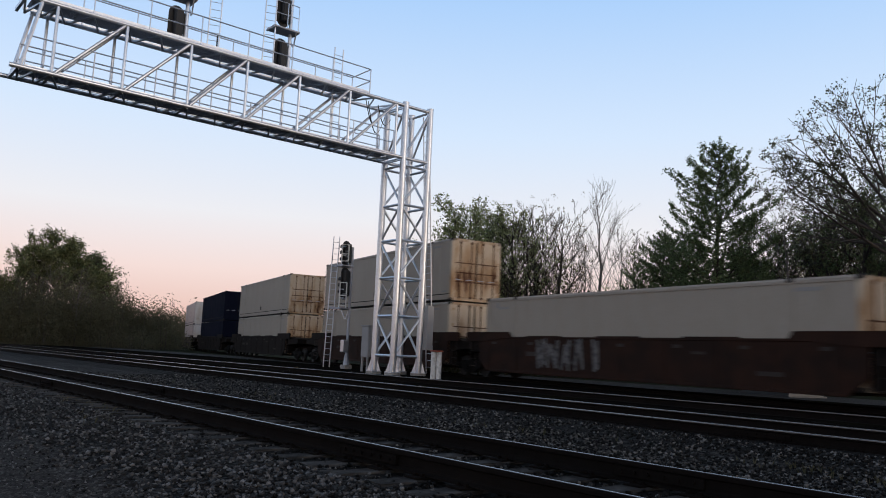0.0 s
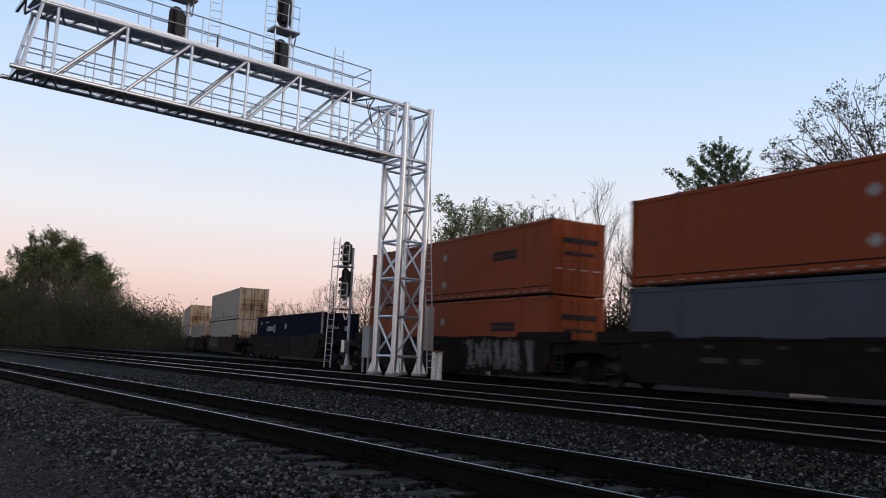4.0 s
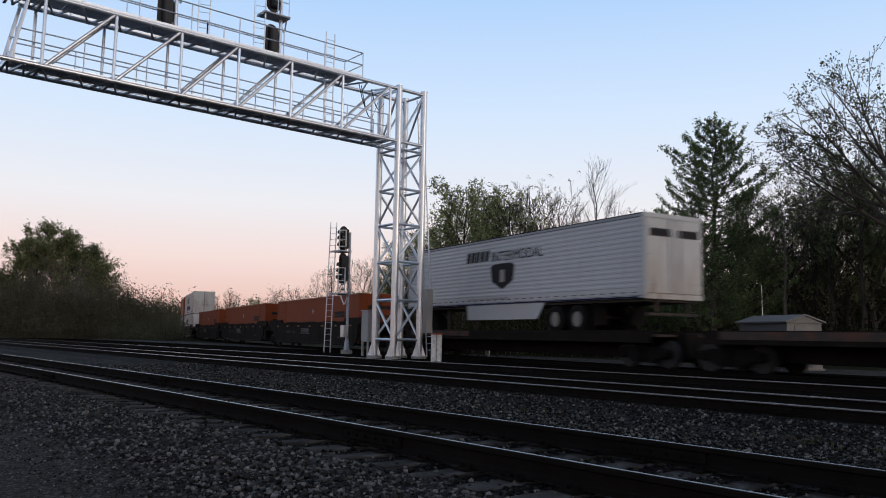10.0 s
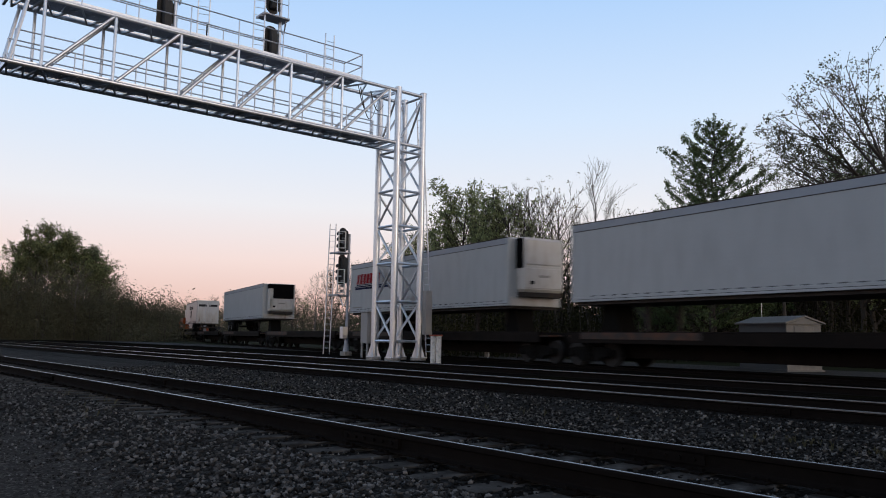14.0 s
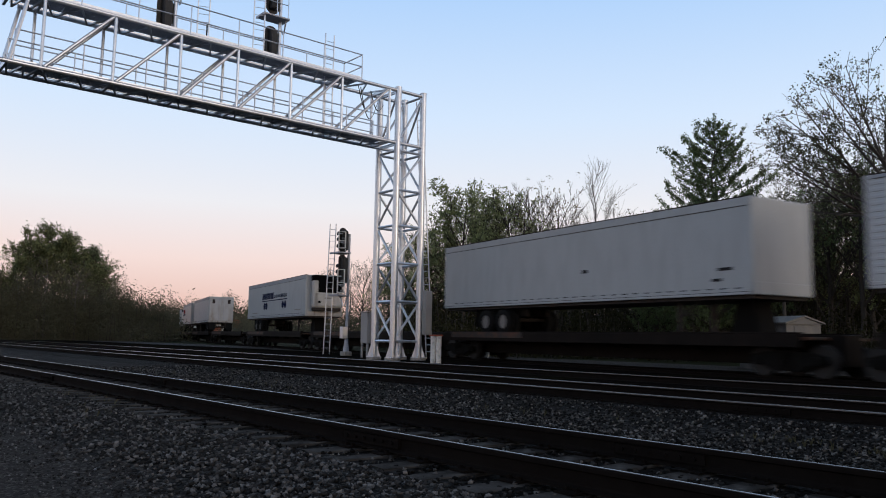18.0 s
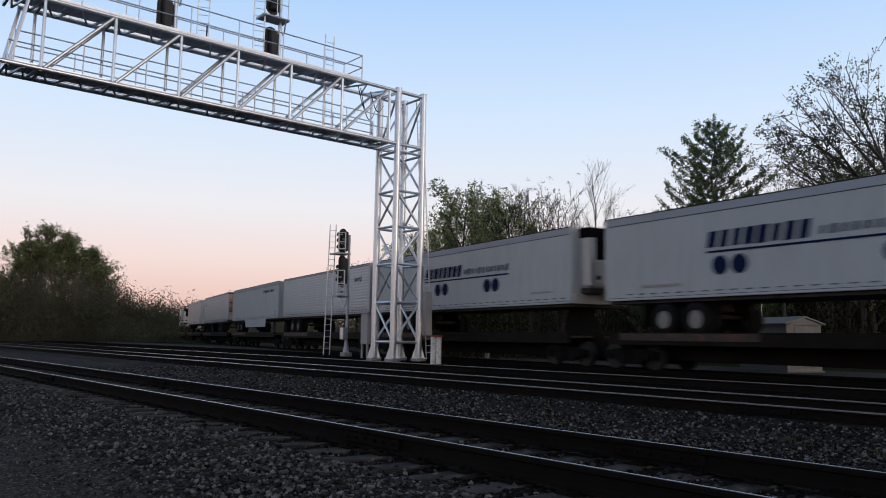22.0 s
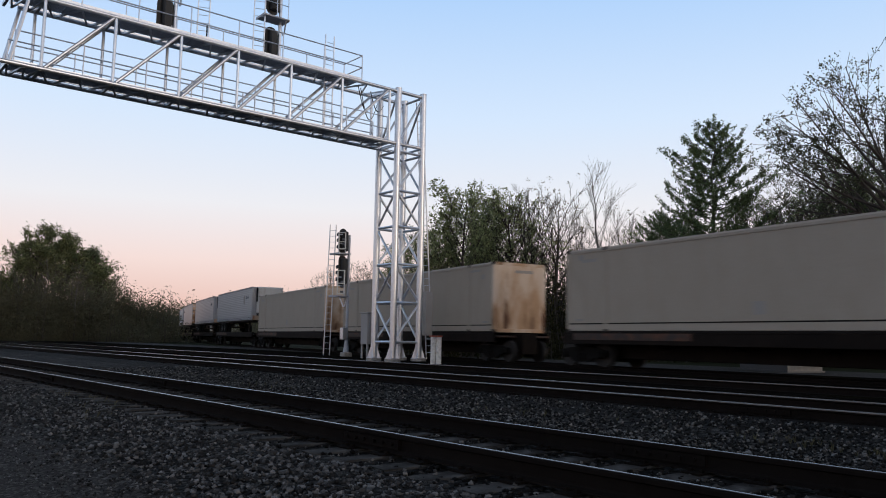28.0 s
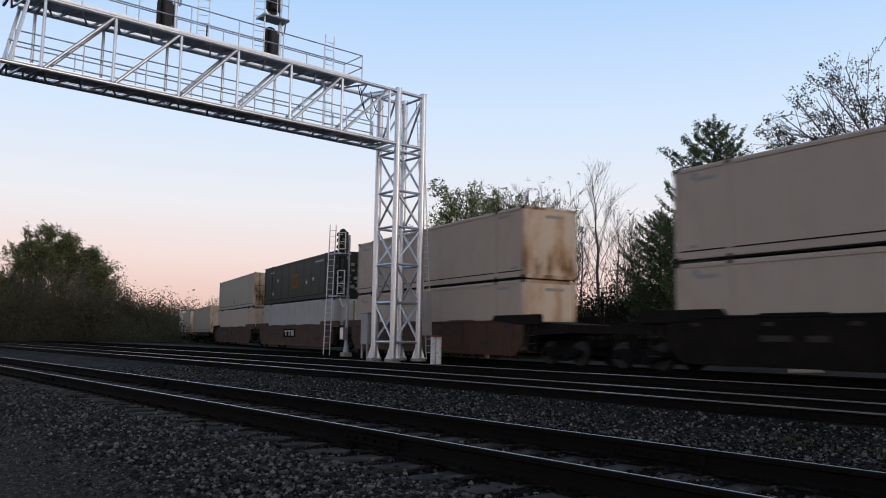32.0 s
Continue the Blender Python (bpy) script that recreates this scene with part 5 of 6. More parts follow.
            for k in range(3):
                put("hinge", "trailer_hinge", lambda s: s.box(-0.05, -0.02, -0.11, 0.11, -0.03, 0.03), M_galv_dull, d, pose(0, e * 0.5, z0 + 0.5 + k * 0.9))
            if not tail:
                if door_panel:
                    put("door_panel", "door_panel", lambda s: s.box(-0.045, -0.025, -0.47, 0.47, -0.13, 0.13, 0.005), M_ink_black, d, pose(0, 0, z1 - 0.62), "dark sign strip on the door")
                else:
                    put("vent", "door_vent", lambda s: s.box(-0.04, -0.025, -0.14, 0.14, -0.22, 0.22, 0.005), M_frame, d, pose(0, e * 0.2, z1 - 0.52))
        if tail:
            for z in (0.95, 1.75):
                put("door_band", "door_band", lambda s: s.box(-0.045, -0.028, -1.2, 1.2, -0.05, 0.05), M_frame, t, pose(x, 0, z0 + z))
            put("door_gap", f"door_gap/{H}", lambda s: s.box(-0.04, -0.028, -0.09, 0.09, z0 + 0.15, z1 - 0.15), M_frame, t, pose(x, 0, 0))
        put("under_guard", "under_guard", lambda s: s.box(-0.05, 0.05, -1.15, 1.15, 0.48, 0.58, 0.01).box(-0.04, 0.04, -0.75, -0.65, 0.58, z0, 0.01).box(-0.04, 0.04, 0.65, 0.75, 0.58, z0, 0.01), M_frame, t, pose(x + 0.1, 0, 0))
    return t


# ---------------------------------------------------------------- what the train is made of
SPEED = 19.95
CONSIST = []           # (thing, place along the track at 0 s, half length, height)
WELL, DECK = 0.39, 1.11


def roll(ob, lead, length, z=0.0):
    CONSIST.append((ob, lead - length / 2, length / 2, z))
    return ob


# leading edge at 0 s, upper and lower boxes
STACKS = [(104.2, "white", "white", "grey"), (79.9, "navy", "navy", "grey"), (55.95, "rust", "rust", "grey"), (32.2, "rust", "rust", "brown"), (13.0, "rust", None, "brown"),
          (-7.13, "rust", "rust", "brown"), (-30.9, "navy", None, "grey"), (-54.87, "orange", "orange", "grey"), (-75.15, "slate", "orange", "grey"), (-94.4, "cool", "cool", "brown"),
          (-118.0, "orange", None, "grey"), (-137.55, "orange", None, "grey"), (-157.22, "orange", None, "grey"),
          (-572.5, "stain", "rust", "brown"), (-592.17, "plain", "green", "brown"), (-611.95, "stain", "stain", "brown"), (-635.8, "stain", "stain", "grey")]
SINGLES = [-510.8, -530.1, -550.9]


def make_box(kind, lead, upper):
    if kind == "rust":
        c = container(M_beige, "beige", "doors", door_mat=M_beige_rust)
        small_marks(c, 2.83)
        polygon_decal(c, "placard", disc(0.3, 0.62, 0.17, 12), M_frame, "dark round smudge")
        tagged(c, "weathered beige 53-foot shipping container with rust-streaked doors")
    elif kind == "plain":
        c = container(M_pale, "pale grey", "doors", door_mat=M_white_dirty)
        small_marks(c, 2.83)
        tagged(c, "pale grey-white 53-foot container with dirty white doors")
    elif kind == "stain":
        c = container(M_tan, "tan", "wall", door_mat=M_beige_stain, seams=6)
        small_marks(c, 2.83)
        decal(c, "stain", [(0.28, 0.52, 0.42, 0.4)], M_ink_grey, "grey smudge")
        tagged(c, "beige 53-foot shipping container with brown-stained end wall")
    elif kind == "navy":
        c = container(M_navy, "navy", "doors", door_mat=M_navy)
        if lead < 0:
            decal(c, "trade_sign", [(4.75 - k * 0.42, 1.88, 0.26, 0.34) for k in range(4)], M_ink_white, "white trade sign drawn as bars")
            for px, pz, r in ((2.88, 1.89, 0.33), (-0.14, 2.02, 0.23)):
                polygon_decal(c, "emblem", [(px - r, pz), (px, pz - r), (px + r, pz), (px, pz + r)], M_ink_white, "pale diamond emblem")
            polygon_decal(c, "emblem_core", [(2.72, 1.89), (2.88, 1.73), (3.04, 1.89), (2.88, 2.05)], M_navy, y=SIDES - 0.010)
            decal(c, "code_bar", [(6.7, 2.3, 0.3, 0.2), (5.0, 2.38, 0.8, 0.10)], M_ink_grey)
            s = Shape()
            s.box(-8.09, -8.05, 1.14, 1.26, 0.1, 2.8)
            part("door_post", s, M_ink_grey, c, "pale worn corner post")
            for k in range(4):
                part("door_sign", Shape().box(-8.125, -8.115, 0.78 - 0.2 * k - 0.06, 0.78 - 0.2 * k + 0.06, 1.80, 1.95), M_ink_grey, c, "pale sign drawn as bars")
            part("door_sign", Shape().box(-8.125, -8.115, -0.55, -0.3, 1.7, 2.0), M_ink_grey, c)
            put("leading_post", "leading_post", lambda s: s.box(8.0, 8.085, SIDES - 0.01, SIDES + 0.004, 0.1, 2.8), M_ink_white, c)
        tagged(c, "dark navy 53-foot shipping container with white trade sign" if lead < 0 else "dark navy 53-foot shipping container")
    elif kind == "slate":
        c = container(M_slate, "slate-blue", "doors", door_mat=M_slate)
        decal(c, "trade_panel", [(-1.5, 1.7, 1.7, 0.9)], M_ink_grey, "faded trade panel")
        decal(c, "trade_sign", [(-1.05, 1.7, 0.28, 0.55), (-1.5, 1.7, 0.28, 0.55), (-1.95, 1.7, 0.28, 0.55)], M_slate, y=SIDES - 0.010)
        tagged(c, "slate-blue 53-foot shipping container with faded panel")
    elif kind == "orange":
        c = container(M_orange, "orange", "doors", door_mat=M_orange, seams=7)
        decal(c, "trade_sign", [(-4.9, 1.78, 1.75, 0.15), (-4.9, 1.56, 1.75, 0.12), (-4.9, 1.665, 1.7, 0.05)], M_ink_black, "dark trade lettering drawn as bars")
        for pz in (0.74, 1.97) if upper else (1.95,):
            polygon_decal(c, "placard", [(-0.2, pz), (0.0, pz - 0.2), (0.2, pz), (0.0, pz + 0.2)], M_ink_grey)
        decal(c, "tape_row", [(-7.7 + 0.62 * k, 0.13, 0.22, 0.04) for k in range(25)], M_ink_grey, "white marker tape", y=SIDES)
        for ya, yb, za, zb in ((-0.9, 0.8, 1.95, 2.15), (-0.7, 0.7, 1.5, 1.62)):
            part("door_sign", Shape().box(-8.125, -8.112, ya, yb, za, zb), M_ink_black, c, "dark bar of lettering on the doors")
        tagged(c, "orange 53-foot shipping container with dark lettering")
    elif kind == "green":
        c = container(M_green, "dark green", "doors", door_mat=M_green)
        decal(c, "trade_panel", [(0.06, 1.42, 1.5, 0.98)], M_ink_gold, "gold rectangular trade panel")
        decal(c, "trade_sign", [(0.48, 1.42, 0.26, 0.6), (0.06, 1.42, 0.26, 0.6), (-0.36, 1.42, 0.26, 0.6)], M_brown_car, y=SIDES - 0.010)
        for px, pz in ((4.41, 1.69), (5.6, 0.75), (-3.9, 1.35), (-2.5, 1.2)):
            polygon_decal(c, "placard", [(px - 0.16, pz), (px, pz - 0.16), (px + 0.16, pz), (px, pz + 0.16)], M_ink_white)
        decal(c, "code_bar", [(6.0, 2.35, 0.9, 0.12), (-5.0, 2.42, 1.6, 0.12)], M_ink_grey)
        s = Shape()
        rng = random.Random(9)
        for k in range(14):
            y, z = rng.uniform(-0.95, 0.95), rng.uniform(0.4, 2.5)
            s.box(-8.10, -8.086, y - rng.uniform(0.05, 0.2), y + 0.15, z - 0.08, z + rng.uniform(0.03, 0.12))
        part("door_sign", s, M_ink_grey, c, "worn pale panels on the doors")
        tagged(c, "dark green 53-foot container with gold panel")
    else:
        c = container(M_white_box, "white", "doors", door_mat=M_white_dirty)
        small_marks(c, 2.83)
        tagged(c, "white refrigerated 53-foot shipping container")
        if kind == "cool":
            # trade sign: a green word with a sketched animal head turned into loops, above a violet word with speed lines
            word_mark(c, 3.15, 1.86, 2.5, 0.72, 5, M_ink_green, "green trade word drawn as bars")
            for r0 in (0.56, 0.36):
                s = Shape()
                ring = disc(-0.2, 1.78, r0, 18)
                inner = disc(-0.2, 1.78, r0 - 0.08, 18)
                for k in range(15):
                    j = k + 1
                    s.face([(ring[k][0], SIDES - 0.012, ring[k][1]), (ring[j][0], SIDES - 0.012, ring[j][1]), (inner[j][0], SIDES - 0.012, inner[j][1]), (inner[k][0], SIDES - 0.012, inner[k][1])])
                part("emblem_loop", s, M_ink_green, c)
            word_mark(c, 3.32, 0.86, 1.75, 0.60, 4, M_ink_blue, "violet trade word drawn as bars")
            word_mark(c, 1.40, 0.84, 3.3, 0.56, 7, M_ink_blue, "violet trade word drawn as bars")
            decal(c, "speed_line", [(-2.15, 1.02, 0.9, 0.06), (-2.1, 0.86, 0.7, 0.06), (-2.05, 0.70, 0.5, 0.06)], M_ink_blue)
            tagged(c, "white refrigerated container with green and violet trade sign")
    return c


def build_stacks():
    for k, (lead, lower, upper, tone) in enumerate(STACKS):
        # a shared truck where units follow closely, platforms with couplers where they don't
        ahead = STACKS[k - 1][0] - 16.15 - lead if k and STACKS[k - 1][0] - lead < 40 else 6.8
        behind = lead - 16.15 - STACKS[k + 1][0] if k + 1 < len(STACKS) and lead - STACKS[k + 1][0] < 40 else 6.0
        la = round(max(0.9, min(2.6, ahead / 2 - 0.6 if ahead > 5 else ahead / 2 - 0.27)), 1)
        lb = round(max(0.9, min(2.6, behind / 2 - 0.6 if behind > 5 else behind / 2 - 0.27)), 1)
        car = well_car((M_brown_car if lead < -200 else M_brown_old) if tone == "brown" else M_grey_car, ("brown" if lead < -200 else "grimy dark brown") if tone == "brown" else "grimy charcoal", (la, lb))
        if ahead > 5:
            rail_truck(car, 8.3 + la - 0.95)
            coupler(car, 8.3 + la - 0.1, 1)
        if behind > 5:
            rail_truck(car, -8.3 - lb + 0.95)
            coupler(car, -8.3 - lb + 0.1, -1)
        else:
            rail_truck(car, -8.075 - behind / 2)
        # lettering, reflectors and paint on the side wall
        lettering(car, "reflector", [(-7.2 + 2.4 * q, 1.40, 0.30, 0.10) for q in range(7)], M_amber if -160 < lead < -100 else M_mark_dim, "amber reflector strips" if -160 < lead < -100 else "grimed-over reflector strips", y=1.473)
        lettering(car, "code_bar", [(4.6, 1.02, 0.9, 0.16), (3.4, 1.02, 0.6, 0.16), (-5.6, 0.72, 0.8, 0.12), (-3.2, 1.22, 0.5, 0.08)], M_mark_dim, y=1.474)
        if lead in (13.0, -7.13):
            scrawl(car, 1.0, 4.5 if lead > 0 else 6.7, 0.62, 1.52, 5 + k, M_mark_pale, y=1.476)
        elif lead == -54.87:
            scrawl(car, -7.3, -2.5, 0.45, 1.50, 21, M_mark_pale, y=1.476)
        elif lead in (-118.0, -137.55, -157.22):
            lettering(car, "trade_sign", [(1.6 - 0.42 * q, 1.13, 0.30, 0.26) for q in range(4)] + [(0.95, 0.94, 1.9, 0.06)], M_mark_pale, "worn white trade lettering drawn as bars", y=1.474)
        elif lead == -592.17:
            lettering(car, "sign_panel", [(0.35, 1.12, 2.75, 0.56)], M_grille, "black sign panel", y=1.474)
            lettering(car, "trade_sign", [(1.15, 1.24, 0.72, 0.11), (1.15, 1.06, 0.2, 0.26), (0.36, 1.24, 0.62, 0.11), (0.36, 1.06, 0.2, 0.26), (-0.38, 1.12, 0.6, 0.36)], M_ink_white, "white trade lettering drawn as bars", y=1.482)
        elif lead == -572.5:
            lettering(car, "sign_panel", [(4.75, 1.06, 1.0, 0.22), (3.35, 1.06, 1.5, 0.22)], M_mark_pale, "faded sign panel", y=1.474)
        roll(car, lead, 16.15)
        roll(make_box(lower, lead, False), lead, 16.15, WELL)
        if upper:
            box = roll(make_box(upper, lead, True), lead, 16.15, WELL + 2.89)
            for x in (-6.1, 6.1):
                for y in (-SIDES + 0.09, SIDES - 0.09):
                    put("twist_lock", "twist_lock", lambda s: s.box(-0.07, 0.07, -0.06, 0.06, -0.062, 0.01, 0.01), M_frame, box, pose(x, y, 0))


def build_singles():
    for lead in SINGLES:
        c = container(M_beige, "beige", "wall", H=2.88, door_mat=M_beige_stain, seams=6)
        small_marks(c, 2.88)
        decal(c, "stain", [(0.12, 0.67, 0.36, 0.36), (-7.2, 2.3, 0.25, 0.2)], M_ink_grey, "grey smudge")
        tagged(c, "beige 53-foot shipping container with brown-stained end wall")
        roll(c, lead, 16.15, 1.175)
        roll(flat_car(17.6), lead + 0.7, 17.55)


def written(t, word, x, z, height, mat, label, y=SIDES - 0.016):
    """A word in the built-in font on the visible side; x is where it begins."""
    cu = bpy.data.curves.new("word", "FONT")
    cu.body, cu.size, cu.extrude = word, height * 1.4, 0.003
    tmp = new("word", cu)
    me = bpy.data.meshes.new_from_object(tmp.evaluated_get(bpy.context.evaluated_depsgraph_get()))
    bpy.data.objects.remove(tmp)
    me.materials.clear()
    me.materials.append(mat)
    ob = part("lettering", me, mat, t, label)
    ob.matrix_basis = pose(x, y, z - height / 2, 90, 0, 180)
    return ob


def word_mark(t, x, z, w, h, n, mat, label):
    """A readable trade name becomes a row of bars with uneven heights."""
    step, rng = w / n, random.Random(n * 7 + int(x * 10))
    for q in range(n):
        cx, half, tall = x - step * (q + 0.5), step * (rng.uniform(0.30, 0.42) if h > 0.4 else rng.uniform(0.17, 0.27)), h * (rng.uniform(0.46, 0.5) if h > 0.4 else rng.uniform(0.30, 0.5))
        lean = 0.22 * tall
        polygon_decal(t, "trade_word", [(cx + half + lean, z - tall), (cx - half + lean, z - tall), (cx - half - lean, z + tall), (cx + half - lean, z + tall)], mat, label)


def build_trailers():
    base = 1.03

    def shippers(t, x0, discs):
        word_mark(t, x0, base + 1.66, 3.35, 0.50, 8, M_ink_navy, "navy slanted trade word drawn as bars")
        word_mark(t, x0 - 3.5, base + 1.58, 3.5, 0.30, 12, M_ink_navy, "navy small trade word drawn as bars")
        decal(t, "underline", [(x0 - 3.5, base + 1.30, 7.0, 0.06)], M_ink_navy)
        for px in discs:
            polygon_decal(t, "blue_disc", disc(px, base + 0.90, 0.28), M_ink_navy, "dark blue disc")
        decal(t, "code_bar", [(5.6, base + 0.42, 1.6, 0.09), (-6.3, base + 0.45, 1.3, 0.08)], M_ink_grey)

    def corner_word(t, x, mat=M_ink_navy):
        word_mark(t, x, base + 1.93, 1.1, 0.30, 4, mat, "faded blue trade word drawn as bars")

    def shield(t):
        word_mark(t, 2.67, base + 2.04, 1.8, 0.46, 5, M_ink_black, "black trade block drawn as bars")
        written(t, "INTERMODAL", 0.72, base + 1.96, 0.40, M_ink_black, "black word INTERMODAL")
        pts = [(0.78, base + 1.54), (0.58, base + 1.64), (-0.07, base + 1.66), (-0.72, base + 1.64), (-0.92, base + 1.54), (-0.80, base + 0.94), (-0.07, base + 0.60), (0.66, base + 0.94)]
        polygon_decal(t, "shield", pts, M_ink_black, "dark shield emblem")
        decal(t, "shield_band", [(-0.07, base + 1.15, 0.3, 0.5)], M_ink_grey, y=SIDES - 0.010)
        decal(t, "blue_line", [(0, base + 0.035, 15.6, 0.05)], M_ink_navy, y=SIDES + 0.001)
        decal(t, "code_bar", [(1.0, base + 0.24, 3.0, 0.07)], M_ink_grey, y=SIDES - 0.003)

    def clipper(t):
        word_mark(t, 7.2, base + 1.86, 3.1, 0.56, 7, M_ink_red, "slanted red trade word drawn as bars")
        decal(t, "word_shade", [(5.65, base + 1.54, 3.1, 0.04)], M_ink_navy)
        decal(t, "stripe", [(5.1, base + 1.45, 4.6, 0.06), (5.1, base + 1.34, 4.6, 0.11)], M_ink_navy, "navy stripes")
        for q in range(3):
            polygon_decal(t, "sail", [(3.9 - 0.32 * q, base + 1.55), (3.5 - 0.32 * q, base + 2.28 - 0.1 * q), (3.35 - 0.32 * q, base + 1.55)], M_ink_grey, "grey sail shape")
        polygon_decal(t, "placard", [(-0.1, base + 0.52), (0.2, base + 0.22), (0.5, base + 0.52), (0.2, base + 0.82)], M_ink_grey)
        decal(t, "code_bar", [(7.0, base + 0.3, 1.3, 0.07), (0.75, base + 0.62, 0.2, 0.16)], M_ink_grey)

    def script(t):
        word_mark(t, -3.15, base + 2.12, 3.5, 0.24, 13, M_ink_navy, "faint blue trade script drawn as bars")
        decal(t, "code_bar", [(-7.2, base + 0.5, 0.45, 0.1), (-7.2, base + 0.33, 0.45, 0.08), (-4.2, base + 1.3, 0.1, 0.3)], M_ink_grey)

    rows = [
        (-179.45, dict(skin=M_silver, tone="ribbed white", nose_back=False, ribs=True, tail=None, wheels=4.0, skirt=(1.2, 6.7), door_panel=True), shield, "white ribbed semi-trailer with a dark shield emblem and lettering"),
        (-216.45, dict(skin=M_white, tone="white", nose_back=True, wheels=3.4), None, "plain white refrigerated semi-trailer with a black-grilled cooling unit"),
        (-251.8, dict(skin=M_white, tone="white", nose_back=True, reefer="pale", wheels=3.87), clipper, "white refrigerated semi-trailer with red and navy trade sign"),
        (-271.85, dict(skin=M_white, tone="white", nose_back=False, wheels=1.35, L=14.63), None, "plain white semi-trailer with grimy rust-marked doors"),
        (-307.4, dict(skin=M_white, tone="white", nose_back=True, wheels=3.6), lambda t: shippers(t, 3.4, (2.66, 2.04, -2.55, -3.17)), "white refrigerated semi-trailer with navy lettering and blue discs"),
        (-342.75, dict(skin=M_white, tone="glossy white", nose_back=True, wheels=3.9, reefer=False, tail=M_white, roof_dark=False, L=16.5), lambda t: decal(t, "code_bar", [(-1.3, base + 1.05, 0.3, 0.12), (-7.3, base + 0.75, 0.5, 0.09), (-7.0, base + 0.45, 0.35, 0.08)], M_ink_black), "glossy plain white semi-trailer"),
        (-362.45, dict(skin=M_silver, tone="ribbed silver", nose_back=False, ribs=True, tail=M_rust_door, wheels=4.47, L=15.95), lambda t: corner_word(t, 7.08, M_ink_black), "ribbed silver semi-trailer with rusty doors"),
        (-380.7, dict(skin=M_white, tone="white", nose_back=True, wheels=3.1, reefer=False, tail=M_white_dirty, skirt=(1.95, 9.3)), script, "white semi-trailer with side skirt and faint blue script"),
        (-398.05, dict(skin=M_silver, tone="ribbed silver", nose_back=True, ribs=True, wheels=3.0), lambda t: corner_word(t, -5.75), "ribbed silver refrigerated semi-trailer with small lettering"),
        (-415.3, dict(skin=M_white, tone="white", nose_back=True, wheels=4.16), lambda t: shippers(t, 2.85, (1.62, 0.95, -2.55, -3.17)), "white refrigerated semi-trailer with navy lettering and blue discs"),
        (-433.2, dict(skin=M_white, tone="white", nose_back=True, wheels=3.13), lambda t: shippers(t, 3.84, (3.38, 2.72, -1.6, -2.2)), "white refrigerated semi-trailer with navy lettering and blue discs"),
        (-452.65, dict(skin=M_silver, tone="ribbed silver", nose_back=False, ribs=True, tail=M_rust_door, wheels=3.67), lambda t: corner_word(t, 6.74), "ribbed silver semi-trailer with rusty doors and faded lettering"),
        (-473.1, dict(skin=M_silver, tone="ribbed silver", nose_back=True, ribs=True, reefer="pale", wheels=3.46), lambda t: corner_word(t, -5.7), "ribbed silver refrigerated semi-trailer with cooling unit"),
        (-492.05, dict(skin=M_silver, tone="ribbed silver", nose_back=True, ribs=True, reefer="pale", wheels=3.53), lambda t: (corner_word(t, -5.59), decal(t, "faded_word", [(-4.94, base + 1.75, 0.6, 0.75)], M_ink_grey)), "ribbed silver refrigerated semi-trailer with faded lettering"),
    ]
    for lead, spec, signs, label in rows:
        t = trailer(**spec)
        if signs:
            signs(t)
        length = spec.get("L", 16.15)
        tagged(t, label)
        roll(t, lead, length, DECK + 0.055)
    # the cars under the trailers, and the empty ones between
    marks = [r[0] for r in rows] + SINGLES[:1]
    for k in range(len(rows)):
        lead, nxt = marks[k], marks[k + 1]
        pitch = lead - nxt
        if pitch > 28:
            roll(flat_car(round(pitch / 2 - 0.9, 1)), lead + 0.6, round(pitch / 2 - 0.9, 1))
            roll(flat_car(round(pitch / 2 - 0.9, 1)), lead + 0.6 - pitch / 2, round(pitch / 2 - 0.9, 1))
        else:
            roll(flat_car(round(pitch - 0.8, 1)), lead + 0.4, round(pitch - 0.8, 1))


build_stacks()
build_singles()
build_trailers()

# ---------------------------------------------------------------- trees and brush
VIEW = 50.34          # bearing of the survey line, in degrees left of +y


def spot(mark, dist):
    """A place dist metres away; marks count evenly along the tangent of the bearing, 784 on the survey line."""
    a = radians(VIEW) - math.atan((mark - 784) / 1401.6)
    return -math.sin(a) * dist, math.cos(a) * dist


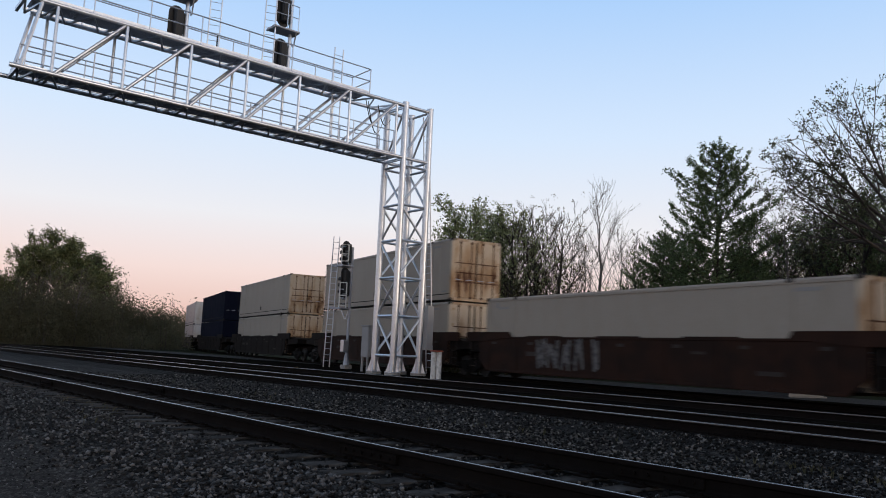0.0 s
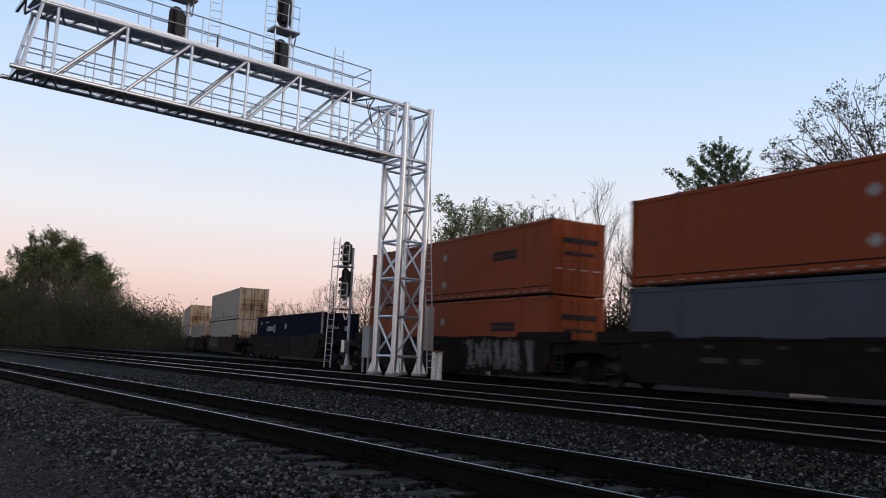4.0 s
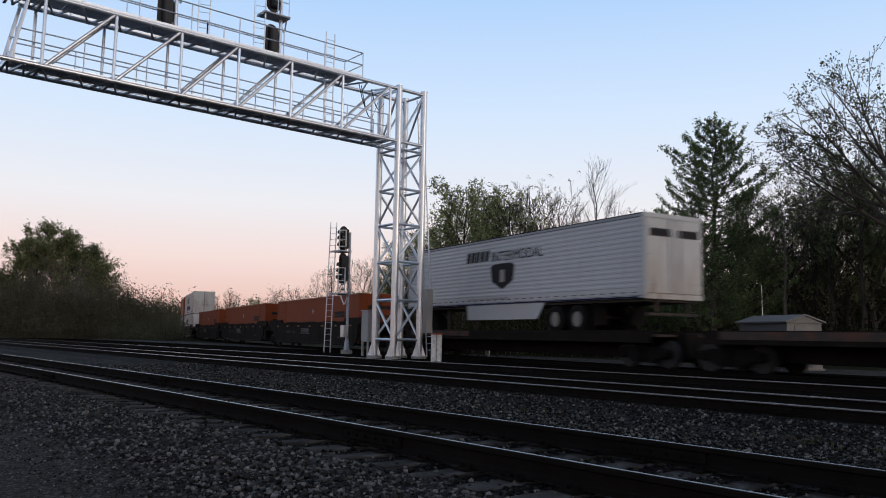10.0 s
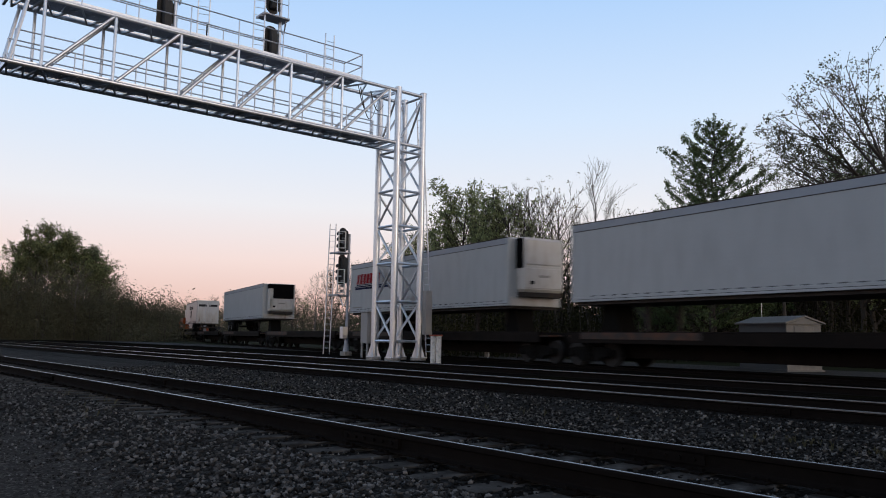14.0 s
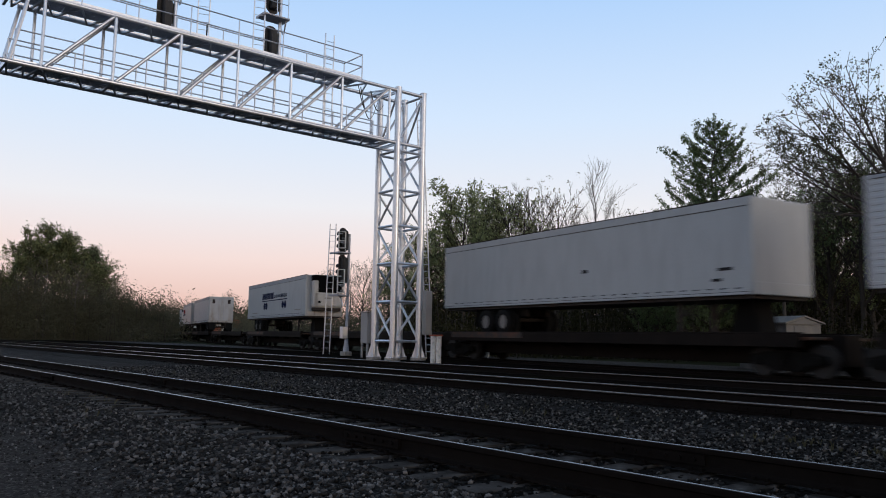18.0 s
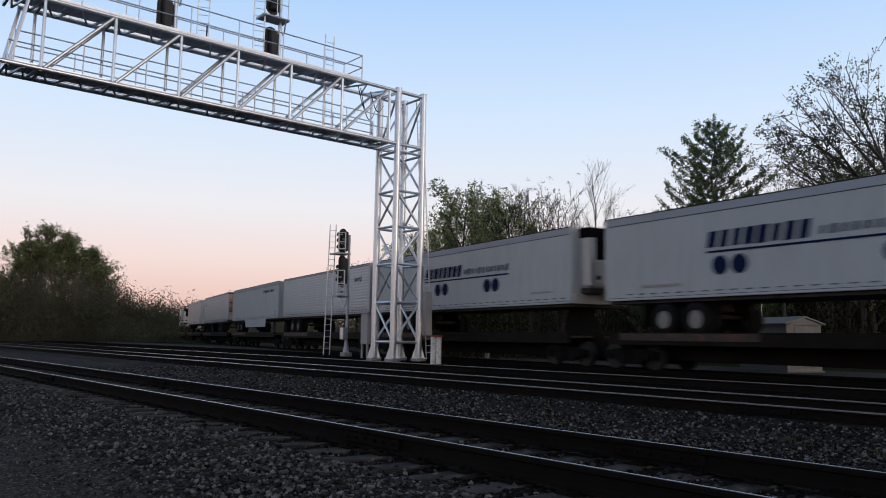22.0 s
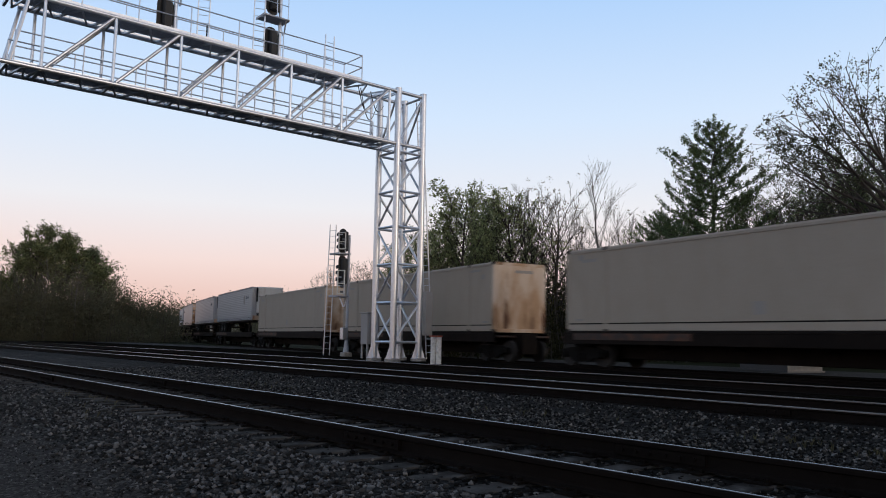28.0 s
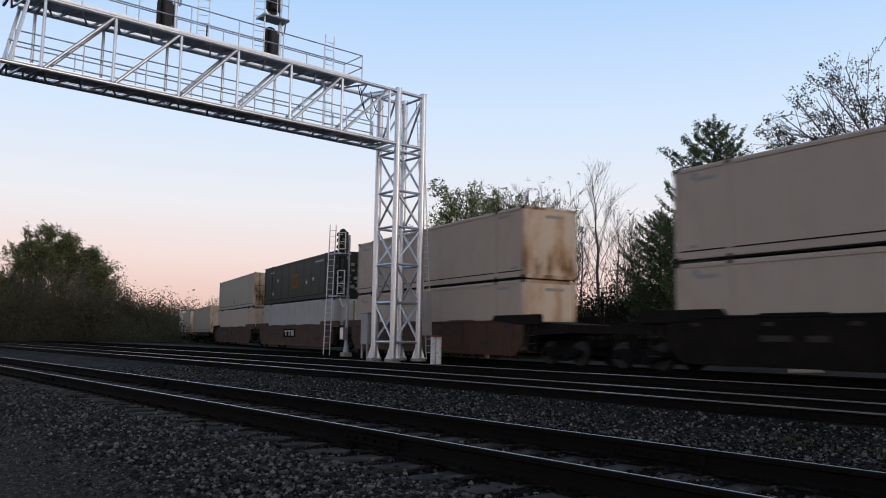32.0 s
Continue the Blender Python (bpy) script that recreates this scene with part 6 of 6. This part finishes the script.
def limbs(rng, height, kind):
    """Branch segments (a, b, radius a, radius b) and twig points of one tree standing at the origin."""
    seg, tips = [], []
    finest = 0.0055 if kind == "bare" else 0.009

    def shoot(p, d, length, r, depth, droop, wob=0.20, fork=0.7):
        steps = 4 if depth else 2
        q, way = p.copy(), d.copy()
        for k in range(steps):
            way = (way + Vector((rng.uniform(-1, 1), rng.uniform(-1, 1), rng.uniform(-0.6, 1.0) * droop)) * wob).normalized()
            e = q + way * (length / steps)
            r1 = r * (1 - 0.75 * (k + 1) / steps)
            seg.append((q.copy(), e.copy(), max(r * (1 - 0.75 * k / steps), finest * 1.2), max(r1, finest)))
            if depth <= 1:
                tips.append(((q + e) / 2, length / steps))
            q = e
            if depth and k:
                for _ in range(2):
                    side = Vector((rng.uniform(-1, 1), rng.uniform(-1, 1), rng.uniform(-0.3, 0.7)))
                    shoot(q, (way * 0.75 + side * fork).normalized(), length * rng.uniform(0.38, 0.62), r1 * 0.62, depth - 1, droop, wob, fork)
        tips.append((q, length / steps * 1.5))

    lean = Vector((rng.uniform(-0.06, 0.06), rng.uniform(-0.06, 0.06), 1))
    base_r = height * (0.012 if kind == "bare" else 0.016)
    n = 9
    prev = Vector((0, 0, -0.3))
    trunk = [prev]
    for k in range(1, n + 1):
        z = height * (0.99 if kind in ("cone", "conifer") else 0.62 if kind == "fan" else 0.92) * k / n
        trunk.append(Vector((lean.x * z + rng.uniform(-0.12, 0.12), lean.y * z + rng.uniform(-0.12, 0.12), z)))
    for k in range(n):
        r0, r1 = base_r * (1 - 0.92 * k / n), base_r * (1 - 0.92 * (k + 1) / n)
        seg.append((trunk[k], trunk[k + 1], r0, max(r1, 0.01)))

    def along(u):
        f = u * n
        k = min(int(f), n - 1)
        return trunk[k].lerp(trunk[k + 1], f - k)

    if kind == "conifer":
        # whorls of upswept branches, each clothed in needles along its whole length
        count = 116
        for i in range(count):
            u = 0.10 + 0.885 * (i / count) ** 0.92
            a = i * 2.4 + rng.uniform(-0.3, 0.3)
            ln = 3.35 * (1 - math.exp(-(1.0 - u) * height / 3.2)) * rng.uniform(0.66, 1.24) + 0.14
            p, out = along(u), Vector((math.cos(a), math.sin(a), 0))
            side = Vector((-math.sin(a), math.cos(a), 0))

            def at(w, p=p, out=out, ln=ln):
                return p + out * (ln * w) + Vector((0, 0, ln * (0.10 * w + 0.40 * w * w)))
            q = p
            for k in range(1, 6):
                e = at(k / 5)
                seg.append((q, e, 0.035 * (1.1 - k / 6), 0.035 * (1.0 - k / 6) + 0.006))
                q = e
            m = max(3, int(ln * 4.2))
            for k in range(m + 1):
                w = 0.22 + 0.80 * k / m
                tips.append((at(w), 0.05, (at(w) - at(w - 0.1)).normalized()))
                arm = side * ((1 if k % 2 else -1) * ln * 0.20 * (1.2 - w))
                tip = at(w) + arm + out * (arm.length * 0.5) + Vector((0, 0, arm.length * 0.35))
                seg.append((at(w), tip, 0.012, 0.008))
                tips.append((tip, 0.05, (tip - at(w)).normalized()))
        for k in range(14):
            tips.append((trunk[-1] + Vector((0.07 * math.cos(k * 2.4), 0.07 * math.sin(k * 2.4), -1.5 + 0.15 * k)), 0.05))
    elif kind == "cone":
        count = 64
        for i in range(count):
            u = 0.12 + 0.86 * i / count
            a = i * 2.4 + rng.uniform(-0.3, 0.3)
            ln = min(0.62 * (1.0 - u) * height, 0.24 * height) * rng.uniform(0.70, 1.12) + 0.10
            shoot(along(u), Vector((math.cos(a), math.sin(a), 0.36)).normalized(), ln, base_r * 0.30 * (1 - u * 0.6), 1, 1.0)
    elif kind == "bare":
        for i in range(19):
            u = 0.30 + 0.66 * i / 19
            a = i * 2.4 + rng.uniform(-0.4, 0.4)
            ln = height * 0.37 * (1.02 - 0.80 * u) * rng.uniform(0.75, 1.15)
            shoot(along(u), Vector((math.cos(a) * 0.48, math.sin(a) * 0.48, 1.0)).normalized(), ln, base_r * 0.24 * (1 - u * 0.5), 2 if i % 2 else 1, 1.0, 0.08, 0.40)
    elif kind == "fan":
        # long limbs that spread like a fan from a low fork and fill a dome with fine twigs
        hub, reach = along(0.80), height * 0.455

        def inside(p):
            v = p - hub
            return v.length < reach * (1 + 0.05 * math.sin(5 * v.x + 3 * v.z)) and v.z > -0.26 * height

        def grow(p, d, length, r, depth):
            steps = 7 if depth == 3 else 4
            q, way = p.copy(), d.copy()
            for k in range(steps):
                way = (way + Vector((rng.uniform(-1, 1), rng.uniform(-1, 1), rng.uniform(-0.5, 0.8))) * 0.13).normalized()
                e = q + way * (length / steps)
                if depth < 3 and not inside(e):
                    break
                ra, rb = r * (1 - 0.8 * k / steps), r * (1 - 0.8 * (k + 1) / steps)
                seg.append((q.copy(), e.copy(), max(ra, finest * 1.2), max(rb, finest)))
                if depth <= 1:
                    tips.append((e.copy(), 0.3 + 0.7 * (e - hub).length / reach))
                q = e
                if depth > 1 and k >= (2 if depth == 3 else 1):
                    for _ in range(2):
                        side = way.orthogonal().normalized()
                        side.rotate(Matrix.Rotation(rng.uniform(0, 6.28), 3, way))
                        grow(q, (way + side * rng.uniform(0.45, 0.85)).normalized(), length * (0.34 if depth == 3 else 0.5) * rng.uniform(0.7, 1.1), rb * 0.6, depth - 1)

        for i in range(26):
            a = i * 2.4 + rng.uniform(-0.3, 0.3)
            tilt = math.acos(1 - 0.98 * (i + 0.5) / 26)
            root = along(0.44 + 0.28 * ((i * 5) % 26) / 26)
            goal = hub + Vector((math.cos(a) * math.sin(tilt), math.sin(a) * math.sin(tilt), math.cos(tilt))) * (reach * rng.uniform(0.88, 0.98))
            grow(root, (goal - root).normalized(), (goal - root).length, base_r * 0.44, 3)
    else:
        count = 9 if kind == "broad" else 18
        for i in range(count):
            u = (0.28 if kind == "broad" else 0.18) + 0.68 * i / count
            a = i * 2.4 + rng.uniform(-0.5, 0.5)
            ln = height * (0.40 if kind == "broad" else 0.31) * (1.05 - 0.72 * u) * rng.uniform(0.75, 1.2)
            shoot(along(u), Vector((math.cos(a), math.sin(a), (0.75 if kind == "broad" else 1.25) + 0.5 * u)).normalized(), ln, base_r * (0.62 if kind == "broad" else 0.42) * (1 - u * 0.6), 3 if kind == "broad" else 2, 0.9, 0.16 if kind == "broad" else 0.12, 0.7 if kind == "broad" else 0.5)
    return seg, tips


def tree(kind, height, seed, leaves, size, leaf_mat, bark, label, spread=0.28):
    rng = random.Random(seed)
    nrng = np.random.default_rng(seed)
    seg, tips = limbs(rng, height, kind)
    t = thing("tree", label, "tree", "trees beyond the tracks")
    for name, some in (("trunk", seg[:9]), ("branching", seg[9:])):
        v, f = [], []
        for a, b, r0, r1 in some:
            n = 6 if r0 > 0.06 else 3
            d = (b - a).normalized()
            s = d.orthogonal().normalized()
            w = d.cross(s)
            i = len(v)
            for p, r in ((a, r0), (b, r1)):
                for k in range(n):
                    g = 2 * math.pi * k / n
                    v.append(tuple(p + s * (r * math.cos(g)) + w * (r * math.sin(g))))
            for k in range(n):
                j = (k + 1) % n
                f.append((i + k, i + j, i + n + j, i + n + k))
        me = bpy.data.meshes.new(name)
        me.from_pydata(v, [], f)
        me.materials.append(bark)
        me.update()
        ob = new(name, me)
        ob.parent = t
    if leaves:
        pts = np.array([tuple(p[0]) for p in tips])
        share = np.array([p[1] for p in tips])
        # leaves sit in tufts at the twig ends, so that sky shows between the tufts
        tuft = 20 if kind == "conifer" else 9
        index = nrng.choice(len(pts), leaves // tuft, p=share / share.sum())
        twig = pts[index] + nrng.normal(scale=spread, size=(len(index), 3))
        pick = np.repeat(twig, tuft, axis=0)
        needles = kind == "conifer"
        pick = pick + nrng.normal(scale=size * (0.85 if needles else 1.2), size=pick.shape)
        if needles:
            # upswept tufts, longer than wide
            along_twig = np.repeat(np.array([tuple((tips[k] + (Vector((0, 0, 1)),))[2]) for k in index]) * 0.8 + np.array([0, 0, 0.6]), tuft, axis=0)
            pick = pick + along_twig * nrng.uniform(-1.0, 4.5, (len(pick), 1)) * size
        quads("crown", pick, size, nrng, leaf_mat, t, long=1.6)
    return t


def plant(proto, mark, dist, scale, turn):
    x, y = spot(mark, dist)
    m = pose(x, y, ground_height(y) - 0.05, 0, 0, turn) @ Matrix.Scale(scale, 4)
    ob = copy_thing(proto, m)
    ob.scale = (scale, scale, scale)
    return ob


def build_trees():
    # unit-height patterns, each grown once
    P = {}
    P["ash"] = tree("upright", 12, 11, 9000, 0.10, M_leaf, M_bark, "leafy young deciduous tree with light green spring leaves", 0.20)
    P["maple"] = tree("upright", 12, 12, 3000, 0.09, M_leaf, M_bark, "slender deciduous tree with thin spring foliage", 0.20)
    P["twiggy"] = tree("upright", 12, 13, 1300, 0.07, M_leaf_brown, M_bark, "twiggy tree with few brownish buds", 0.25)
    P["cone"] = tree("cone", 13, 14, 16000, 0.13, M_leaf_dark, M_bark, "dense conical dark green tree", 0.11)
    P["conifer"] = tree("conifer", 13, 24, 66000, 0.062, M_leaf_dark, M_bark, "tall dark green tree with upswept tufted branches", 0.04)
    P["bare"] = tree("bare", 14, 15, 0, 0.1, M_leaf, M_bark_pale, "bare pale-barked tree with upright branches")
    P["thin"] = tree("bare", 12, 16, 400, 0.07, M_leaf_brown, M_bark_pale, "thin bare sapling with pale bark")
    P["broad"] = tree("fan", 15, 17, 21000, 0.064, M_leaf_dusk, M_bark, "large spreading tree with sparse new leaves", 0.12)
    P["broad_two"] = tree("broad", 15, 18, 9000, 0.10, M_leaf_dark, M_bark, "spreading tree with open dark green crown", 0.25)
    P["oak"] = tree("broad", 15, 19, 15000, 0.165, M_leaf_olive, M_bark, "full-crowned dark green tree", 0.30)
    size = {"ash": 12, "maple": 12, "twiggy": 12, "cone": 13, "conifer": 13.3, "bare": 14, "thin": 12, "broad": 15, "broad_two": 15, "oak": 15}
    rng = random.Random(3)
    rows = [("maple", 742, 54, 8.6), ("ash", 778, 56, 9.5), ("ash", 822, 52, 11.3), ("ash", 848, 57, 11.2), ("ash", 884, 60, 12.2), ("maple", 905, 56, 11.4), ("maple", 932, 58, 11.4),
            ("twiggy", 948, 60, 12.6), ("twiggy", 985, 57, 12.0), ("thin", 1005, 62, 11.2), ("thin", 1034, 63, 10.6), ("bare", 1068, 60, 15.0), ("thin", 1098, 64, 12.0), ("thin", 1118, 64, 11.0), ("maple", 1130, 52, 8.6),
            ("conifer", 1160, 50, 9.0), ("conifer", 1256, 46, 13.5), ("cone", 1315, 52, 8.6), ("conifer", 1205, 55, 9.6), ("twiggy", 1335, 52, 10.6), ("broad_two", 1375, 56, 10.0), ("thin", 1390, 50, 11.0), ("twiggy", 1470, 52, 11.5), ("twiggy", 1440, 54, 10.5),
            ("broad", 1622, 42, 16.0), ("broad_two", 1530, 50, 11.5), ("maple", 1405, 55, 9.8), ("maple", 1452, 57, 11.0), ("maple", 1425, 60, 10.4), ("ash", 1500, 55, 11.6), ("maple", 1548, 53, 11.6), ("ash", 1580, 52, 10.8), ("ash", 1690, 50, 12), ("cone", 1800, 48, 12), ("ash", 1920, 50, 12),
            # stand between the diverging tracks
            ("oak", 96, 116, 13.9), ("oak", 64, 112, 12.2), ("ash", 40, 118, 11.5), ("oak", 134, 122, 12.6), ("broad_two", 158, 118, 12.0), ("ash", 178, 116, 10.6), ("thin", 138, 103, 9.5), ("thin", 84, 104, 10.0), ("ash", 12, 112, 8.2), ("oak", -34, 112, 7.6), ("thin", 36, 104, 7.5),
            ("maple", 200, 122, 8.2), ("twiggy", 192, 116, 9.0), ("ash", -80, 110, 12), ("oak", -150, 108, 13), ("maple", 225, 124, 6.8),
            # thin trees beyond the curve
            ("twiggy", 490, 150, 9.5), ("twiggy", 520, 155, 9.8), ("thin", 560, 140, 12.0), ("twiggy", 590, 135, 12.8), ("thin", 620, 130, 13.0), ("twiggy", 645, 125, 12.6), ("thin", 660, 110, 12.4), ("maple", 690, 100, 11.6), ("ash", 715, 80, 10.5),
            ("maple", 540, 160, 9.0), ("twiggy", 410, 250, 14.0), ("twiggy", 380, 262, 13.0), ("ash", 455, 230, 11.0)]
    for kind, mark, dist, h in rows:
        plant(P[kind], mark, dist, h / size[kind] * rng.uniform(0.99, 1.03) * (1.03 if 735 < mark < 960 else 1.0), rng.uniform(0, 360))
    for ob in P.values():
        for c in list(ob.children):
            bpy.data.objects.remove(c)
        bpy.data.objects.remove(ob)


def brush(name, label, beds, seed, mat, size, per_m3=5.0):
    """Undergrowth: clumps of small leaves and stems filling low beds (mark, distance, radius, height)."""
    rng = np.random.default_rng(seed)
    pts, stems = [], Shape()
    for mark, dist, rad, h in beds:
        cx, cy = spot(mark, dist)
        gz = ground_height(cy)
        n = int(per_m3 * rad * rad * h * 2.2)
        u = rng.normal(size=(n, 3))
        u /= np.linalg.norm(u, axis=1)[:, None]
        r = rng.uniform(0.45, 1.0, n) ** 0.6
        lump = 1 + 0.35 * np.sin(u[:, 0] * 5 + cx) * np.cos(u[:, 1] * 4 + cy)
        p = u * (r * lump)[:, None] * np.array([rad, rad, h])
        p[:, 2] = abs(p[:, 2])
        pts.append(p + np.array([cx, cy, gz]))
        for _ in range(max(2, int(rad * 1.6))):
            a, q = rng.uniform(0, 6.28), rng.uniform(0, rad * 0.8)
            b = (cx + math.cos(a) * q, cy + math.sin(a) * q, gz - 0.1)
            stems.tube(b, (b[0] + rng.uniform(-0.5, 0.5), b[1] + rng.uniform(-0.5, 0.5), gz + h * rng.uniform(0.6, 1.15)), 0.035, 0.012, n=4, caps=False)
    t = thing(name, label, "undergrowth", kind="stuff")
    quads("foliage", np.concatenate(pts), size, rng, mat, t)
    part("stems", stems, M_bark, t)
    return t


def build_brush():
    rng = random.Random(8)
    beds, back = [], []
    for mark in range(735, 1700, 14):
        for d, h in ((64, 6.4 if mark < 1000 else 4.6 if mark < 1110 else 6.4), (70, 7.0 if mark < 1000 else 5.0 if mark < 1110 else 7.0), (77, 7.6 if mark < 1000 else 5.8), (84, 8.2 if mark < 1000 else 6.4)):
            back.append((mark + rng.uniform(-8, 8), d + rng.uniform(-2, 2), rng.uniform(1.8, 2.8), h * rng.uniform(0.7, 1.1)))
        for d, h in ((44, 1.6), (50, 2.8), (57, 4.0 if mark < 1100 else 4.6)):
            if mark > 1350 and d < 50 and h < 3:
                d = 40
            beds.append((mark + rng.uniform(-8, 8), d + rng.uniform(-2, 2), rng.uniform(1.3, 2.3), h * rng.uniform(0.6, 1.2)))
    brush("undergrowth", "dense undergrowth and saplings beneath the trees, canopy shade in the leaf colour", beds, 31, M_brush, 0.11, 11.0)
    brush("woodland_edge", "tangle of bushes and saplings behind the trees, shade in the leaf colour", back, 36, M_brush, 0.17, 5.5)
    tall = [(mark + rng.uniform(-8, 8), 62 + rng.uniform(-3, 10), rng.uniform(1.6, 2.6), rng.uniform(7.5, 10.8)) for mark in range(1345, 1720, 9)]
    tall += [(mark + rng.uniform(-8, 8), 63 + rng.uniform(-3, 8), rng.uniform(1.4, 2.2), rng.uniform(6.0, 8.2)) for mark in range(1130, 1345, 14)]
    tall += [(mark + rng.uniform(-6, 6), 53 + rng.uniform(-2, 4), rng.uniform(1.1, 1.8), rng.uniform(4.2, 7.2)) for mark in range(745, 1000, 9)]
    brush("saplings", "brownish-green saplings filling the wood behind the trees", tall, 41, M_sapling, 0.13, 6.5)
    beds = []
    for mark in range(-160, 306, 9):
        top = 8.3 if 20 < mark < 180 else 6.6 if mark <= 20 else 7.5 - (mark - 180) * 0.0125
        for d in (104, 110, 117):
            if mark > 235 and d > 106:
                continue
            beds.append((mark + rng.uniform(-6, 6), d + rng.uniform(-2, 2), rng.uniform(2.0, 3.6), top * rng.uniform(0.55, 1.0)))
    for mark in range(200, 310, 10):
        beds.append((mark, 100 + rng.uniform(-3, 2), 1.6, rng.uniform(1.5, 3.0)))
    brush("thicket", "dark leafy thicket between the diverging tracks", beds, 32, M_thicket, 0.12, 20.0)
    beds = []
    for mark in range(230, 500, 8):
        beds.append((mark + rng.uniform(-5, 5), 300 + rng.uniform(-15, 30), rng.uniform(5, 9), rng.uniform(10, 13.5)))
    near = []
    for mark in range(400, 740, 7):
        d = 190 - (mark - 440) * 0.25
        near.append((mark + rng.uniform(-5, 5), d + rng.uniform(-5, 8), rng.uniform(2.5, 4), rng.uniform(5.0, 9.0)))
        near.append((mark + rng.uniform(-5, 5), d * 0.92 + rng.uniform(-5, 5), rng.uniform(2.0, 3.0), rng.uniform(2.0, 4.0)))
    brush("bushes", "brownish bushes along the curve of the far track", near, 35, M_thicket, 0.18, 4.5)
    for mark in range(-900, -100, 30):
        beds.append((mark, 240 + rng.uniform(-15, 30), 8, rng.uniform(10, 14)))
    brush("far_woods", "distant dark wooded skyline", beds, 33, M_thicket, 0.38, 0.9)


build_trees()
build_brush()


def build_stones():
    """Loose ballast stones lying on the gravel around the near tracks."""
    rng = np.random.default_rng(12)
    n = 98000
    d = 2.2 + 26 * rng.uniform(0, 1, n) ** 1.9
    a = np.radians(VIEW) - np.arctan((rng.uniform(-60, 1640, n) - 784) / 1401.6)
    x, y = -np.sin(a) * d, np.cos(a) * d
    keep = (y > 1.5) & (y < 10.9) & (x > -34)
    for c in (4.336, 5.836):
        keep &= abs(y - c) > 0.11
    beside = np.abs((x + 150 + 0.275) % 0.55 - 0.275) < 0.135      # few stones lie on top of the ties
    keep &= ~(beside & (abs(y - 5.086) < 1.33) & (rng.uniform(0, 1, n) < 0.72))
    inside = (y > 3.75) & (y < 6.45)
    keep &= ~inside | (rng.uniform(0, 1, n) < 0.35)
    keep &= ~((y < 2.8) & (rng.uniform(0, 1, n) < np.minimum((2.8 - y) * 0.9, 0.62)))
    x, y = x[keep], y[keep]
    n = len(x)
    z = np.interp(y, [p[0] for p in PROFILE], [p[1] for p in PROFILE]) + rng.uniform(0.0, 0.02, n)
    r = (0.013 + 0.021 * rng.uniform(0, 1, n) ** 1.8) * np.clip(0.35 + (y - 1.6) * 0.7, 0.35, 1.0)
    octa = np.array([(1, 0, 0), (0, 1, 0), (-1, 0, 0), (0, -1, 0), (0, 0, 1), (0, 0, -1)], float)
    tri = np.array([(0, 1, 4), (1, 2, 4), (2, 3, 4), (3, 0, 4), (1, 0, 5), (2, 1, 5), (3, 2, 5), (0, 3, 5)])
    q = rng.normal(size=(n, 4))
    q /= np.linalg.norm(q, axis=1)[:, None]
    w, i, j, k = q.T
    rot = np.stack([1 - 2 * (j * j + k * k), 2 * (i * j - k * w), 2 * (i * k + j * w), 2 * (i * j + k * w), 1 - 2 * (i * i + k * k), 2 * (j * k - i * w), 2 * (i * k - j * w), 2 * (j * k + i * w), 1 - 2 * (i * i + j * j)], 1).reshape(n, 3, 3)
    v = octa[None] * rng.uniform(0.6, 1.35, (n, 6, 1)) * r[:, None, None]
    v = np.einsum("nab,nkb->nka", rot, v)
    v[:, :, 2] *= 0.8
    v += np.stack([x, y, z], 1)[:, None, :]
    for name, label, mat, side in (("loose_ballast", "loose grey crushed stones scattered over the ballast", M_stone, y >= 3.75), ("path_gravel", "pale grey crushed stones beside the cinder path", M_stone_pale, y < 3.75)):
        w = v[side]
        f = (tri[None] + 6 * np.arange(len(w))[:, None, None]).reshape(-1)
        me = bpy.data.meshes.new(name)
        me.vertices.add(6 * len(w))
        me.vertices.foreach_set("co", w.ravel())
        me.loops.add(len(f))
        me.loops.foreach_set("vertex_index", f.astype(np.int32))
        me.polygons.add(len(f) // 3)
        me.polygons.foreach_set("loop_start", np.arange(0, len(f), 3, dtype=np.int32))
        me.materials.append(mat)
        me.update(calc_edges=True)
        tagged(new(name, me), label, "gravel", kind="stuff")


build_stones()


def build_grass():
    """A few tufts of dry grass and weeds between and beside the near tracks."""
    rng = np.random.default_rng(77)
    s = Shape()
    for cx, cy, n, r in [(-13.6, 4.0, 26, 0.8), (-11.5, 3.5, 20, 0.7), (-3.6, 8.6, 30, 0.5), (-4.4, 8.9, 16, 0.4), (-16, 8.4, 20, 1.2), (-22, 8.7, 20, 1.5), (-9, 8.8, 14, 0.9), (-60, 15.4, 60, 9), (-40, 15.3, 40, 6), (-30, 17.8, 30, 5)]:
        for _ in range(n):
            x, y = cx + rng.normal() * r, cy + rng.normal() * r * 0.25
            z = ground_height(y) - 0.01
            for _ in range(4):
                h, a = rng.uniform(0.03, 0.11), rng.uniform(0, 6.28)
                dx, dy = math.cos(a) * h * 0.5, math.sin(a) * h * 0.5
                w = 0.006
                s.face([(x - w, y, z), (x + w, y, z), (x + dx * 0.5 + w * 0.7, y + dy * 0.5, z + h * 0.7), (x + dx, y + dy, z + h), (x + dx * 0.5 - w * 0.7, y + dy * 0.5, z + h * 0.7)])
    tagged(part("grass_tufts", s, M_grass), "sparse dry grass tufts in the ballast", "grass", kind="stuff")


build_grass()


# ---------------------------------------------------------------- movement
def motions():
    """The train rolls along its track at an even speed."""
    for ob, s0, half, z in CONSIST:
        walk(ob, [(t, car_pose(s0 + SPEED * t, min(half, 7.0), z)) for t in range(0, 33)])


motions()
